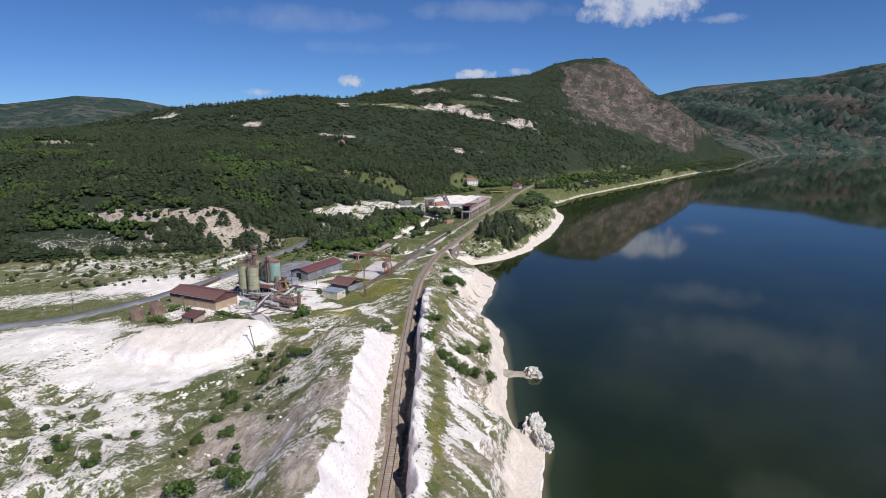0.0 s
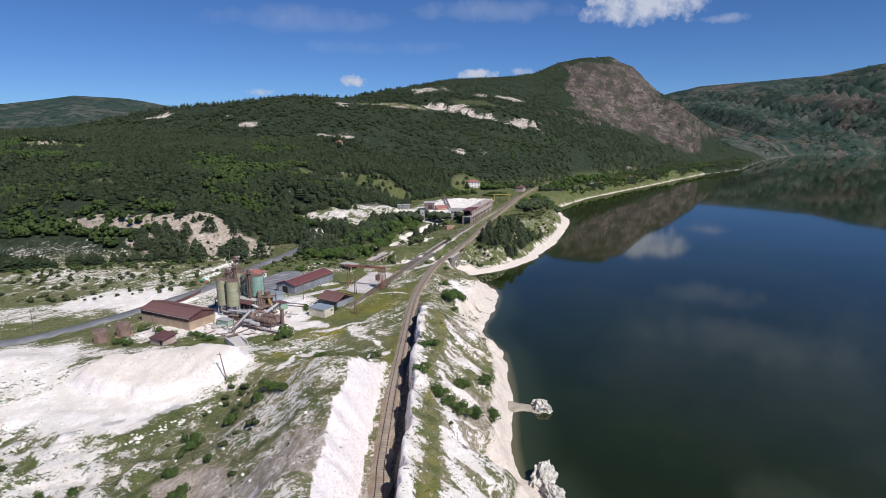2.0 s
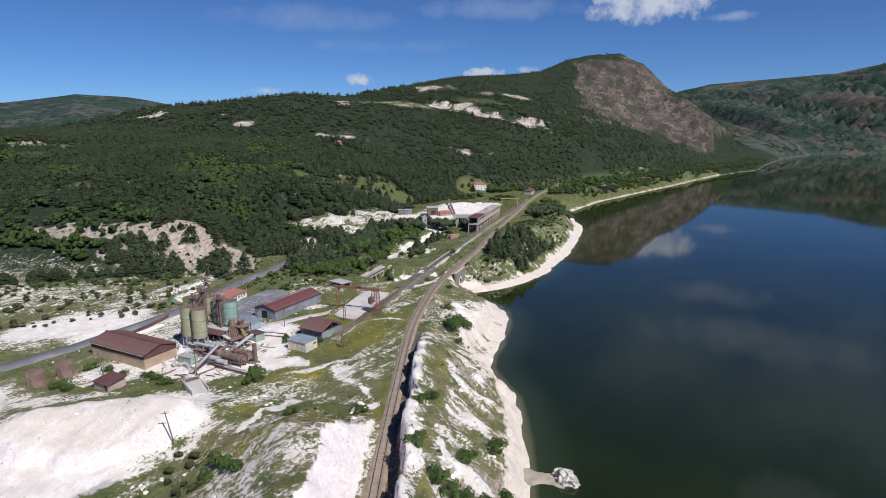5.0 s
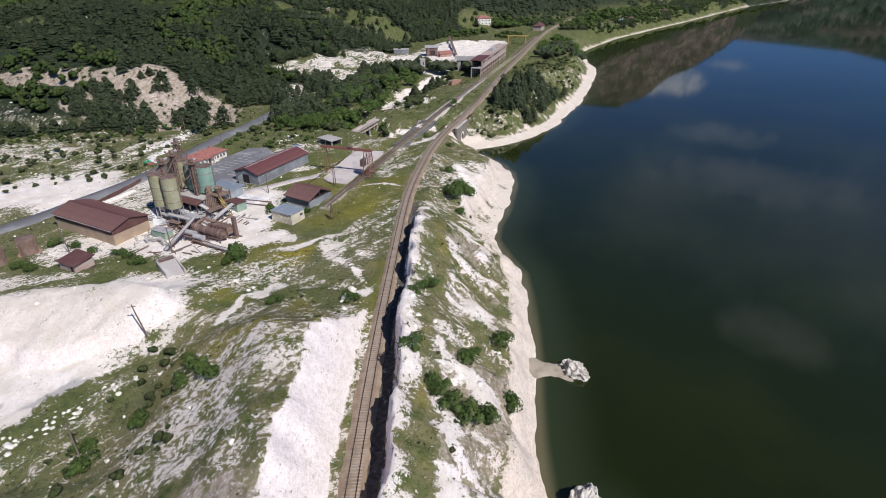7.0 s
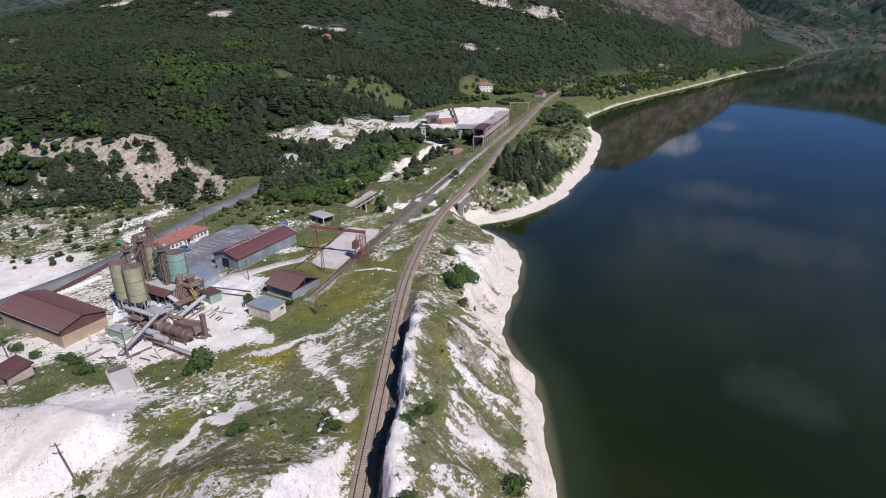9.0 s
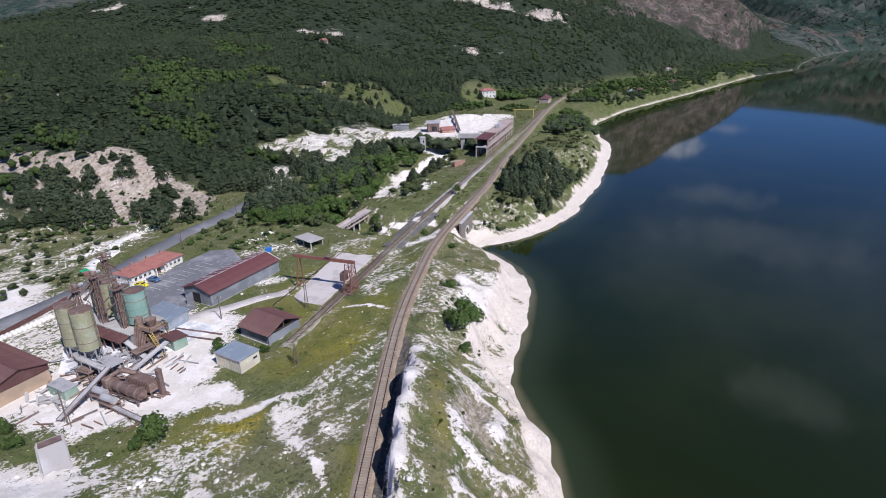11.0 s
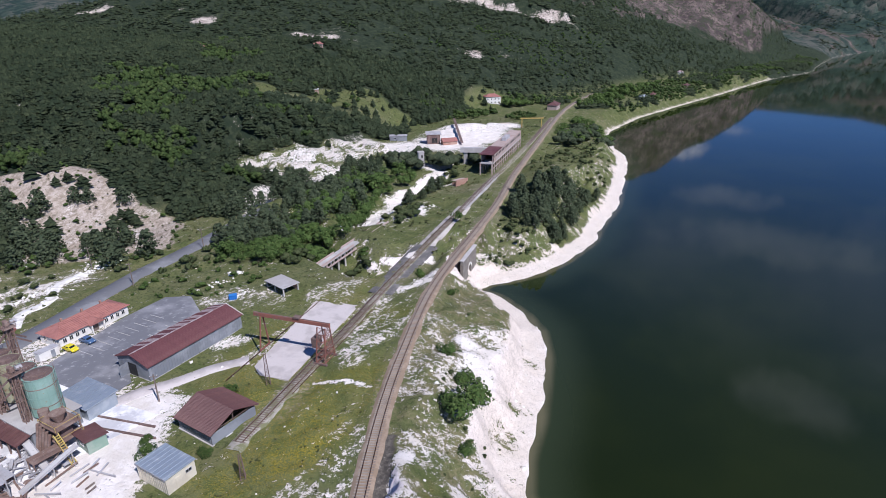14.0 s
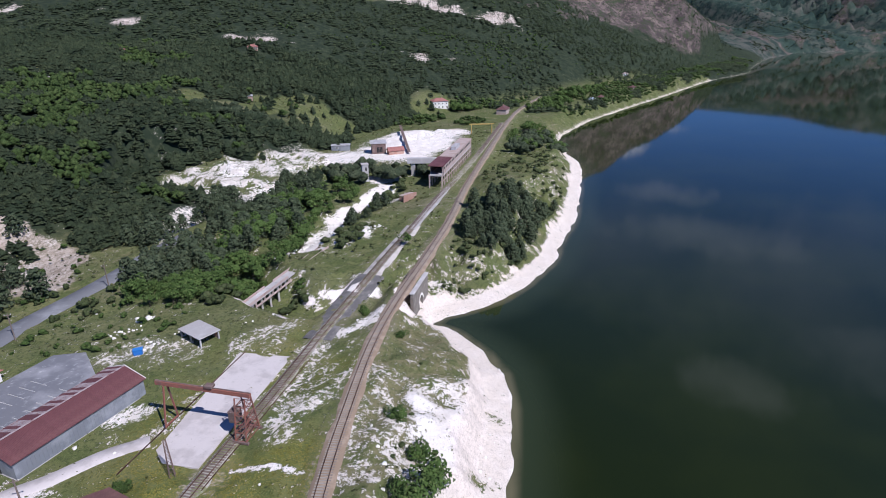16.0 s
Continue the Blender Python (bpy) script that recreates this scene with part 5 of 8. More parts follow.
def square_shed():
    w = thing("shed", "open-gabled shed with a rusty brown sheet roof", "shed", -49.0, 116.2, 10.2, -29.0)
    L, W, e, r = 9.6, 10.0, 2.7, 4.7
    bm = gable_walls(B(), L, W, e - 0.5, r, gable=False)
    ribs(bm, -L / 2, L / 2, -W / 2 - 0.02, 0, e - 0.6, 0.55)
    part("wall", bm, M["greywall"], w)
    part("roof", gable_roof(B(), L, W, e, r, 0.6), M["brownroof"], w)
    roof_sheets(w, L, W, e, r, M["brownroof"], 0.6, 0.95)
    for x in (-L / 2 + 0.15, L / 2 - 0.15):
        for y in (-W / 2 + 0.15, 0, W / 2 - 0.15):
            zt = e + (r - e) * (1 - abs(y) / (W / 2)) - 0.1
            part("post", box(B(), (x, y, zt / 2), (0.16, 0.16, zt)), M["rustdark"], w)
        bm = B()
        bar(bm, (x, -W / 2, e - 0.1), (x, 0, r - 0.1), 0.12)
        bar(bm, (x, W / 2, e - 0.1), (x, 0, r - 0.1), 0.12)
        bar(bm, (x, -W / 2, e - 0.1), (x, W / 2, e - 0.1), 0.1)
        part("truss", bm, M["rustdark"], w)
    part("floor_slab", box(B(), (0, 0, -0.25), (L + 0.5, W + 0.5, 0.5)), M["concrete"], w)


def white_kiosk():
    w = thing("metal_kiosk", "cream sheet-metal kiosk with a flat zinc roof", "kiosk", -51.6, 101.9, 10.2, -27.0)
    L, W, h = 7.6, 5.4, 3.0
    bm = gable_walls(B(), L, W, h, h + 0.01, 0.15, gable=False)
    part("wall", bm, M["cream"], w)
    for k in range(15):
        part("rib", box(B(), (-L / 2 + L * k / 14, -W / 2 - 0.02, h / 2), (0.09, 0.08, h)), M["cream"], w)
    bm = box(B(), (0, 0, h + 0.1), (L + 0.4, W + 0.4, 0.2), bev=0.03)
    part("roof", bm, M["zinc"], w)
    for k in range(8):
        part("roof_seam", box(B(), (-L / 2 + 0.3 + k * (L - 0.6) / 7, 0, h + 0.23), (0.07, W + 0.36, 0.07)), M["zinc"], w)
    part("door", box(B(), (L / 2 + 0.04, -0.6, 1.05), (0.08, 1.0, 2.1), bev=0.02), M["cream"], w)
    window(w, (L / 2 + 0.01, 1.4, 1.9), 1.2, 0.7, 90, M["dustysteel"])
    part("fascia", box(B(), (0, -W / 2 - 0.22, h + 0.02), (L + 0.42, 0.05, 0.3)), M["dustysteel"], w)


def office():
    w = thing("office_building", "low white office building with a red tiled hip roof", "building", -98.6, 151.8, 9.7, 69.0)
    L, W, h, r = 18.6, 7.2, 2.9, 4.7
    part("wall", gable_walls(B(), L, W, h, h + 0.01, gable=False), M["white"], w)
    o = 0.55
    bm = B()
    v = [(-L / 2 - o, -W / 2 - o, h), (L / 2 + o, -W / 2 - o, h), (L / 2 + o, W / 2 + o, h), (-L / 2 - o, W / 2 + o, h), (-L / 2 + 3.2, 0, r), (L / 2 - 3.2, 0, r)]
    faces(bm, v, [(0, 1, 5, 4), (1, 2, 5), (2, 3, 4, 5), (3, 0, 4), (3, 2, 1, 0)])
    roof = part("roof", bm, M["tile"], w)
    # tile courses
    for k in range(9):
        f = k / 9.0
        y = (W / 2 + o) * (1 - f)
        z = h + (r - h) * f
        x = L / 2 + o - f * 3.7
        for s in (-1, 1):
            part("tile_course", box(B(), (0, s * (y - 0.1), z + 0.1), (2 * x, 0.16, 0.09), rx=-s * 25), M["tile"], w)
    # porch with a small gable
    bm = B()
    faces(bm, [(-2.0, -W / 2 - 1.4, h - 0.2), (2.0, -W / 2 - 1.4, h - 0.2), (0, -W / 2 - 1.4, h + 1.1), (-2.0, -0.5, h - 0.2), (2.0, -0.5, h - 0.2), (0, -0.8, h + 1.1)],
          [(0, 2, 5, 3), (1, 4, 5, 2), (0, 1, 2), (0, 3, 4, 1)])
    part("porch_roof", bm, M["tile"], w, "red tiled porch gable")
    for x in (-1.6, 1.6):
        part("porch_post", box(B(), (x, -W / 2 - 1.1, (h - 0.3) / 2), (0.3, 0.3, h - 0.3)), M["white"], w)
    part("door", box(B(), (0, -W / 2 - 0.03, 1.05), (1.4, 0.1, 2.1)), M["wood"], w, "brown entrance door")
    for x in (-8, -6.4, -4.8, -3.2, 3.0, 4.6, 6.2, 7.8):
        window(w, (x, -W / 2 - 0.01, 1.7), 0.95, 1.2)
    for y in (-1.8, 1.6):
        window(w, (-L / 2 - 0.01, y, 1.7), 1.1, 1.2, -90)
        window(w, (L / 2 + 0.01, y, 1.7), 1.1, 1.2, 90)
    for x, y in ((-5, 1.0), (0.5, 1.2), (5.5, 1.0)):
        part("chimney", box(B(), (x, y, r - 0.2), (0.5, 0.5, 1.3), bev=0.03), M["brick"], w)
    part("terrace", box(B(), (0, -W / 2 - 1.2, -0.05), (L, 2.2, 0.3)), M["brick"], w, "pinkish paved terrace")


def small_shed():
    w = thing("small_shed", "small block shed with a rusted brown lean-to roof", "shed", -97.3, 72.6, 9.9, -25.0)
    part("wall", gable_walls(B(), 6.4, 5.0, 2.2, 2.21, gable=False), M["pinkwall"], w)
    part("roof", box(B(), (0, 0, 2.5), (7.2, 5.8, 0.14), rx=8), M["brownroof"], w)
    for k in range(8):
        part("roof_sheet", box(B(), (-3.1 + k * 0.9, 0, 2.6), (0.82, 5.9, 0.05), rx=8), M["brownroof"], w)
    part("doorway", box(B(), (2.0, -2.52, 1.0), (0.9, 0.1, 1.9)), M["dark"], w)
    part("plank_heap", bar(bar(bar(B(), (3.6, -1, 0.1), (5.8, 1, 0.7), 0.3, 0.1), (3.4, 1, 0.2), (6.0, -0.6, 0.5), 0.3, 0.1), (4, 0, 0.3), (5, 2.2, 1.2), 0.25, 0.1), M["rustdark"], w)


def ruin_hut():
    w = thing("ruined_hut", "roofed concrete shell of a ruined hut with open sides", "ruin", -54.9, 174.4, 9.8, -38.0)
    L, W, h = 8.4, 5.2, 2.9
    for x in (-L / 2 + 0.2, 0, L / 2 - 0.2):
        for y in (-W / 2 + 0.2, W / 2 - 0.2):
            part("column", box(B(), (x, y, h / 2 - 0.2), (0.35, 0.35, h + 0.4), bev=0.03), M["concrete"], w)
    part("roof_slab", box(B(), (0, 0, h + 0.12), (L + 0.6, W + 0.6, 0.26), bev=0.04), M["concrete"], w)
    part("back_wall", box(B(), (0, W / 2 - 0.2, h / 2), (L - 0.5, 0.2, h)), M["brick"], w)
    part("low_wall", box(B(), (-L / 2 + 0.2, 0, 0.5), (0.2, W - 0.8, 1.2)), M["white"], w)
    part("floor_slab", box(B(), (0, 0, -0.2), (L, W, 0.5)), M["concrete"], w)


def loading_station():
    w = thing("loading_station", "tall derelict loading station on pillars with a red roof end", "industrial building", 15.1, 337.7, 11.4, 74.5)
    w.scale = (1, 1, 1.14)
    L, W = 70.0, 6.4
    n = 15
    for k in range(n):
        x = -L / 2 + L * k / (n - 1)
        for y in (-W / 2 + 0.25, W / 2 - 0.25):
            part("pillar", box(B(), (x, y, 2.3), (0.5, 0.5, 5.4)), M["pinkwall"], w)
    part("lower_beam", box(box(B(), (0, -W / 2 + 0.25, 2.4), (L, 0.3, 0.3)), (0, W / 2 - 0.25, 2.4), (L, 0.3, 0.3)), M["pinkwall"], w)
    part("floor", box(B(), (0, 0, 4.9), (L + 0.4, W + 0.1, 0.4)), M["concrete"], w)
    part("upper_wall", gable_walls(B(), L, W, 0.1, 0.11, gable=False), M["pinkwall"], w).location = (0, 0, 5.0)
    for s in (-1, 1):
        part("side_wall", box(B(), (1.5, s * (W / 2 - 0.12), 6.75), (L - 3, 0.24, 3.4)), M["pinkwall"], w, "stained pink wall")
    part("end_wall", box(B(), (L / 2 - 0.12, 0, 6.75), (0.24, W - 0.5, 3.4)), M["pinkwall"], w)
    for k in range(20):
        for s in (-1, 1):
            part("opening", box(B(), (-L / 2 + 4.5 + k * 3.2, s * (W / 2 + 0.0), 7.3), (1.5, 0.1, 1.1)), M["dark"], w)
    part("red_roof", box(B(), (-L / 2 + 9.5, 0, 8.75), (20, W + 0.8, 0.22), bev=0.03), M["maroon"], w, "red sheet roof")
    for k in range(20):
        part("roof_sheet", box(B(), (-L / 2 + k + 0.0, 0, 8.9), (0.9, W + 0.7, 0.06)), M["maroon"], w)
    part("flat_roof", box(B(), (9.9, 0, 8.6), (L - 20.2, W + 0.4, 0.24), bev=0.03), M["pinkwall"], w, "grey bare flat roof")
    part("machine_house", box(B(), (6, -0.4, 9.5), (10, 2.4, 1.6), bev=0.05), M["dustysteel"], w)
    part("frame", bar(bar(B(), (-L / 2 + 3, W / 2, 0), (-L / 2 + 3, W / 2, 8.6), 0.3), (-L / 2, -W / 2, 0), (-L / 2, -W / 2, 8.6), 0.3), M["pinkwall"], w)
    part("gallery", box(B(), (-14, W / 2 + 8, 6.6), (2.6, 16, 2.2), rz=12), M["concrete"], w, "sloping conveyor gallery")
    part("gallery_leg", box(B(), (-15.5, W / 2 + 13, 2.6), (0.5, 2.0, 6.4)), M["concrete"], w)


def plain_house(name, label, x, y, z, rz, L, W, h, r, wall, roofm, windows=3, storeys=1):
    w = thing(name, label, "house", x, y, z, rz)
    part("wall", gable_walls(B(), L, W, h, h + 0.01, gable=False), wall, w)
    bm = B()
    o = 0.6
    v = [(-L / 2 - o, -W / 2 - o, h), (L / 2 + o, -W / 2 - o, h), (L / 2 + o, W / 2 + o, h), (-L / 2 - o, W / 2 + o, h), (-L / 2 + W * 0.42, 0, r), (L / 2 - W * 0.42, 0, r)]
    faces(bm, v, [(0, 1, 5, 4), (1, 2, 5), (2, 3, 4, 5), (3, 0, 4), (3, 2, 1, 0)])
    part("roof", bm, roofm, w)
    for st in range(storeys):
        for k in range(windows):
            window(w, (-L / 2 + L * (k + 0.5) / windows, -W / 2 - 0.01, 1.6 + st * 2.9), 1.1, 1.3)
        window(w, (L / 2 + 0.01, 0, 1.6 + st * 2.9), 1.1, 1.3, 90)
    part("door", box(B(), (L / 2 - 1.0, -W / 2 - 0.03, 1.0), (0.95, 0.1, 2.0)), M["wood"], w)
    part("chimney", box(B(), (L * 0.2, 0.6, r), (0.6, 0.6, 1.4)), M["brick"], w)
    return w


warehouse()
long_shed()
square_shed()
white_kiosk()
office()
small_shed()
ruin_hut()
loading_station()
plain_house("house", "white two-storey house with a red tiled roof", 15.5, 558, ground_z(15.5, 552) - 0.2, 15, 13.5, 10, 6.4, 8.8, M["white"], M["tile"], 4, 2)
plain_house("station_house", "low brown-roofed station house beside the line", 68, 534, ground_z(68, 534) - 0.1, 70, 14, 8, 4.0, 6.6, M["pinkwall"], M["brownroof"], 4, 1)
for k, (hx_, hy_, rz_, wl_, rf_) in enumerate(((276, 846, 20, "white", "bareroof"), (182, 640, 40, "beige", "brownroof"), (240, 712, 35, "wood", "brownroof"), (168, 622, 10, "white", "zinc"), (-135, 545, 10, "brick", "tile"), (-225, 512, 5, "brick", "tile"))):
    plain_house("cottage", ("small pale cottage among trees above the shore" if k in (0, 1, 3) else "small wooden cabin near the water" if k == 2 else "small red-roofed brick hut in a hillside clearing"), hx_, hy_, ground_z(hx_, hy_) - 0.2, rz_, 7.5, 5.5, 2.9, 4.6, M[wl_], M[rf_], 2, 1)


# ---- the plant ----
def silo(x, y, z0, z1, r, mat, label, legs=0.0, rings=5):
    s = thing("silo", label, "silo", x, y, z0 - legs, 0, group="plant silos")
    h = z1 - z0
    part("shell", tube(B(), (0, 0, legs), (0, 0, legs + h), r, seg=32, caps=True), mat, s, smooth=False)
    for k in range(rings + 1):
        z = legs + h * k / rings
        bm = tube(B(), (0, 0, z - 0.07), (0, 0, z + 0.07), r + 0.05, seg=32)
        part("band", bm, M["rust"] if k % 2 else mat, s)
    for k in range(10):
        a = 2 * math.pi * k / 10
        part("seam", box(B(), (math.cos(a) * (r + 0.015), math.sin(a) * (r + 0.015), legs + h / 2), (0.05, 0.05, h), rz=math.degrees(a)), mat, s)
    part("roof_plate", tube(B(), (0, 0, legs + h), (0, 0, legs + h + 0.5), r + 0.04, 0.9, seg=32), M["rustdark"], s, "dusty brown lid")
    if legs > 1.5:
        part("hopper", tube(B(), (0, 0, legs - 2.0), (0, 0, legs), 0.5, r, seg=24), M["dustysteel"], s)
        for k in range(6):
            a = 2 * math.pi * (k + 0.5) / 6
            c_, s_ = math.cos(a) * (r - 0.15), math.sin(a) * (r - 0.15)
            part("leg", box(B(), (c_, s_, legs / 2 - 0.1), (0.25, 0.25, legs + 0.2)), M["dustysteel"], s)
            a2 = 2 * math.pi * (k + 1.5) / 6
            part("brace", bar(B(), (c_, s_, 0.3), (math.cos(a2) * (r - 0.15), math.sin(a2) * (r - 0.15), legs - 0.3), 0.1), M["dustysteel"], s)
    rail = B()
    n = 14
    for k in range(n):
        a, b2 = 2 * math.pi * k / n, 2 * math.pi * (k + 1) / n
        p, q = (math.cos(a) * r, math.sin(a) * r), (math.cos(b2) * r, math.sin(b2) * r)
        part("rail_post", bar(B(), (*p, legs + h), (*p, legs + h + 0.95), 0.05), M["rust"], s)
        bar(rail, (*p, legs + h + 0.95), (*q, legs + h + 0.95), 0.05)
    part("guard_rail", rail, M["rust"], s)
    lad = B()
    for o in (-0.22, 0.22):
        bar(lad, (r + 0.15, o, legs), (r + 0.15, o, legs + h + 0.9), 0.05)
    for k in range(int(h / 0.4)):
        bar(lad, (r + 0.15, -0.22, legs + k * 0.4), (r + 0.15, 0.22, legs + k * 0.4), 0.035)
    part("ladder", lad, M["rust"], s)
    return s


GZP = 10.0
silo(-89.6, 103.6, 13.9, 23.4, 2.1, M["siloyellow"], "olive steel silo with rusty bands on legs", 3.9)
silo(-85.0, 101.9, 13.9, 23.2, 2.25, M["siloyellow"], "olive-green steel silo with rust streaks on legs", 3.9)
silo(-92.2, 119.2, 14.6, 22.6, 2.2, M["siloyellow"], "olive silo standing on the plant's roofed base", 0.6, 4)
silo(-88.4, 117.0, 14.6, 22.8, 2.2, M["siloyellow"], "olive silo standing on the plant's roofed base", 0.6, 4)
silo(-84.2, 115.2, 14.6, 22.2, 2.2, M["silogreen"], "green steel silo standing on the plant's roofed base", 0.6, 4)
silo(-79.6, 113.2, 14.6, 22.4, 2.6, M["silogreen"], "wide pale green steel silo with rust stains", 0.6, 4)


def silo_base():
    w = thing("machine_house", "roofed dark machine base under the silos", "machine house", -86.0, 115.4, 10.0, -25.0)
    part("wall", gable_walls(B(), 19.5, 8.6, 3.7, 3.71, gable=False), M["greywall"], w)
    part("deck", box(B(), (0, 0, 3.82), (20.2, 9.4, 0.24)), M["concrete"], w)
    bm = box(B(), (0.5, -5.6, 3.3), (19, 3.4, 0.12), rx=14)
    part("lean_to_roof", bm, M["brownroof"], w, "brown sheet lean-to roof")
    for k in range(19):
        part("roof_sheet", box(B(), (-8.5 + k, -5.6, 3.4), (0.9, 3.5, 0.05), rx=14), M["brownroof"], w)
    for k in range(7):
        part("post", box(B(), (-8.8 + k * 3.1, -7.0, 1.35), (0.22, 0.22, 2.9)), M["rustdark"], w)
    for k in range(5):
        part("opening", box(B(), (-7 + k * 3.6, -4.34, 1.5), (2.2, 0.1, 2.6)), M["dark"], w)


def bucket_elevator(x, y, h, lean, w=1.1, seed=0):
    t = thing("bucket_elevator", "rusted steel bucket elevator tower above the silos", "elevator tower", x, y, 10.0, -25 + lean)
    rng = random.Random(seed)
    legs = [(-w, -w), (w, -w), (w, w), (-w, w)]
    for p in legs:
        part("corner_post", bar(B(), (*p, -0.2), (*p, h), 0.18), M["rust"], t)
    n = int(h / 2.4)
    for k in range(n):
        z = k * h / n
        bm = B()
        for a, b2 in zip(legs, legs[1:] + legs[:1]):
            bar(bm, (*a, z), (*b2, z), 0.12)
            bar(bm, (*a, z), (*b2, z + h / n), 0.08)
        part("bracing", bm, M["rust"], t)
    part("casing", box(box(B(), (-0.22, 0, h / 2 + 0.4), (0.3, 0.45, h + 0.8)), (0.25, 0, h / 2 + 0.4), (0.3, 0.4, h + 0.8)), M["rustdark"], t)
    part("head_platform", box(B(), (0, 0, h), (2.5, 2.3, 0.12)), M["rust"], t)
    part("head_box", box(B(), (0, 0, h + 0.8), (1.3, 0.8, 1.3), bev=0.15), M["rust"], t)
    part("motor", tube(B(), (0.4, 0.6, h + 0.9), (0.4, 1.6, h + 0.9), 0.4), M["dustysteel"], t)
    rail = B()
    c4 = [(-1.2, -1.1), (1.2, -1.1), (1.2, 1.1), (-1.2, 1.1)]
    for a, b2 in zip(c4, c4[1:] + c4[:1]):
        bar(rail, (*a, h), (*a, h + 1.1), 0.06)
        bar(rail, (*a, h + 1.1), (*b2, h + 1.1), 0.06)
        bar(rail, (*a, h + 0.55), (*b2, h + 0.55), 0.05)
    part("guard_rail", rail, M["rust"], t)
    for k in range(4):
        a = rng.uniform(0, 360)
        part("chute", bar(B(), (0, 0, h - 0.5 - k * 0.8), (math.cos(a) * 3.2, math.sin(a) * 3.2, h - 3.2 - k * 0.8), 0.32), M["rustdark"], t)
    return t


silo_base()
bucket_elevator(-88.4, 112.9, 16.0, 0, 0.6, 1)
bucket_elevator(-91.0, 121.9, 17.0, 0, 0.6, 2)
bucket_elevator(-81.8, 110.4, 14.2, 0, 0.5, 3)
bucket_elevator(-88.6, 106.6, 15.6, 0, 0.5, 4)


def conveyor(a, b, w, label, mat="dustysteel", n_legs=3, cover=False, belt="dustysteel"):
    a, b = Vector(a), Vector(b)
    base = ground_z(a.x, a.y)
    t = thing("belt_conveyor", label, "conveyor", a.x, a.y, base)
    d = b - a
    o = Vector((0, 0, a.z - base))
    side = Vector((-d.y, d.x, 0)).normalized() * (w / 2)
    for s in (-1, 1):
        bm = bar(B(), o + side * s, o + d + side * s, 0.12, 0.3)
        part("side_beam", bm, M[mat], t)
    part("belt", bar(B(), o + Vector((0, 0, 0.05)), o + d + Vector((0, 0, 0.05)), w - 0.2, 0.08), M[belt] if not cover else M["concrete"], t)
    n = max(3, int(d.length / 1.3))
    for k in range(n):
        p = o + d * (k + 0.5) / n
        part("roller", bar(B(), p - side * 0.9 + Vector((0, 0, -0.08)), p + side * 0.9 + Vector((0, 0, -0.08)), 0.12), M["rustdark"], t)
    for k in range(n_legs):
        p = o + d * (k + 0.6) / n_legs
        for s in (-1, 1):
            q = p + side * s
            gz = ground_z(a.x + q.x, a.y + q.y) - base
            if q.z - gz > 0.5:
                part("leg", bar(B(), (q.x, q.y, gz - 0.15), q, 0.14), M[mat], t)
    return t


conveyor((-86, 99.0, 12.8), (-76.5, 93.6, 13.6), 1.3, "pale dusty covered belt conveyor of the plant", cover=True)
conveyor((-86.5, 111.2, 13.6), (-71.8, 101.0, 11.4), 1.2, "dusty steel belt conveyor sloping from the silos", cover=True)
conveyor((-84.5, 112.0, 12.4), (-70.0, 103.0, 10.9), 0.9, "narrow dusty belt conveyor beside the silos")
conveyor((-78.5, 80.8, 10.6), (-75.5, 93.4, 14.2), 1.2, "long dark rusty feed conveyor rising to the dryer", "rustdark")
conveyor((-73.5, 96.5, 10.8), (-69.0, 105.0, 13.6), 1.1, "steel conveyor with grey sides at the mixer", cover=True)
conveyor((-93.5, 105.5, 11.2), (-81.0, 96.4, 11.6), 1.5, "rust-edged trough conveyor under the legged silos", "rustdark")
conveyor((-70, 84.8, 10.9), (-61.5, 80.6, 10.9), 1.0, "low rusty conveyor lying in white dust", "rust")


def dryer():
    t = thing("dryer_drum", "large rusted rotary dryer drum on a steel frame", "dryer drum", -69.2, 88.6, 10.0, -22.0)
    part("drum", tube(B(), (-4.3, 0, 2.5), (4.3, 0, 2.2), 1.15, seg=28), M["rustdark"], t)
    for x in (-3.6, -1.2, 1.4, 3.6):
        part("tyre_ring", tube(B(), (x - 0.18, 0, 2.36), (x + 0.18, 0, 2.35), 1.3, seg=28), M["rust"], t)
    part("end_hood", box(B(), (-4.9, 0, 2.6), (1.5, 2.6, 2.8), bev=0.2), M["rust"], t)
    part("burner", tube(B(), (4.3, 0, 2.2), (5.3, 0, 2.2), 0.7, 0.4, seg=20), M["rust"], t)
    part("duct", tube(B(), (-4.9, 0, 3.8), (-3.2, 1.6, 5.0), 0.45, seg=14), M["rust"], t)
    part("duct_bend", tube(B(), (-3.2, 1.6, 5.0), (-1.6, 3.6, 3.6), 0.45, seg=14), M["rust"], t)
    for x in (-4, 0, 4):
        for y in (-1.1, 1.1):
            part("leg", box(B(), (x, y, 0.5), (0.25, 0.25, 1.5)), M["rustdark"], t)
    part("frame", box(box(B(), (0, -1.1, 1.2), (9.4, 0.22, 0.3)), (0, 1.1, 1.2), (9.4, 0.22, 0.3)), M["rustdark"], t)


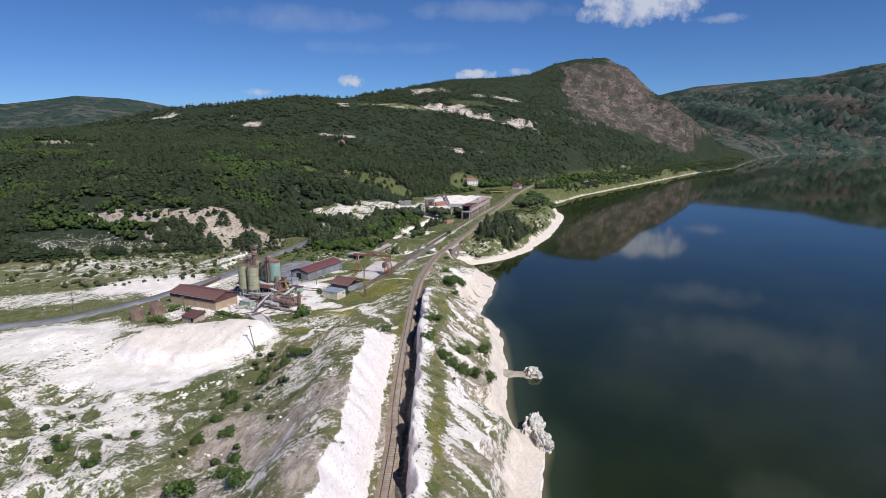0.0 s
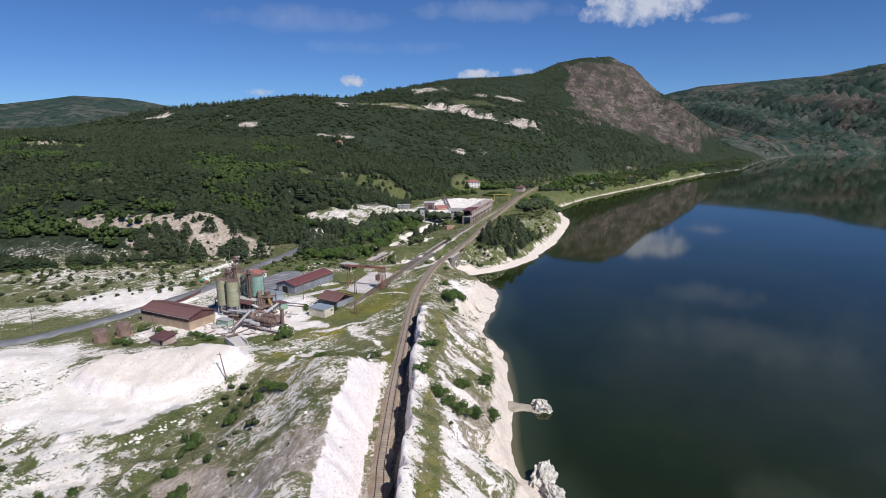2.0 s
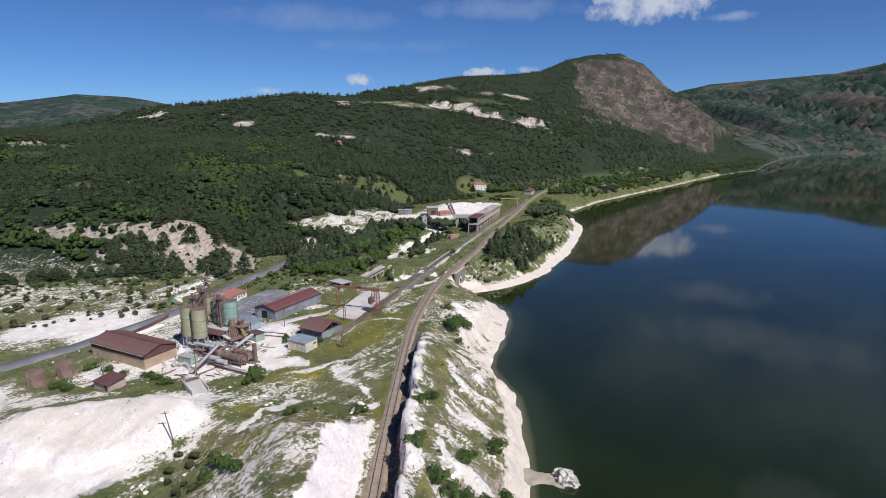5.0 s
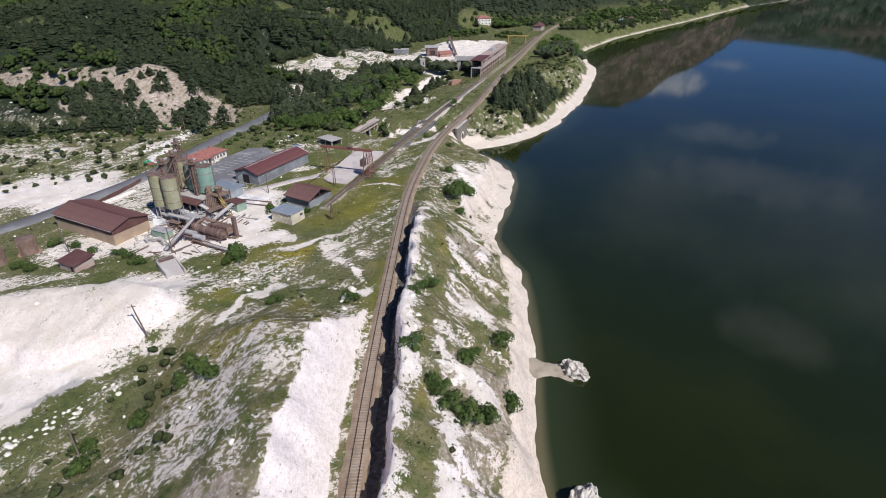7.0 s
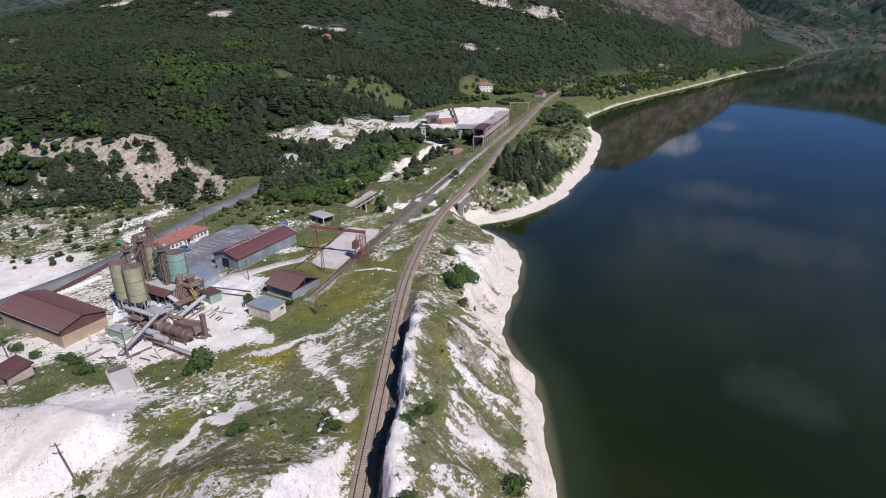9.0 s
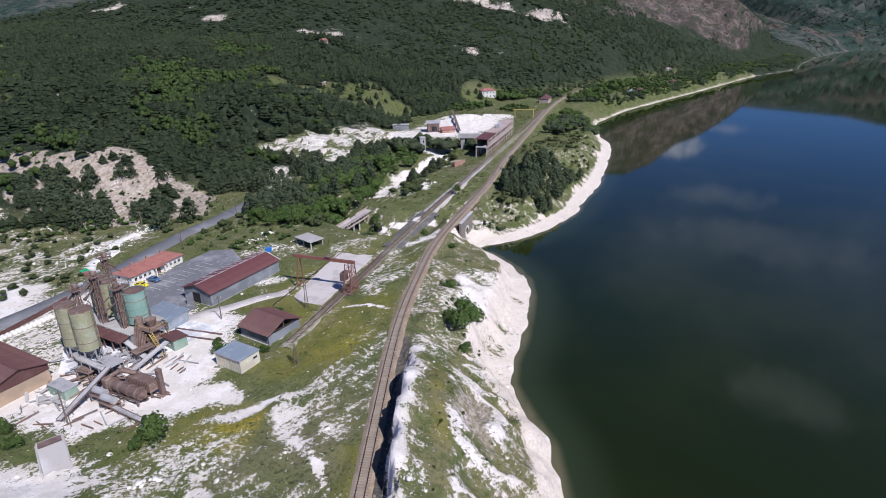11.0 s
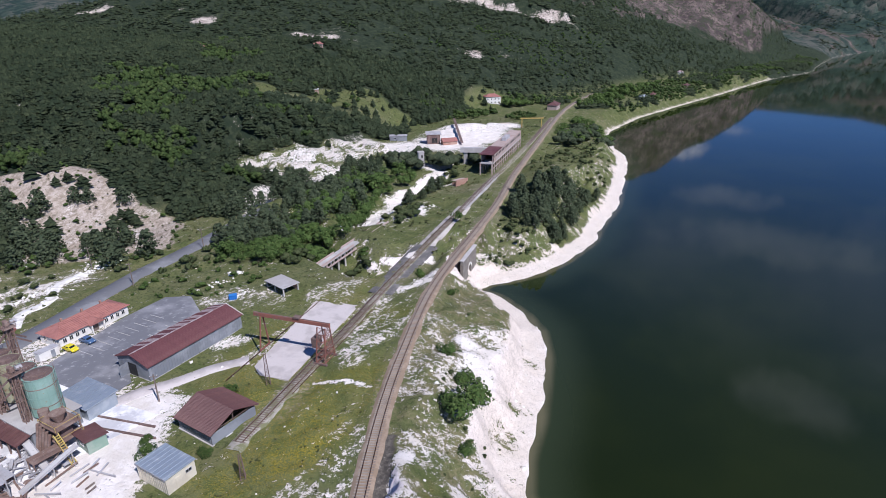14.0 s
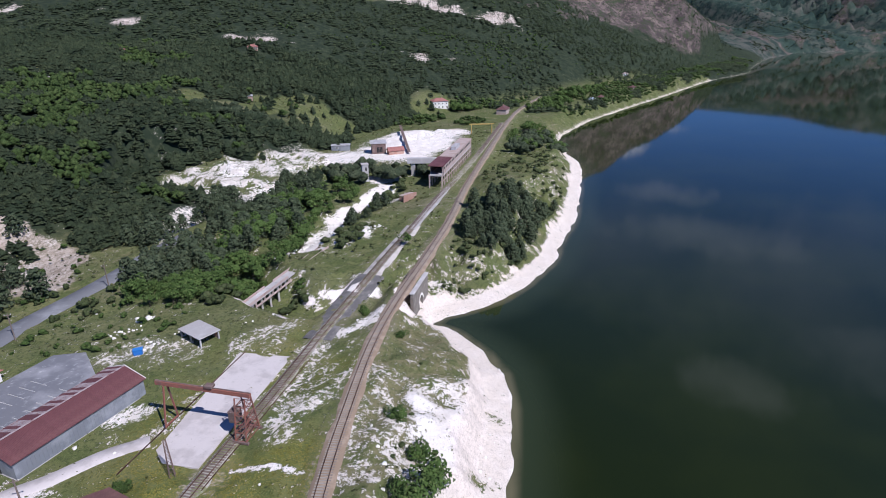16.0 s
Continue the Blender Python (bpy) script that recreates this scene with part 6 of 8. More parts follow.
def filter_box():
    t = thing("filter_unit", "rusted ribbed dust filter unit on legs", "filter", -67.2, 91.0, 10.0, -22.0)
    part("body", box(B(), (0, 0, 2.4), (7.0, 2.4, 1.9), bev=0.05), M["rustdark"], t)
    for k in range(15):
        part("rib", box(B(), (-3.4 + k * 0.49, 0, 2.4), (0.12, 2.6, 2.0)), M["rust"], t)
    part("top_rail", box(box(B(), (0, -1.15, 3.6), (7.2, 0.08, 0.08)), (0, 1.15, 3.6), (7.2, 0.08, 0.08)), M["rust"], t)
    for x in (-3.2, 0, 3.2):
        for y in (-1, 1):
            part("leg", box(B(), (x, y, 0.7), (0.2, 0.2, 1.7)), M["rustdark"], t)
    st = thing("exhaust_stack", "short rusty square exhaust stack", "chimney", -62.9, 90.2, 10.0, -22)
    part("shaft", box(B(), (0, 0, 2.9), (0.95, 0.95, 6.0), bev=0.04), M["rustdark"], st)
    part("cap", box(B(), (0, 0, 5.95), (1.1, 1.1, 0.15)), M["rust"], st)
    part("foot", box(B(), (0, 0, 0.1), (1.8, 1.8, 0.35)), M["rust"], st)


def mixer():
    t = thing("mixing_tower", "tangled rusty mixing tower with pipes and stairs", "mixing tower", -74.4, 109.0, 10.0, -25)
    for x in (-2.4, 2.4):
        for y in (-2, 2):
            part("post", bar(B(), (x, y, -0.2), (x, y, 6.4), 0.25), M["rust"], t)
    for z in (2.6, 5.2):
        part("deck", box(B(), (0, 0, z), (5.4, 4.6, 0.14)), M["rust"], t)
        bm = B()
        c4 = [(-2.6, -2.2), (2.6, -2.2), (2.6, 2.2), (-2.6, 2.2)]
        for a, b2 in zip(c4, c4[1:] + c4[:1]):
            bar(bm, (*a, z + 1.0), (*b2, z + 1.0), 0.06)
            bar(bm, (*a, z), (*a, z + 1.0), 0.06)
        part("guard_rail", bm, M["yellowpaint"], t, "faded yellow guard rail")
    part("mixer_body", tube(B(), (-0.9, 0, 3.4), (1.4, 0, 3.4), 1.1, seg=20), M["rustdark"], t)
    part("weigh_hopper", tube(B(), (0, 0, 5.3), (0, 0, 7.2), 0.6, 1.4, seg=16), M["rust"], t)
    for k in range(5):
        x = -2.0 + k * 0.8
        part("pipe", tube(B(), (x, -2.6, 5.8 - 0.3 * k), (x - 0.6, -3.6, 0.4), 0.28, seg=10), M["rust"], t)
    part("cyclone", tube(tube(B(), (-3.4, -0.6, 4.6), (-3.4, -0.6, 7.0), 0.9, seg=16), (-3.4, -0.6, 2.4), (-3.4, -0.6, 4.6), 0.2, 0.9, seg=16), M["rust"], t)
    st = B()
    for s in (-0.4, 0.4):
        bar(st, (3.2, -2.4 + s, 0), (6.6, -2.4 + s, -0.0 + 0.1), 0.1)
        bar(st, (2.8, -2.4 + s, 5.2), (6.4, -2.4 + s, 0.1), 0.12, 0.2)
    for k in range(14):
        f = k / 14
        box(st, (6.4 - 3.6 * f, -2.4, 0.2 + 5.0 * f), (0.26, 0.8, 0.05))
    part("stairs", st, M["yellowpaint"], t, "faded yellow steel stairs")
    g = thing("control_cabin", "small green-walled cabin with a mauve-brown roof", "cabin", -69.6, 109.2, 10.0, -32)
    part("wall", gable_walls(B(), 4.6, 3.4, 2.5, 2.51, gable=False), M["green"], g)
    part("roof", box(B(), (0, 0, 2.7), (5.2, 4.2, 0.16), rx=-5, bev=0.03), M["brownroof"], g)
    window(g, (0.3, -1.71, 1.6), 1.4, 0.8)
    part("door", box(B(), (-1.6, -1.73, 1.0), (0.8, 0.08, 2.0)), M["greywall"], g)
    b = thing("tool_shed", "slate-blue shed with a grey ribbed roof behind the silos", "shed", -77.4, 120.3, 10.0, -25)
    part("wall", gable_walls(B(), 9.4, 6.0, 2.8, 2.81, gable=False), M["zinc"], b)
    part("roof", box(B(), (0, 0, 3.0), (10.0, 6.8, 0.14), rx=4), M["zinc"], b)
    for k in range(11):
        part("roof_sheet", box(B(), (-4.6 + k * 0.92, 0, 3.1), (0.84, 6.9, 0.05), rx=4), M["zinc"], b)
    c = thing("equipment_cabinet", "faded green equipment container beside the warehouse", "container", -83.6, 89.8, 10.0, -24)
    part("body", box(B(), (0, 0, 1.1), (5.6, 2.6, 2.2), bev=0.05), M["green"], c)
    part("lid", box(B(), (0, 0, 2.28), (5.9, 2.9, 0.14), bev=0.03), M["dustysteel"], c)
    for k in range(9):
        part("rib", box(B(), (-2.6 + k * 0.65, -1.33, 1.1), (0.08, 0.06, 2.0)), M["green"], c)
    part("skid", box(B(), (0, 0, -0.1), (5.4, 2.2, 0.25)), M["rustdark"], c)


dryer()
filter_box()
mixer()


def oil_tank(x, y, r, h):
    t = thing("oil_tank", "upright ribbed tank of rusted brown steel", "tank", x, y, 9.8, 10, group="rusty tanks")
    part("shell", tube(B(), (0, 0, 0), (0, 0, h), r, seg=28), M["rust"], t)
    for k in range(22):
        a = 2 * math.pi * k / 22
        part("rib", box(B(), (math.cos(a) * (r + 0.05), math.sin(a) * (r + 0.05), h / 2), (0.14, 0.1, h), rz=math.degrees(a)), M["rust"], t)
    part("lid", tube(B(), (0, 0, h), (0, 0, h + 0.35), r, 0.3, seg=28), M["rustdark"], t)
    part("base_ring", tube(B(), (0, 0, -0.4), (0, 0, 0.12), r + 0.6, seg=28), M["brick"], t, "round brick foundation")


oil_tank(-118.6, 73.0, 2.1, 4.6)
oil_tank(-114.8, 79.6, 2.1, 4.6)

# row of white bags behind the warehouse
bm = bmesh.new()
bmesh.ops.create_icosphere(bm, subdivisions=3, radius=0.62)
for v in bm.verts:
    v.co.z = max(-0.5, v.co.z * 0.95)
    v.co.x *= 1.0 + 0.08 * math.sin(7 * v.co.y)
me_bag = bpy.data.meshes.new("big_bag")
bm.to_mesh(me_bag)
bm.free()
me_bag.materials.append(M["white"])
shade_smooth(me_bag)
for row in range(2):
    for k in range(12):
        ob = new("big_bag", me_bag)
        x, y = -114.2 + k * 0.46 + row * 0.9, 110.2 + k * 1.05 - row * 0.4
        ob.matrix_world = pose(x, y, ground_z(x, y) + 0.45, 0, 0, 40 * k)
        tagged(ob, "white bulk bag standing in a row", "bag", "row of bulk bags")


# ---- yard pieces ----
def slab(name, pts, z, thick, mat, label, category, kind="structure"):
    bm = B()
    lo = [bm.verts.new((x, y, z - thick)) for x, y in pts]
    hi = [bm.verts.new((x, y, z)) for x, y in pts]
    n = len(pts)
    bm.faces.new(hi)
    bm.faces.new(lo[::-1])
    for k in range(n):
        bm.faces.new((lo[k], lo[(k + 1) % n], hi[(k + 1) % n], hi[k]))
    bmesh.ops.recalc_face_normals(bm, faces=bm.faces)
    ob = part(name, bm, mat)
    return tagged(ob, label, category, kind=kind)


slab("parking_lot", [(-97.5, 131), (-76, 122), (-73.5, 128.5), (-79, 136.5), (-74.5, 147), (-71, 158), (-80, 170), (-87, 169), (-92, 157)], 10.16, 0.5, M["dusty"], "dusty grey asphalt car park with faded bays", "car park")
slab("storage_slab", [(-48.8, 134.8), (-46.4, 131.4), (-39.6, 129.8), (-31.0, 164.6), (-43.4, 167.2)], 10.5, 0.5, M["slabtop"], "pale concrete storage slab under the gantry", "slab")
slab("plant_yard", [(-96, 108), (-90, 97), (-80, 97), (-72, 104), (-62, 118), (-74, 122), (-80, 128), (-97, 127)], 10.1, 0.4, M["dustwhite"], "white dust-covered yard of the plant", "yard")
bm = B()
for k in range(9):
    o = Vector((-93.2 + k * 2.45 * 0.39, 140.5 + k * 2.45 * 0.92, 10.185))
    bar(bm, o, o + Vector((4.6, -1.9, 0)), 0.02, 0.2)
for k in range(8):
    o = Vector((-84.0 + k * 2.5 * 0.36, 139 + k * 2.5 * 0.93, 10.185))
    bar(bm, o, o + Vector((4.4, -1.8, 0)), 0.02, 0.2)
tagged(part("bay_markings", bm, M["white"]), "faded white parking bay lines on asphalt", "marking", kind="structure")

ribbon("white_track", smooth_line([(-73, 121), (-69.5, 125.2), (-64, 128.8), (-57.6, 134.4), (-51, 137.5)], 1.5), 1.6, lambda p: height(p[:, 0], p[:, 1], False) + 0.15, M["slabtop"], "pale gravel track to the slab", "track", drop=0.4)
ribbon("quarry_track", smooth_line([(-117, 150), (-121, 158), (-119, 166), (-124, 176), (-122, 186)], 1.5), 1.6, lambda p: height(p[:, 0], p[:, 1], False) + 0.12, M["chalk"], "pale winding gravel track by the road", "track", drop=0.4)


def crane():
    t = thing("gantry_crane", "rusted red gantry crane over the storage slab", "crane", -41.4, 140.2, 10.6, -15.6)
    t2 = 8.9
    part("girder", box(B(), (0.3, 0, t2), (19.6, 0.6, 0.85), bev=0.04), M["redrust"], t)
    part("top_rail", box(B(), (0.3, 0, t2 + 0.48), (19.6, 0.22, 0.12)), M["rustdark"], t)
    for y in (-1.7, 1.9):
        part("slim_leg", bar(B(), (-7.6, y * 0.25, t2 - 0.4), (-7.9, y, 0.0), 0.26), M["redrust"], t)
    part("leg_tie", bar(B(), (-7.9, -1.7, 0.25), (-7.9, 1.9, 0.25), 0.26), M["redrust"], t)
    corners = [(7.2, -2.3), (9.4, -2.3), (9.4, 2.3), (7.2, 2.3)]
    tops = [(7.4, -0.9), (9.4, -0.9), (9.4, 0.9), (7.4, 0.9)]
    for a, b2 in zip(corners, tops):
        part("tower_leg", bar(B(), (*a, 0.0), (*b2, t2 - 0.4), 0.2), M["redrust"], t)
    for k in range(5):
        f, g = k / 5, (k + 1) / 5
        bm = B()
        for i in range(4):
            j = (i + 1) % 4
            p0 = Vector((*corners[i], 0.3)).lerp(Vector((*tops[i], t2 - 0.4)), f)
            p1 = Vector((*corners[j], 0.3)).lerp(Vector((*tops[j], t2 - 0.4)), f)
            q1 = Vector((*corners[j], 0.3)).lerp(Vector((*tops[j], t2 - 0.4)), g)
            bar(bm, p0, p1, 0.12)
            bar(bm, p0, q1, 0.09)
        part("lattice", bm, M["redrust"], t)
    part("cab", box(B(), (6.6, -0.4, 4.6), (1.5, 2.2, 2.4), bev=0.1), M["rustdark"], t)
    part("cab_window", box(B(), (5.83, -0.4, 5.0), (0.06, 1.8, 1.0)), M["glass"], t)
    part("trolley", box(B(), (2.0, 0, t2 + 0.85), (1.6, 1.2, 0.5), bev=0.05), M["rustdark"], t)
    for y in (-2.3, 2.3):
        part("wheel_box", box(B(), (8.3, y, 0.1), (3.2, 0.5, 0.5), bev=0.05), M["rustdark"], t)


crane()
for off in (-7.9, 8.3):
    a = Vector((-41.4, 140.2, 10.72)) + Vector((math.cos(radians(-15.6)), math.sin(radians(-15.6)), 0)) * off
    d = Vector((math.sin(radians(15.6)), math.cos(radians(15.6)), 0))
    bm = bar(B(), a - d * 14, a + d * 26, 0.12, 0.16)
    tagged(part("crane_rail", bm, M["rail"]), "rusty crane rail set along the slab", "rail")


def pole(x, y, h, label, strut=None, lattice=False, lean=0.0):
    z = ground_z(x, y)
    t = thing("utility_pole", label, "pole", x, y, z, 20)
    if lattice:
        c4 = [(-0.45, -0.45), (0.45, -0.45), (0.45, 0.45), (-0.45, 0.45)]
        for p in c4:
            part("leg", bar(B(), (*p, -0.4), (p[0] * 0.4, p[1] * 0.4, h), 0.09), M["rustdark"], t)
        bm = B()
        for k in range(10):
            f, g = k / 10, (k + 1) / 10
            for i in range(4):
                j = (i + 1) % 4
                bar(bm, Vector((*c4[i], 0)).lerp(Vector((c4[i][0] * .4, c4[i][1] * .4, h)), f), Vector((*c4[j], 0)).lerp(Vector((c4[j][0] * .4, c4[j][1] * .4, h)), g), 0.05)
        part("lattice", bm, M["rustdark"], t)
        return t
    part("shaft", tube(B(), (0, 0, -0.6), (lean, 0, h), 0.17, 0.11, seg=10), M["wood"], t)
    part("cross_arm", bar(B(), (lean - 0.8, 0, h - 0.5), (lean + 0.8, 0, h - 0.5), 0.12), M["wood"], t)
    for s in (-0.65, 0.65):
        part("insulator", tube(B(), (lean + s, 0, h - 0.44), (lean + s, 0, h - 0.2), 0.06, seg=8), M["white"], t)
    if strut:
        part("strut", tube(B(), (strut, 0.3, -0.5), (lean, 0, h * 0.75), 0.13, seg=8), M["wood"], t)
    return t


pole(-64.2, 43.4, 8.2, "dark wooden utility pole leaning beside the stock pile", None, False, -1.3)
pole(-103.2, 79.0, 7.6, "dark wooden utility pole beside the warehouse", None, False, -0.8)
pole(-43.4, 128.4, 7.6, "slim rusty lattice mast beside the siding", None, True)
pole(-38.5, 101.5, 5.0, "short rusty lattice stump by the siding", None, True)
pole(-64.0, 122.2, 6.5, "dark pole at the yard's edge")
for x, y in ((-101.5, 178), (-92.5, 206), (-122, 190), (-61.5, 14.5), (-150, 84), (-76.6, 80.5)):
    pole(x, y, 7.5, "grey wooden pole on rough ground")


# ---- works beyond the gully ----
def gallery():
    t = thing("conveyor_gallery", "broken concrete conveyor gallery sloping down to the gully", "conveyor gallery", 0, 0, 0)
    a, b = Vector((-53.5, 186.4, 8.2)), Vector((-33.8, 233, 10.8))
    n = 13
    for k in range(n):
        if k in (1,):
            continue
        p, q = a.lerp(b, k / n), a.lerp(b, (k + 0.97) / n)
        sd = Vector((-(q - p).y, (q - p).x, 0)).normalized()
        up = Vector((0, 0, 1))
        part("deck_panel", bar(B(), p, q, 3.0, 0.3), M["concrete"], t)
        for s in (-1, 1):
            if k > 1 and (k * 7 + s) % 6:
                part("parapet", bar(B(), p + sd * 1.4 * s + up * 0.45, q + sd * 1.4 * s + up * 0.45, 0.2, 0.7), M["pinkwall"], t)
        if k > 2:
            # side beam with open bays below the deck
            for s in (-1, 1):
                part("side_beam", bar(B(), p + sd * 1.35 * s - up * 1.5, q + sd * 1.35 * s - up * 1.5, 0.3, 0.5), M["pinkwall"], t)
                part("bay_post", bar(B(), p + sd * 1.35 * s - up * 1.6, p + sd * 1.35 * s, 0.35, 0.35), M["pinkwall"], t)
        g = ground_z(p.x, p.y)
        if p.z - g > 0.5:
            part("support", box(B(), (p.x, p.y, (p.z + g) / 2 - 0.3), (0.5, 2.2, p.z - g + 0.4), rz=23), M["concrete"], t)


gallery()


def works():
    t = thing("concrete_tower", "short slim pale concrete tower of the works", "tower", -27.6, 319, ground_z(-27.6, 319) - 0.3, 15)
    part("shaft", box(B(), (0, 0, 4.0), (3.0, 3.2, 9.0), bev=0.05), M["concrete"], t)
    part("cap", box(B(), (0, 0, 8.6), (3.5, 3.7, 0.35), bev=0.05), M["concrete"], t)
    part("opening", box(B(), (0.3, -1.62, 6.4), (0.7, 0.1, 1.6)), M["dark"], t)
    t = thing("crusher_house", "dark square crusher house at the quarry yard", "industrial building", -25.5, 382, ground_z(-25.5, 380) - 0.3, 8)
    part("wall", box(B(), (0, 0, 3.1), (8.0, 8.0, 6.6), bev=0.06), M["rustdark"], t)
    part("roof", box(B(), (0, 0, 6.5), (9.4, 8.8, 0.3), rx=3), M["dustysteel"], t)
    part("opening", box(B(), (0.5, -4.03, 2.6), (3.4, 0.1, 3.0)), M["dark"], t)
    for k in range(10):
        part("cladding_rib", box(B(), (-3.7 + k * 0.82, -4.05, 3.1), (0.1, 0.08, 6.2)), M["rustdark"], t)
    t = thing("red_roofed_shed", "low shed with a faded red roof in the quarry yard", "shed", -15.5, 378, ground_z(-15.5, 378) - 0.2, 20)
    part("wall", gable_walls(B(), 9, 5, 2.4, 4.0), M["brick"], t)
    part("roof", gable_roof(B(), 9, 5, 2.4, 4.0), M["tile"], t)
    t = thing("yard_container", "grey-blue portable cabin in the quarry yard", "container", -49, 395, ground_z(-49, 395) - 0.1, 5)
    part("body", box(B(), (0, 0, 1.6), (11, 5, 3.3), bev=0.06), M["greywall"], t)
    part("roof", box(B(), (0, 0, 3.35), (11.6, 5.6, 0.25)), M["dustysteel"], t)
    window(t, (-2, -2.51, 1.9), 1.4, 1.0)
    t = thing("pink_ruin", "broken brick wall ends of a ruined ramp", "ruin", -5.8, 287, ground_z(-5.8, 287) - 0.3, 62)
    part("wall", box(B(), (0, 0, 1.5), (11, 0.4, 3.2), ry=6), M["brick"], t)
    part("deck", box(B(), (0.5, 1.5, 2.6), (10, 2.8, 0.3), ry=6), M["pinkwall"], t)
    part("buttress", box(B(), (-4, 1.4, 1.0), (0.6, 2.6, 2.8)), M["brick"], t)
    t = thing("yellow_gantry", "thin yellow steel gantry over the sidings", "gantry", 40.5, 440, ground_z(38, 440) - 0.1, 5)
    for x in (-7, 7):
        for y in (-1.2, 1.2):
            part("leg", bar(B(), (x, y, -1.0), (x, y * 0.4, 6.5), 0.3), M["yellowpaint"], t)
    part("beam", box(B(), (0, 0, 6.7), (17, 0.6, 0.7)), M["yellowpaint"], t)
    conveyor((-7.5, 375, 13.2), (-14.5, 440, 18.0), 1.5, "long dark conveyor lying up the white stockpile", "rustdark", 5, belt="rustdark")


works()


def meadow_hut():
    t = thing("meadow_hut", "small orange brick hut on the meadow above the quarry", "hut", -112.5, 436, ground_z(-112.5, 436) - 0.2, 12)
    part("wall", box(B(), (0, 0, 1.5), (6.0, 4.0, 3.2), bev=0.04), M["brick"], t)
    part("roof", box(B(), (0, 0, 3.2), (6.8, 4.8, 0.25), rx=5), M["dustysteel"], t)
    part("doorway", box(B(), (-1.2, -2.02, 1.0), (1.0, 0.06, 2.0)), M["dark"], t)
    part("lean_to", box(B(), (-5.0, 0, 1.0), (3.6, 3.2, 2.2), bev=0.03), M["greywall"], t)


meadow_hut()


# stone colour lowered to carry the shade on the culvert's wall
M["masonry"] = worn("weathered_shaded_masonry", (0.19, 0.165, 0.14), (0.26, 0.23, 0.195), (0.12, 0.105, 0.09), 0.95, coarse=0.6, fine=2.5, bumpy=0.9)


def culvert():
    t = thing("stone_culvert", "masonry culvert with a dark arch under the railway", "culvert", -1.9, 200.6, 4.4, 74)
    # wall with an arched opening, facing the bay
    bm = B()
    r, n = 1.7, 14
    L, Hh = 7.5, 6.9
    arc = [(r * math.cos(math.pi * k / n), 1.6 + r * math.sin(math.pi * k / n)) for k in range(n + 1)]
    outer = [(L * (1 - 2 * k / n), Hh if 0 < k < n else Hh) for k in range(n + 1)]
    fr = [bm.verts.new((x, -0.5, z)) for x, z in arc]
    fo = [bm.verts.new((x, -0.5, z)) for x, z in outer]
    for k in range(n):
        bm.faces.new((fr[k], fr[k + 1], fo[k + 1], fo[k]))
    for s, k in ((1, 0), (-1, n)):
        a = bm.verts.new((s * r, -0.5, -1))
        b2 = bm.verts.new((s * L, -0.5, -1))
        bm.faces.new((fr[k], fo[k], b2, a) if s > 0 else (fr[k], a, b2, fo[k]))
    ext = bmesh.ops.extrude_face_region(bm, geom=bm.faces[:])
    bmesh.ops.translate(bm, vec=(0, 0.9, 0), verts=[v for v in ext["geom"] if isinstance(v, bmesh.types.BMVert)])
    bmesh.ops.recalc_face_normals(bm, faces=bm.faces)
    part("head_wall", bm, M["masonry"], t)
    tun = B()
    for k in range(n):
        (x0, z0), (x1, z1) = arc[k], arc[k + 1]
        vs = [tun.verts.new(p) for p in ((x0, -0.4, z0), (x1, -0.4, z1), (x1, 8, z1), (x0, 8, z0))]
        tun.faces.new(vs)
    vs = [tun.verts.new((x, 7.9, z)) for x, z in arc] + [tun.verts.new((-r, 7.9, -1)), tun.verts.new((r, 7.9, -1))]
    tun.faces.new(vs)
    part("barrel", tun, M["dark"], t, "vault painted black for its inner shade")
    for k in range(13):
        a = math.pi * (k + 0.5) / 13
        part("arch_stone", box(B(), ((r + 0.28) * math.cos(a), -0.56, 1.6 + (r + 0.28) * math.sin(a)), (0.56, 0.16, 0.4), ry=-math.degrees(a)), M["chalk"], t)
    part("coping", box(B(), (0, -0.1, Hh + 0.15), (2 * L + 0.4, 1.3, 0.35), bev=0.04), M["concrete"], t)


culvert()


# ---- vehicles ----
def paint(name, col):
    m, nt, b = nodes_of(name)
    n = noise_node(nt, 6, 3)
    link(nt, mixc(nt, ramp(nt, n, 0.5, 0.8), col, tuple(c * 0.8 + 0.05 for c in col)), b.inputs["Base Color"])
    b.inputs["Roughness"].default_value = 0.3
    return m


M["tyre"] = worn("tyre_rubber", (0.025, 0.025, 0.026), (0.04, 0.04, 0.04), None, 0.9)


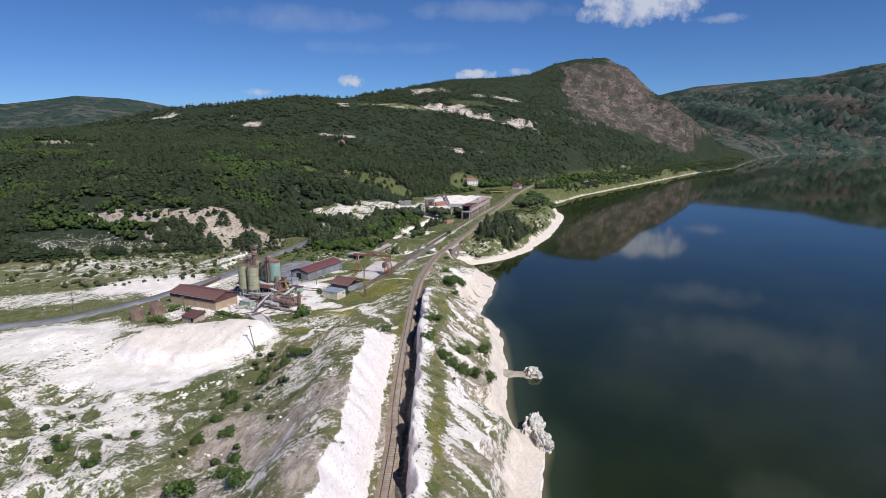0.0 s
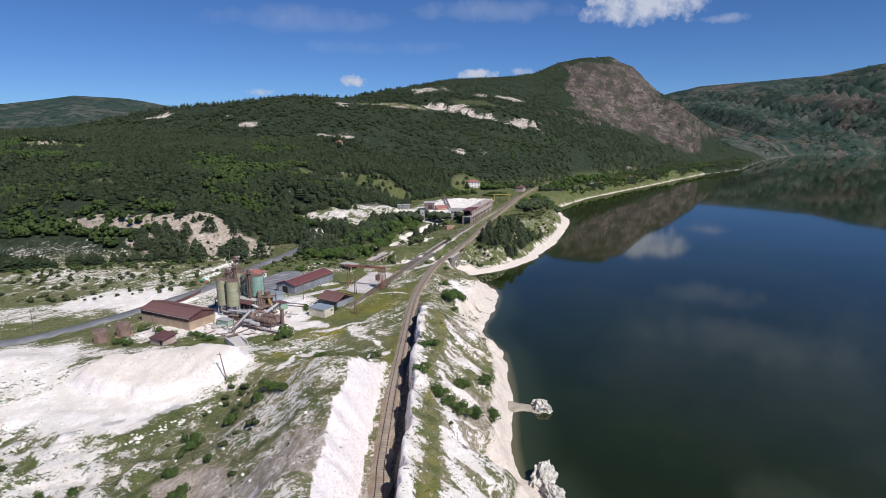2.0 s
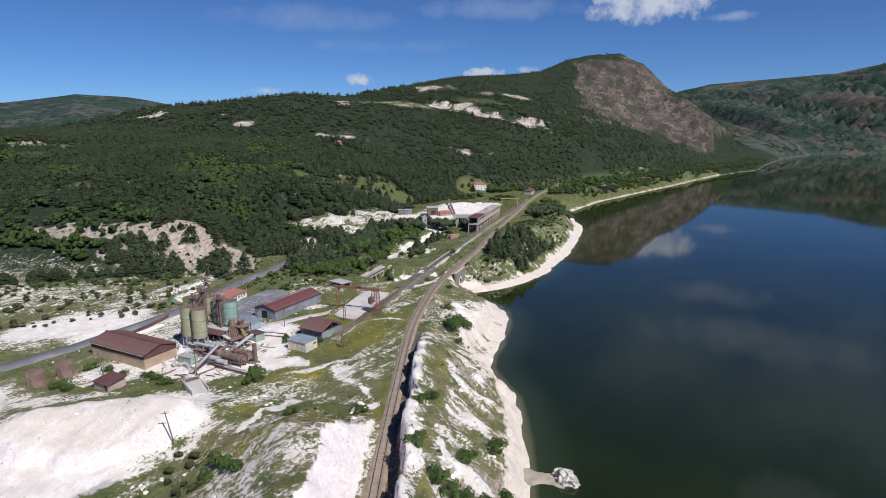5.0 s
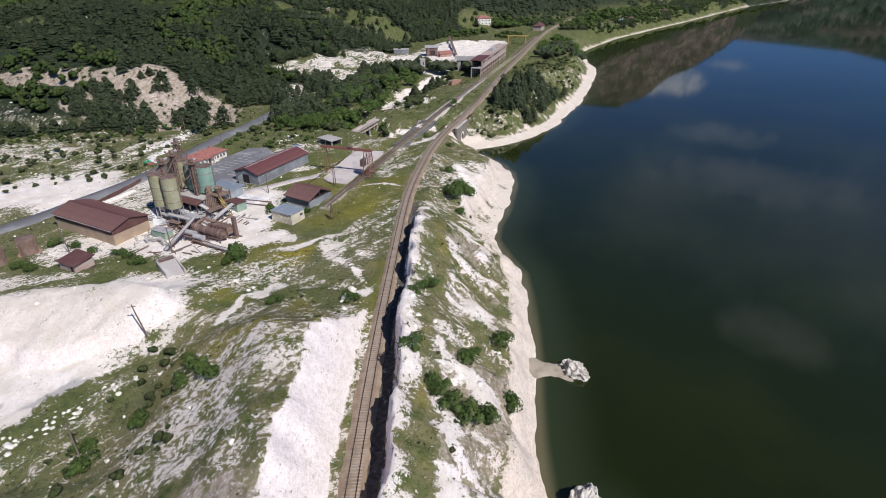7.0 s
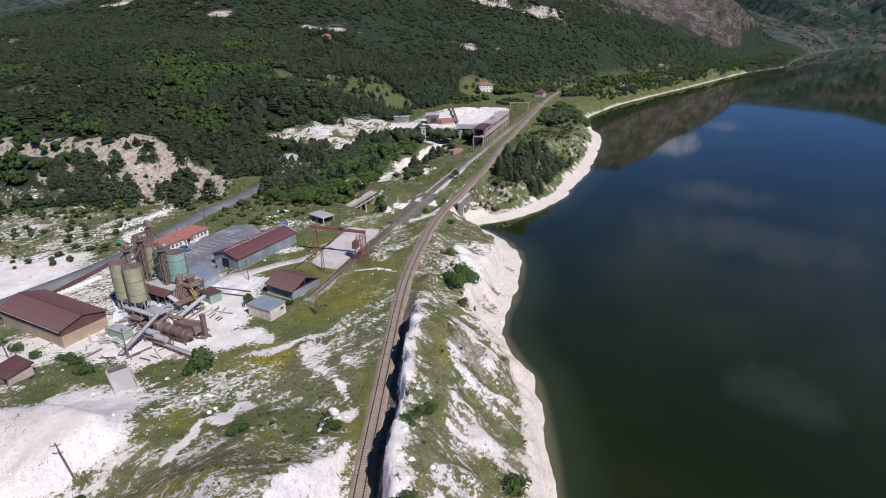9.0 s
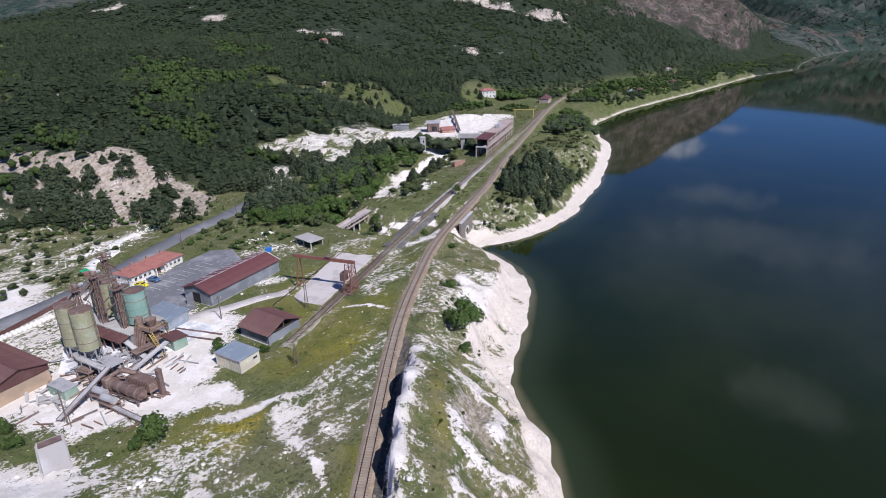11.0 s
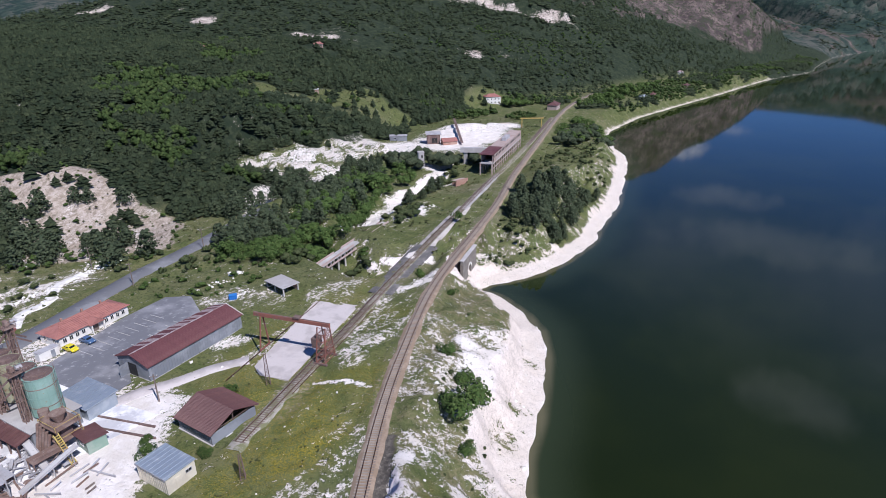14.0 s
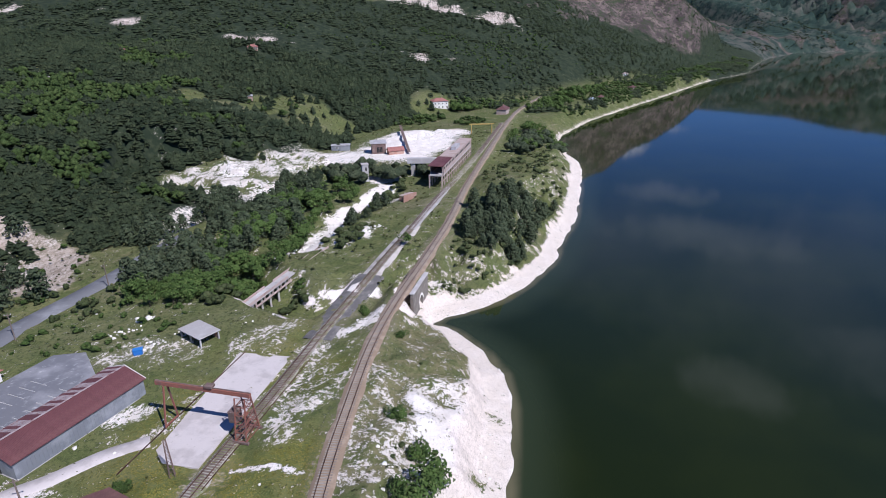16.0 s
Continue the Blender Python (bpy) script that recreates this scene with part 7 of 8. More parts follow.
def car(x, y, rz, col, label):
    t = thing("car", label, "car", x, y, 10.17, rz, group="parked cars")
    m = paint("car_paint", col)
    prof = [(-2.05, 0.35), (-2.1, 0.75), (-1.85, 0.95), (-1.35, 1.0), (-0.85, 1.42), (0.55, 1.45), (1.1, 1.02), (1.85, 0.9), (2.05, 0.7), (2.05, 0.35)]
    bm = B()
    n = len(prof)
    L = [bm.verts.new((px, -0.82 + (0.12 if pz > 1.1 else 0), pz)) for px, pz in prof]
    R = [bm.verts.new((px, 0.82 - (0.12 if pz > 1.1 else 0), pz)) for px, pz in prof]
    bm.faces.new(L)
    bm.faces.new(R[::-1])
    for k in range(n):
        bm.faces.new((L[k], R[k], R[(k + 1) % n], L[(k + 1) % n]))
    bmesh.ops.recalc_face_normals(bm, faces=bm.faces)
    bmesh.ops.bevel(bm, geom=bm.edges[:], offset=0.05, segments=2, affect="EDGES")
    part("body", bm, m, t)
    for s in (-1, 1):
        part("side_window", box(B(), (-0.2, s * 0.755, 1.2), (1.5, 0.06, 0.32), bev=0.01), M["glass"], t)
    part("windscreen", box(B(), (0.86, 0, 1.24), (0.04, 1.25, 0.5), ry=-51), M["glass"], t)
    part("rear_window", box(B(), (-1.13, 0, 1.22), (0.04, 1.25, 0.5), ry=51), M["glass"], t)
    for px in (-1.3, 1.3):
        for s in (-1, 1):
            wh = part("wheel", tube(B(), (px, s * 0.68, 0.31), (px, s * 0.88, 0.31), 0.31, seg=18), M["tyre"], t)
            part("rim", tube(B(), (px, s * 0.86, 0.31), (px, s * 0.9, 0.31), 0.19, seg=14), M["zinc"], wh)
    for s in (-1, 1):
        part("headlight", box(B(), (2.06, s * 0.55, 0.72), (0.06, 0.3, 0.14), bev=0.02), M["white"], t)
    return t


car(-95.2, 140.6, -22, (0.75, 0.62, 0.02), "bright yellow hatchback parked at the office")
car(-93.6, 144.4, -22, (0.07, 0.13, 0.25), "blue hatchback parked at the office")


def cabin_van():
    t = thing("white_cabinet", "white metal cabinet standing at the car park edge", "cabinet", -98.6, 137.6, 10.1, 65)
    part("body", box(B(), (0, 0, 1.1), (4.4, 2.0, 2.2), bev=0.06), M["white"], t)
    part("roof", box(B(), (0, 0, 2.25), (4.6, 2.2, 0.14), bev=0.03), M["dustysteel"], t)
    part("door", box(B(), (0.8, -1.02, 1.0), (0.9, 0.06, 1.8)), M["greywall"], t)
    t = thing("blue_skip", "small bright blue waste skip in the grass", "skip", -67.2, 168.6, ground_z(-67.2, 168.6), 20)
    part("tub", box(B(), (0, 0, 0.7), (2.0, 1.4, 1.3), bev=0.1), paint("blue_skip_paint", (0.03, 0.16, 0.5)), t)
    part("rim", box(B(), (0, 0, 1.36), (2.15, 1.55, 0.1)), paint("blue_rim_paint", (0.04, 0.2, 0.55)), t)
    t = thing("green_tarpaulin", "green tarpaulin heap beside orange blocks", "tarpaulin", -119, 151, ground_z(-119, 151), 10)
    bm = bmesh.new()
    bmesh.ops.create_icosphere(bm, subdivisions=3, radius=1.5)
    for v in bm.verts:
        v.co.z = max(0, v.co.z * 0.7 + 0.3 * math.sin(3 * v.co.x + 2 * v.co.y))
    part("sheet", bm, paint("green_tarp", (0.02, 0.35, 0.16)), t)
    part("block_pallet", box(B(), (1.5, -2.0, 0.4), (2.4, 1.4, 0.8), bev=0.05), M["tile"], t)


cabin_van()


# pale walkway on from the platform, and scrap steel about the plant
slab("walkway", [(-5.2, 246.5), (-3.2, 245.8), (6.6, 280), (12.6, 303), (10.4, 303.6), (4.4, 281)], 11.85, 0.5, M["concrete"], "pale concrete walkway beside the siding", "walkway")
rng_s = random.Random(41)
SCRAP = [("steel_beam", "rusty steel beam lying in white dust", "beam", "rust"), ("pipe", "dusty steel pipe lying on the ground", "pipe", "dustysteel"), ("steel_beam", "grey dusty steel channel on the ground", "beam", "dustysteel"),
         ("plank", "grey plank lying on the ground", "plank", "wood")]
for k in range(70):
    x, y = (rng_s.uniform(-88, -62), rng_s.uniform(79, 104)) if k < 52 else (rng_s.uniform(-92, -80), rng_s.uniform(104, 112))
    nm, lb, ct, mt = SCRAP[k % 4]
    ln = rng_s.uniform(1.5, 6.0)
    a = rng_s.choice((-25, 65)) + rng_s.uniform(-25, 25)
    z = max(ground_z(x, y), 10.1 if y > 97 else 0)
    bm = tube(B(), (-ln / 2, 0, 0.14), (ln / 2, 0, 0.14 + rng_s.uniform(0, 0.5)), 0.13, seg=8) if nm == "pipe" else bar(B(), (-ln / 2, 0, 0.1), (ln / 2, 0, 0.1 + rng_s.uniform(0, 0.6)), 0.2, 0.22)
    ob = part(nm, bm, M[mt])
    ob.matrix_world = pose(x, y, z, 0, 0, a)
    tagged(ob, lb, ct, "scrap about the plant")


def steel_stand(x, y, w, d, h, rz, label, mat="dustysteel", tank=False):
    t = thing("steel_stand", label, "stand", x, y, max(ground_z(x, y), 10.0), rz)
    for sx_ in (-1, 1):
        for sy_ in (-1, 1):
            part("leg", bar(B(), (sx_ * w / 2, sy_ * d / 2, -0.2), (sx_ * w / 2, sy_ * d / 2, h), 0.15), M[mat], t)
    part("deck", box(B(), (0, 0, h), (w + 0.3, d + 0.3, 0.1)), M[mat], t)
    bm = B()
    bar(bm, (-w / 2, -d / 2, 0), (w / 2, -d / 2, h), 0.08)
    bar(bm, (-w / 2, d / 2, h), (w / 2, d / 2, 0), 0.08)
    bar(bm, (-w / 2, -d / 2, h + 1), (w / 2, -d / 2, h + 1), 0.06)
    bar(bm, (w / 2, -d / 2, h), (w / 2, -d / 2, h + 1), 0.06)
    part("brace", bm, M[mat], t)
    if tank:
        part("vessel", tube(B(), (-w / 2, 0, h + 0.8), (w / 2, 0, h + 0.8), 0.75, seg=18), M["dustysteel"], t)
    return t


steel_stand(-79, 99, 5, 2.5, 2.2, -25, "dusty steel stand with a braced deck", "dustysteel")
steel_stand(-82.5, 96, 4, 2.2, 1.8, -20, "rusty steel stand beside the conveyor", "rust")
steel_stand(-74.5, 88, 3.4, 2.0, 1.4, -22, "low rusty stand carrying a grey vessel", "rust", True)
steel_stand(-71.4, 85.8, 3.4, 2.0, 1.2, -22, "low rusty stand carrying a grey vessel", "rust", True)
steel_stand(-74, 103.5, 4.5, 2.5, 2.6, 60, "rusty steel stand at the mixing tower", "rust")
steel_stand(-91, 107.5, 6, 2.0, 1.2, -25, "long low rusty trestle beneath the silos", "rustdark")
steel_stand(-77, 95.5, 3, 3, 3.4, -25, "dusty braced transfer stand of the conveyors", "dustysteel")


def ramp_wall():
    t = thing("loading_ramp", "tilted concrete loading ramp slab above the stockpile", "ramp", -72.0, 70.4, ground_z(-72, 70.4), -48)
    part("slab", box(B(), (0, 0, 1.0), (8.5, 4.0, 0.35), ry=14), M["concrete"], t)
    part("side_wall", box(B(), (0, -2.1, 0.6), (8.4, 0.3, 2.2)), M["concrete"], t)
    part("side_wall", box(B(), (0, 2.1, 0.6), (8.4, 0.3, 2.2)), M["concrete"], t)
    part("grate", box(B(), (-3.2, 0, 2.1), (1.6, 3.6, 0.15)), M["rustdark"], t)


ramp_wall()


# drain kerbs across the white yard, a fence by the road, block rubble beside it
for a, b2 in (((-73.6, 117.0), (-60.6, 114.3)), ((-71.4, 113.6), (-58.8, 111.1))):
    bm = bar(B(), (a[0], a[1], ground_z(*a) + 0.1), (b2[0], b2[1], ground_z(*b2) + 0.1), 0.35, 0.45)
    tagged(part("drain_kerb", bm, M["rustdark"]), "dark low kerb across the dusty yard", "kerb")


def road_fence():
    t = thing("fence", "brown sheet fence along the road", "fence", 0, 0, 0)
    pts = smooth_line([(-115.5, 106), (-114.1, 116), (-112.6, 122.8), (-111.4, 131.7)], 2.2)
    for p, q in zip(pts, pts[1:]):
        za, zb = ground_z(p[0], p[1]), ground_z(q[0], q[1])
        part("post", box(B(), (p[0], p[1], za + 0.7), (0.12, 0.12, 1.8)), M["rustdark"], t)
        part("panel", bar(B(), (p[0], p[1], za + 0.75), (q[0], q[1], zb + 0.75), 0.06, 1.2), M["brownroof"], t)


road_fence()


def rubble(n, spots, seed):
    g = np.random.default_rng(seed)
    xs, ys, ss = [], [], []
    for cx, cy, r, rot, ln in spots:
        k = int(n * r * ln / 20)
        u, v = g.normal(0, 1, k) * ln * 0.45, g.normal(0, 1, k) * r * 0.4
        c, s = math.cos(radians(rot)), math.sin(radians(rot))
        xs.append(cx + u * c - v * s)
        ys.append(cy + u * s + v * c)
        ss.append(g.uniform(0.22, 1.05, k))
    return np.concatenate(xs), np.concatenate(ys), np.concatenate(ss)


def scrap_heap(name, cx, cy, rx, ry, n, seed, mats, label):
    """Tangle of dropped beams, troughs and pipes, one heap."""
    rng = random.Random(seed)
    bm = B()
    for _ in range(n):
        x, y = cx + rng.gauss(0, 0.45) * rx, cy + rng.gauss(0, 0.45) * ry
        z = ground_z(x, y) + rng.uniform(0.15, 0.9)
        a, ln = rng.choice((25, 28, 118, 60, -40)) + rng.uniform(-12, 12), rng.uniform(1.2, 5.0)
        d = Vector((math.cos(radians(a)) * ln, math.sin(radians(a)) * ln, rng.uniform(-0.5, 0.9)))
        p = Vector((x, y, z))
        if rng.random() < 0.35:
            tube(bm, p, p + d, 0.14, 0.14, seg=7)
        else:
            bar(bm, p, p + d, rng.choice((0.18, 0.3, 0.55)), rng.choice((0.12, 0.2)))
    ob = part(name, bm, M[mats])
    return tagged(ob, label, "scrap", kind="stuff")


scrap_heap("scrap_steel", -80, 101, 9, 7, 60, 3, "dustysteel", "tangle of dusty grey steel beams and troughs in the plant yard")
scrap_heap("scrap_rust", -82, 95, 9, 6, 50, 4, "rust", "heap of rusty pipes and beams in the plant yard")
scrap_heap("scrap_concrete", -86, 87, 6, 4, 24, 5, "concrete", "broken concrete pieces at the edge of the plant yard")


# ---- trees and bushes, each a thing ----
M["bark"] = worn("grey_brown_bark", (0.09, 0.07, 0.055), (0.13, 0.1, 0.08), None, 0.9, stretch=(3, 3, 0.6))


def leaf_cloud(rng, lobes, n, size, flat=0.6):
    """Many small leaf tufts spread through a crown of uneven lobes."""
    V, F = [], []
    for _ in range(n):
        cx, cy, cz, r = lobes[rng.randrange(len(lobes))]
        a, b = rng.uniform(0, 2 * math.pi), math.acos(rng.uniform(-0.7, 1))
        q = r * rng.uniform(0.62, 1.06)
        p = Vector((cx + q * math.sin(b) * math.cos(a), cy + q * math.sin(b) * math.sin(a), cz + q * math.cos(b) * 0.9))
        out = Vector((math.sin(b) * math.cos(a), math.sin(b) * math.sin(a), math.cos(b) + 0.35)).normalized()
        t = out.orthogonal().normalized()
        t.rotate(Matrix.Rotation(rng.uniform(0, 6.28), 3, out))
        u = out.cross(t)
        s = size * rng.uniform(0.6, 1.3)
        tip = out * s * rng.uniform(0.1, flat)
        i = len(V)
        V += [p - t * s * 0.5, p + u * s * 0.5 + tip * 0.5, p + t * s * 0.5, p - u * s * 0.5 + tip * 0.3, p + tip]
        F += [(i, i + 3, i + 4), (i + 3, i + 2, i + 4), (i + 2, i, i + 4)]
    return np.array([v[:] for v in V]), np.array(F)


def crown_mesh(name, V, F, mat):
    me = make_mesh(name, V, None, F)
    me.materials.append(mat)
    return me


def trunk_mesh(h, r, rng, limbs):
    bm = B()
    pts = [Vector((rng.uniform(-.08, .08) * h * k, rng.uniform(-.08, .08) * h * k, -0.3 + (h + 0.3) * k)) for k in (0, 0.35, 0.7, 1)]
    for k in range(3):
        tube(bm, pts[k], pts[k + 1], r * (1 - 0.28 * k), r * (1 - 0.28 * (k + 1)), seg=7, caps=False)
    for _ in range(limbs):
        f = rng.uniform(0.3, 0.9)
        a = rng.uniform(0, 6.28)
        o = pts[0].lerp(pts[3], f)
        tube(bm, o, o + Vector((math.cos(a), math.sin(a), 0.6)) * h * 0.4 * (1.2 - f), r * 0.4, r * 0.1, seg=5, caps=False)
    me = bpy.data.meshes.new("trunk")
    bm.to_mesh(me)
    bm.free()
    me.materials.append(M["bark"])
    return me


def make_kinds():
    out = {"bush": [], "pine": [], "tree": []}
    rng = random.Random(77)
    for k in range(5):
        lobes = [(rng.uniform(-.45, .45), rng.uniform(-.45, .45), rng.uniform(0.25, 0.62), rng.uniform(0.22, 0.4)) for _ in range(6)]
        V, F = leaf_cloud(rng, lobes, 560, 0.14)
        out["bush"].append((trunk_mesh(0.6, 0.05, rng, 5), crown_mesh("crown", V, F, M["bushleaf"])))
    for k in range(5):
        lobes = []
        for j in range(18):
            z = 0.16 + 0.76 * j / 17
            w = 0.36 * (1 - z) ** 0.65 + 0.03
            a = 2.4 * j + rng.uniform(-.5, .5)
            lobes.append((math.cos(a) * w * 0.5, math.sin(a) * w * 0.5, z, w * rng.uniform(0.5, 0.7)))
        V, F = leaf_cloud(rng, lobes, 440, 0.112, 0.5)
        out["pine"].append((trunk_mesh(0.8, 0.025, rng, 6), crown_mesh("crown", V, F, M["needles"])))
    for k in range(4):
        lobes = [(rng.uniform(-.28, .28), rng.uniform(-.28, .28), rng.uniform(0.42, 0.85), rng.uniform(0.14, 0.26)) for _ in range(9)]
        V, F = leaf_cloud(rng, lobes, 420, 0.125)
        out["tree"].append((trunk_mesh(0.7, 0.03, rng, 6), crown_mesh("crown", V, F, M["bushleaf"])))
    return out


PLANTS = make_kinds()
LABELS = {"bush": ("bush", "dense green leafy bush on chalky ground", "bush"), "pine": ("pine_tree", "dark green young pine tree", "tree"),
          "tree": ("broadleaf_tree", "fresh green broadleaf tree", "tree")}
rng_t = random.Random(15)


def plant(kind, x, y, size, wide=1.0, group=""):
    name, label, cat = LABELS[kind]
    tr, cr = rng_t.choice(PLANTS[kind])
    t = new(name)
    t.empty_display_size = 0.3
    t.matrix_world = pose(x, y, ground_z(x, y) - 0.05, 0, 0, rng_t.uniform(0, 360)) @ Matrix.Diagonal((size * wide, size * wide, size, 1))
    tagged(t, label, cat, group)
    for nm, me in (("trunk", tr), ("crown", cr)):
        ob = new(nm, me)
        ob.parent = t


BUSHES_BANK = ((9.1, 46.5, 3.4), (6.7, 42.7, 1.8), (1.8, 35.7, 3.2), (9.8, 29.5, 3.8), (-8.6, 31.8, 3.0), (-3.9, 23.6, 3.0), (-1.5, 20.9, 2.8), (1.4, 20.1, 3.2),
    (5.4, 21.4, 3.4), (-9.6, 52, 2.4), (2.6, 41, 1.6), (-7.3, 55.9, 2.6), (-2.5, 118.5, 4.2), (-0.5, 123.5, 4.6), (-4.5, 121, 3.2), (0.5, 128.5, 4.8),
    (-1.8, 132.5, 3.4), (-6.8, 142.4, 3.2), (-5.7, 173, 2.4), (-16.3, 187.2, 2.6), (-1, 112, 2.6), (-58.2, 77.6, 4.2), (-56.5, 75, 2.8), (-59.5, 74.2, 2.4),
    (-43, 26, 2.8), (-47.6, 30, 3.4), (-49.5, 27.5, 2.6), (-40, 52.4, 2.2))
BUSHES_RIDGE = ((-24.2, 55, 2.4), (-52.2, -8.6, 2.6), (-58.1, -11, 2.2), (-57.5, -1.8, 2.2), (-52.4, -30.3, 4.0), (-40.5, -31.8, 3.4), (-47.1, -26, 2.8), (-88.3, -12.4, 2.4),
    (-75.5, -21.2, 2.6), (-59, 12.7, 3.2), (-76.5, -3.9, 1.8), (-80.5, -7.7, 1.6), (-51.6, 3, 2.0), (-62, 16, 2.6), (-54, 20, 2.8), (-46.5, -20, 2.2),
    (-105, 83, 2.4), (-98, 80, 2.0), (-90.5, 79.5, 2.4), (-87, 78, 2.0), (-110, 84, 2.6), (-112, 72, 2.6), (-108, 70.5, 2.4), (-83, 74, 2.6),
    (-50.5, 126, 2.0), (-47.5, 107, 1.8), (-58.6, 106.5, 2.4), (-60, 110, 1.8))
for x, y, s in (*BUSHES_BANK, *BUSHES_RIDGE):
    plant("bush", x, y, s * 1.05, 1.1, "bushes on the rough ground")
plant("tree", -6.5, 230.6, 4.5)
for x, y in ((-178.7, 258.3), (-171.1, 239.4), (-159.8, 221.6), (-151.2, 229.4), (-148, 232), (-159.2, 254.2), (-179, 266.7), (-115.2, 190), (-116.2, 196), (-123.9, 199), (-121, 202), (-150.5, 200), (-138.9, 193),
             (-147.4, 190), (-139.1, 196), (-137.7, 238), (-108.3, 200), (-155, 203), (-144, 204), (-160, 208), (-163, 203), (-150, 208), (-156, 212), (-168, 210), (-145, 199), (-165, 215), (-172, 222), (-129, 205), (-126, 210), (-120, 208)):
    plant("pine", x, y, rng_t.uniform(6, 9.5), 1.25, "pines on the bare slope")


def fill(kind, n, cx, cy, a, b, rot, smin, smax, group, keep_off=4.0, seed=1):
    g = np.random.default_rng(seed)
    r, th = np.sqrt(g.uniform(0, 1, n)), g.uniform(0, 2 * np.pi, n)
    u, v = a * r * np.cos(th), b * r * np.sin(th)
    c, s = math.cos(radians(rot)), math.sin(radians(rot))
    x, y = cx + u * c - v * s, cy + u * s + v * c
    ok = (along(x, y, RAIL_AXIS)[0] > 5.5) & (along(x, y, SIDING_AXIS)[0] > 5) & (along(x, y, ROAD_AXIS)[0] > 6) & (lake_side(x, y) > keep_off) & (bare_mask(x, y) < 0.6) & (scarp_line(x, y) > 5) & (gallery_line(x, y) > 5)
    for px, py, sz_ in zip(x[ok], y[ok], g.uniform(smin, smax, n)[ok]):
        plant(kind, float(px), float(py), float(sz_), 1.15, group)


fill("pine", 44, -172, 212, 16, 9, -8, 4.5, 8, "pines on the bare slope", seed=22)
fill("pine", 12, -128, 208, 8, 7, 0, 4.5, 7, "pines on the bare slope", seed=23)
def thicket(name, label, spots, seed, kinds_=None, mat="bushleaf", cat="bushes"):
    """Bushes too many to count, as one mass."""
    g = np.random.default_rng(seed)
    X, Y, S = [], [], []
    for n, cx, cy, a, b, rot, smin, smax, off in spots:
        q, th = np.sqrt(g.uniform(0, 1, n)), g.uniform(0, 2 * np.pi, n)
        u, v = a * q * np.cos(th), b * q * np.sin(th)
        c, s = math.cos(radians(rot)), math.sin(radians(rot))
        x, y = cx + u * c - v * s, cy + u * s + v * c
        ok = (along(x, y, RAIL_AXIS)[0] > 5.5) & (along(x, y, SIDING_AXIS)[0] > 5) & (along(x, y, ROAD_AXIS)[0] > 6) & (lake_side(x, y) > off) & (scarp_line(x, y) > 3.5) & (gallery_line(x, y) > 4.5) & (np.hypot(x - 15.5, y - 558) > 13)
        X.append(x[ok]), Y.append(y[ok]), S.append(g.uniform(smin, smax, n)[ok])
    scatter(name, np.concatenate(X), np.concatenate(Y), np.concatenate(S), kinds_ or ROUNDS, M[mat], label, cat, (0.9, 1.5), 0.3)


thicket("spit_thicket", "green bushes and scrub on the wooded spit", ((110, 38, 258, 22, 42, -28, 1.4, 3.4, 8), (130, 54, 330, 20, 48, -22, 1.0, 2.8, 8), (60, 14, 226, 9, 20, -25, 1.0, 2.2, 8)), 51, SHRUBS, "shrub")
thicket("hedge", "low green hedge and bushes below the bare slope", ((110, -170, 184, 66, 9, 14, 1.0, 2.6, 5), (90, -85, 186, 24, 18, 0, 0.9, 2.4, 5), (90, -150, 222, 46, 26, -8, 1.0, 2.6, 5)), 52)
thicket("field_scrub", "low olive green shrubs scattered over the rough fields", ((26, -115, -16, 46, 22, 0, 0.8, 2.6, 5), (30, -54, 4, 12, 38, 10, 0.6, 2.2, 5), (190, -168, 152, 55, 36, 10, 0.7, 2.4, 5), (26, -40, 60, 22, 26, 0, 0.4, 1.0, 5), (40, -2, 90, 6, 80, 0, 0.4, 1.1, 6)), 55, SHRUBS, "shrub")
thicket("works_pines", "dark pines round the old works and the spit's end", ((34, -22, 325, 26, 14, 0, 5, 8, 9), (50, 72, 405, 18, 34, -25, 4, 7, 9), (40, -120, 392, 30, 9, 0, 4, 7, 9)), 53, SHRUBS, "needles", "forest")
thicket("house_wood", "green trees and shrubs between the works and the white house", ((150, -18, 500, 38, 22, 20, 2.5, 5.5, 9), (50, 36, 492, 12, 16, 0, 2, 4, 9), (60, 50, 575, 26, 18, 40, 3, 6, 9)), 57, ROUNDS, "leaf", "forest")
# wood between the road and the lower works, the spit, and the shore woods
fill("pine", 120, -76, 252, 30, 24, 10, 6, 10, "pines by the gully", seed=2)
fill("pine", 70, -80, 222, 17, 16, 0, 5, 9, "pines by the gully", seed=3)
fill("tree", 60, -56, 236, 18, 22, -10, 4, 7.5, "broadleaf trees by the gully", seed=4)
fill("tree", 34, -66, 203, 20, 8, 20, 3.5, 6, "broadleaf trees by the gully", seed=44)
fill("bush", 40, -60, 205, 24, 9, 20, 2, 3.6, "bushes by the gully", seed=5)
fill("pine", 90, -66, 285, 22, 22, 0, 5.5, 9, "pines by the gully", seed=41)
fill("tree", 46, -55, 262, 12, 30, -15, 5, 8, "broadleaf trees by the gully", seed=42)
fill("pine", 46, 30, 256, 17, 30, -30, 5, 8.5, "pines on the spit", 9, seed=43)
fill("pine", 22, -27, 270, 8, 20, -25, 4, 7, "pines by the works", seed=6)
fill("tree", 24, -44, 290, 16, 22, -20, 4, 7, "trees by the works", seed=7)
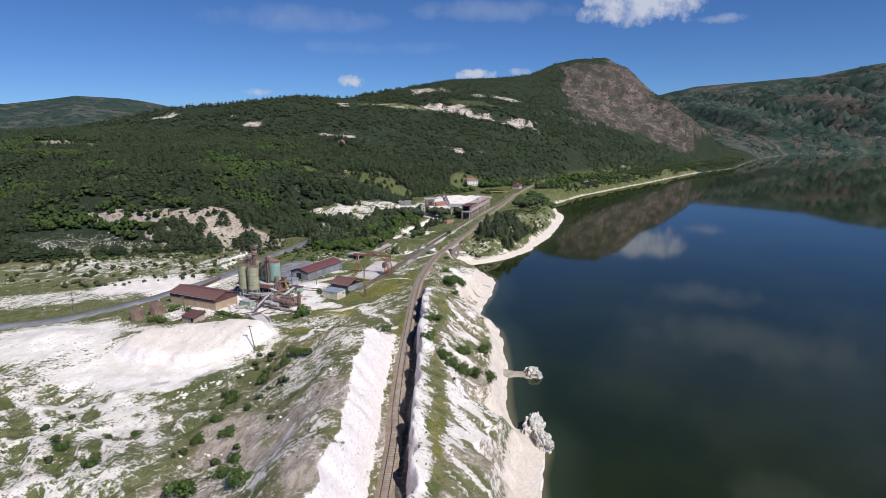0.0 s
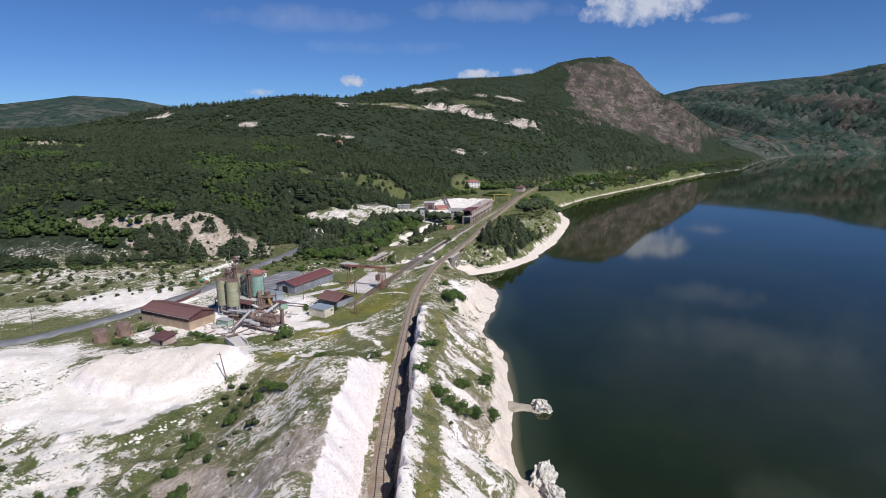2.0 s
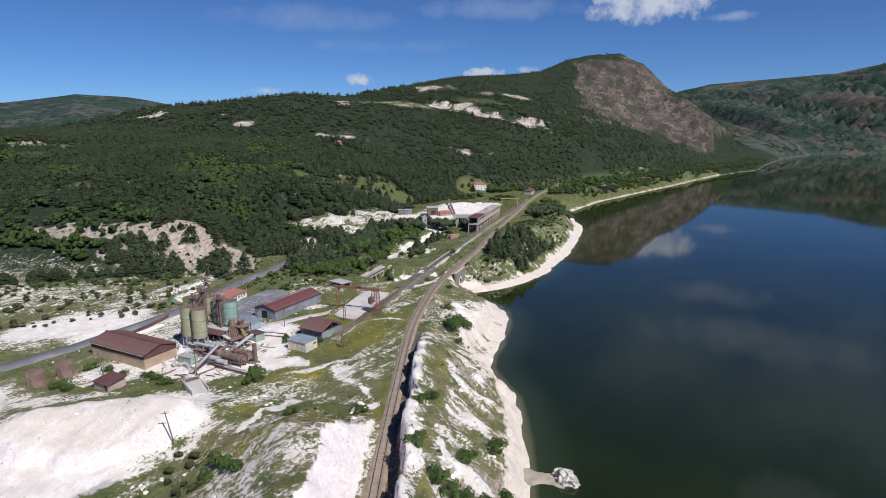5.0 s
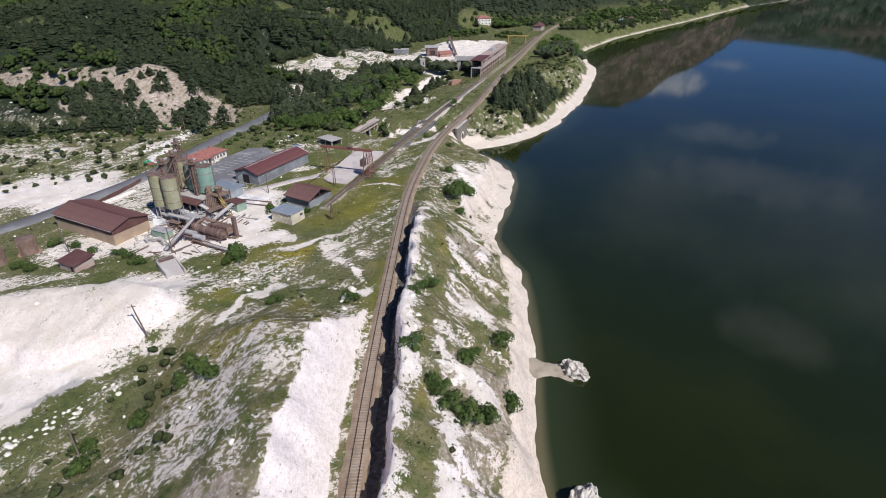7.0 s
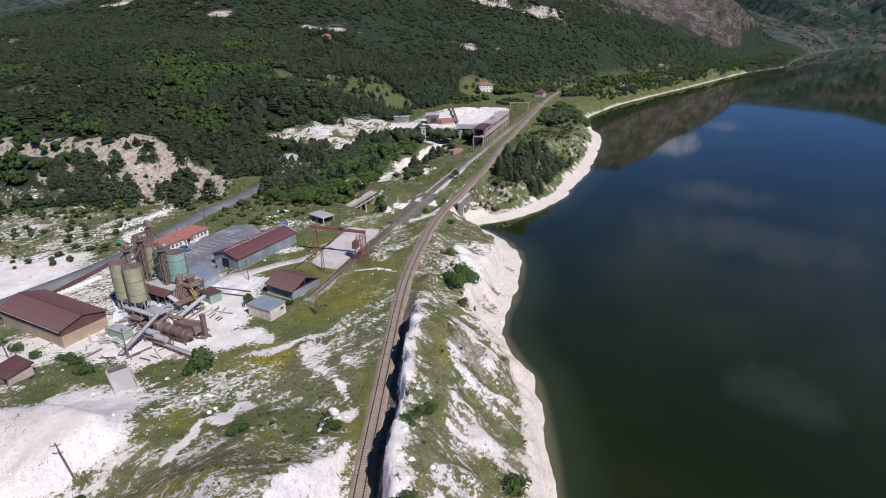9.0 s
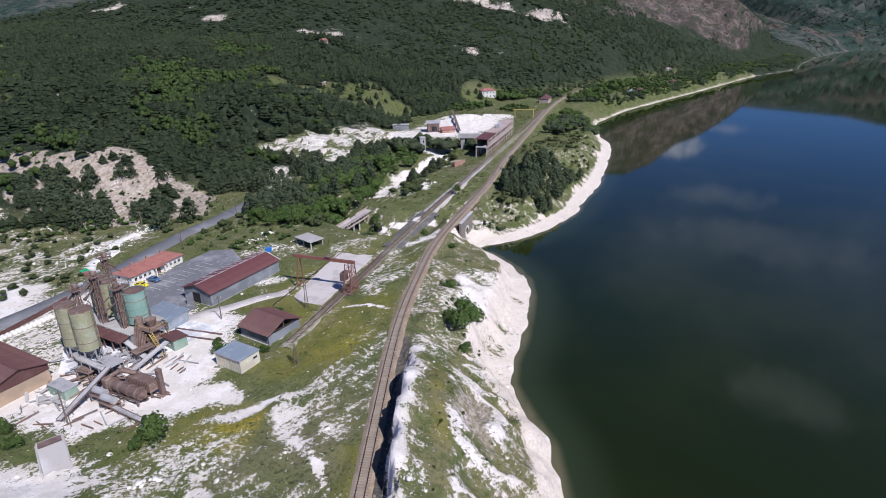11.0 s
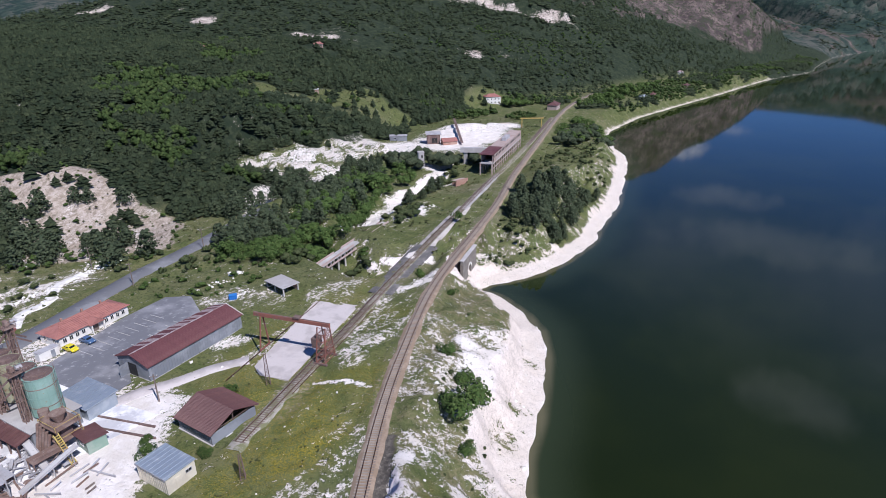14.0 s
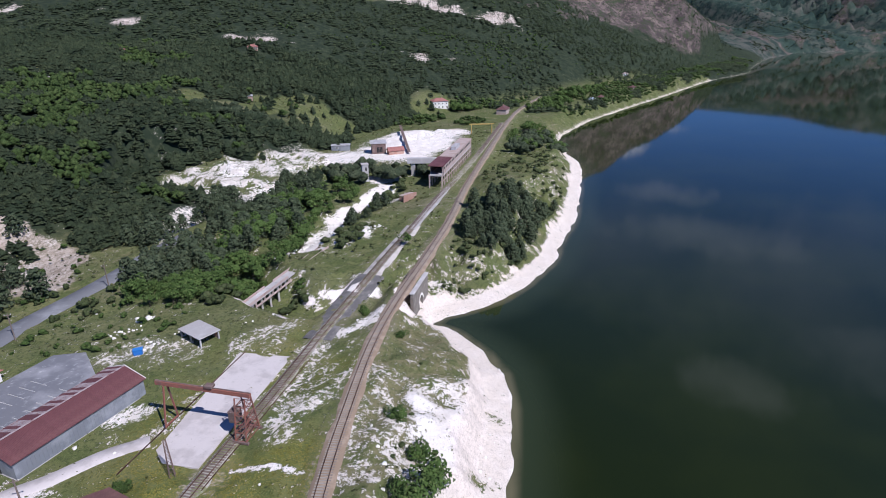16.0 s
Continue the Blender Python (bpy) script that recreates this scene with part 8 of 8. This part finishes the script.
thicket("scarp_shrubs", "green shrubs along the white scarp and the siding", ((70, -21, 284, 6, 32, -22, 1.6, 4.2, 5), (40, -29, 238, 6, 18, -20, 1.4, 3.6, 5), (50, -52, 202, 18, 9, 20, 1.6, 3.6, 5), (50, -100, 196, 16, 14, 0, 1.2, 3.0, 5)), 56, SHRUBS, "shrub")
fill("pine", 90, 38, 258, 16, 34, -28, 4, 7.5, "pines on the spit", 9, seed=9)
fill("tree", 40, 80, 430, 18, 45, -25, 4, 7, "trees on the spit", 7, seed=13)
fill("tree", 20, 36, 552, 12, 9, 20, 5, 8, "trees round the house", seed=17)
fill("tree", 60, 170, 680, 80, 14, 50, 5, 8, "trees along the shore road", 7, seed=18)
fill("tree", 50, 110, 580, 50, 22, 55, 4, 7.5, "trees along the shore road", 7, seed=19)


# ---- rocks ----
M["greychalk"] = worn("weathered_grey_chalk", (0.6, 0.56, 0.5), (0.34, 0.31, 0.27), (0.76, 0.71, 0.65), 0.95, coarse=0.7, fine=3.5)
M["sand"] = worn("wet_shore_gravel", (0.36, 0.31, 0.24), (0.26, 0.225, 0.17), (0.48, 0.43, 0.36), 0.9, coarse=0.4, fine=3)


def rock(x, y, sx, sy, sz, seed, label, z=None, mat="greychalk"):
    """Craggy lump: ridged noise cut into uneven ledges."""
    bm = bmesh.new()
    bmesh.ops.create_icosphere(bm, subdivisions=5, radius=1.0)
    off = Vector((seed * 7.3, seed * 3.1, seed))
    for v in bm.verts:
        p = v.co.copy()
        n = noise.fractal(p * 1.3 + off, 1.0, 2.1, 5)
        crag = 0.5 - abs(noise.noise(p * 2.1 + off)) * 1.4 + 0.5 * (0.35 - abs(noise.noise(p * 5.2 - off)))
        q = 1 + 0.34 * n + 0.4 * crag
        v.co = Vector((p.x * q * sx, p.y * q * sy, (p.z * q + 0.1 * noise.noise(p * 8 + off)) * sz))
    ob = part("rock", bm, M[mat])
    ob.matrix_world = pose(x, y, (ground_z(x, y) if z is None else z), 0, 0, seed * 50)
    return tagged(ob, label, "rock")


rock(24.4, 47.0, 1.7, 2.4, 2.3, 1, "jagged pale rock standing in the shallow water", 0.2)
rock(22.9, 49.4, 0.9, 1.5, 1.3, 2, "small pale rock beside the islet", 0.1)
rock(20.0, 13.5, 1.9, 3.8, 2.8, 3, "weathered chalk rock on the low spit", 0.8)
rock(21.2, 6.0, 1.9, 3.6, 2.2, 4, "weathered chalk rock at the water's edge", 0.6)
rock(-25.9, 57.2, 1.1, 0.8, 0.5, 5, "white chalk boulder lying in the grass", None, "chalk")
rock(-25.3, 61.3, 1.0, 0.8, 0.6, 6, "white chalk boulder lying in the grass", None, "chalk")
rock(-3.2, 30.2, 1.7, 1.1, 0.9, 7, "cream slab of chalk on the bank", None, "chalk")
rock(-0.4, 29.0, 1.5, 0.9, 0.7, 8, "cream slab of chalk on the bank", None, "chalk")


def gravel_bar():
    """Low uneven bank of gravel, broad at the shore and narrow at the rock."""
    n, k = 40, 18
    u, v = np.meshgrid(np.linspace(0, 1, n), np.linspace(-1, 1, k), indexing="ij")
    x = 12.5 + 11.0 * u
    half = 4.8 - 2.2 * sstep(0, 0.6, u) + 0.9 * sstep(0.6, 1, u)
    y = 49.6 - 2.2 * u + v * half * (1 + 0.3 * fbm(x, 6 * v, 3, 3, 71))
    z = 0.5 * (1 - v ** 2) - 0.1 + 0.1 * fbm(x, y, 1.6, 3, 72) - 0.5 * (np.abs(v) > 0.98)
    me = make_mesh("gravel_bar", np.stack([x, y, z], -1), grid_quads(n, k))
    shade_smooth(me)
    me.materials.append(M["sand"])
    return tagged(new("gravel_bar", me), "low tan gravel bar joining the rock to the shore", "bar", kind="structure")


gravel_bar()


def stone_template(rng):
    V = []
    for z, r in ((0, 0.5), (0.35, 0.42)):
        for k in range(5):
            a = 2 * math.pi * (k + rng.random() * 0.6) / 5
            V.append((r * rng.uniform(0.7, 1.2) * math.cos(a), r * rng.uniform(0.7, 1.2) * math.sin(a), z * rng.uniform(0.7, 1.2)))
    V.append((0, 0, 0.5))
    F = []
    for k in range(5):
        j = (k + 1) % 5
        F += [(k, j, 5 + j), (k, 5 + j, 5 + k), (5 + k, 5 + j, 10)]
    return np.array(V), np.array(F)


STONES = [stone_template(rng_t) for _ in range(8)]


def land_points(n, xr, yr, seed, test):
    g = np.random.default_rng(seed)
    x, y = g.uniform(*xr, n), g.uniform(*yr, n)
    ok = test(x, y, g.uniform(0, 1, n)) & (lake_side(x, y) > 0.5) & (along(x, y, RAIL_AXIS)[0] > 4) & (along(x, y, SIDING_AXIS)[0] > 3) & (along(x, y, ROAD_AXIS)[0] > 4.5)
    e = 0.8
    steep = np.hypot(height(x + e, y, False) - height(x - e, y, False), height(x, y + e, False) - height(x, y - e, False)) / (2 * e)
    ok &= steep < 0.75
    built = ((x > -98) & (x < -70) & (y > 120) & (y < 170)) | ((x > -53) & (x < -30) & (y > 128) & (y < 166)) | ((x > -117) & (x < -88) & (y > 82) & (y < 108))
    ok &= ~built
    return x[ok], y[ok]


sx, sy = land_points(52000, (-215, 20), (-40, 215), 31, lambda x, y, u: u < 0.012 + 0.2 * sstep(0.25, 0.6, fbm(x, y, 9, 3, 141)) + 0.5 * crag(x, y)[0] * sstep(0.0, 0.6, crag(x, y)[1]))
scatter("chalk_stones", sx, sy, np.random.default_rng(5).uniform(0.1, 1.0, len(sx)) ** 5 * 0.85 + 0.1, STONES, M["chalk"], "loose white chalk stones strewn over the ground", "stones", (0.8, 1.6), 0.05)
rx, ry, rs_ = rubble(42, [(-130, 163, 3, 40, 8), (-125, 172, 3.5, 60, 7), (-122.5, 182, 3, 70, 7), (-119, 192, 3, 65, 7), (-119.7, 166, 2, 60, 4), (-76, 179.5, 3, 20, 4), (-65, 173, 2, 50, 5), (-73.5, 186, 2.5, 10, 4),
                      (-24.5, 57.5, 1.5, 70, 5), (-40, 242, 4, 60, 14), (-38, 256, 3, 30, 14), (-31, 276, 4, 30, 16), (-24, 246, 4, 40, 12), (-18, 326, 4, 20, 10), (-92, 330, 18, 0, 10), (-70, 300, 12, 30, 10), (0, 420, 18, 0, 10), (14, 440, 12, 40, 10), (-69, 24, 3, 50, 16), (-55, 64, 2, 40, 8)], 9)
scatter("chalk_rubble", rx, ry, rs_, STONES, M["chalk"], "heaps of white chalk blocks beside the road and pit", "rubble", (0.9, 1.6), 0.1)
TUFTS = [tree_template("round", rng_t, 1, 5) for _ in range(6)]
gx, gy = land_points(46000, (-200, 20), (-40, 235), 32, lambda x, y, u: (bare_mask(x, y) < 0.35) & (lake_side(x, y) > 5) & (u < 0.12 + 0.7 * sstep(-0.2, 0.5, fbm(x, y, 13, 3, 151))))
scatter("grass_tufts", gx, gy, np.random.default_rng(6).uniform(0.3, 1.0, len(gx)) ** 2.5 * 0.6 + 0.12, TUFTS, M["scrub"], "rough tufts of grass and low scrub", "grass", (0.9, 1.7), 0.12)
gx, gy = land_points(9000, (-260, 110), (200, 480), 33, lambda x, y, u: (bare_mask(x, y) < 0.35) & (u < 0.8) & (lake_side(x, y) > 9))
scatter("far_scrub", gx, gy, np.random.default_rng(7).uniform(0.5, 1.9, len(gx)), TUFTS, M["scrub"], "low scrub on the banks and slopes", "scrub", (0.9, 1.6), 0.15)


# ---- tracks, last of all ----
lay_track("railway_track", main_line, lambda y: RAIL_Z + 0.2 + 0 * y, "single railway line with rusty rails and concrete sleepers", 0, singles=300, y_single=(20, 215))
lay_track("siding_track", cut_line(SIDING, 109, 480), lambda y: 10.48 + 1.2 * sstep(180, 230, y), "overgrown rusty siding track", 0, sleeper_mat=M["wood"])
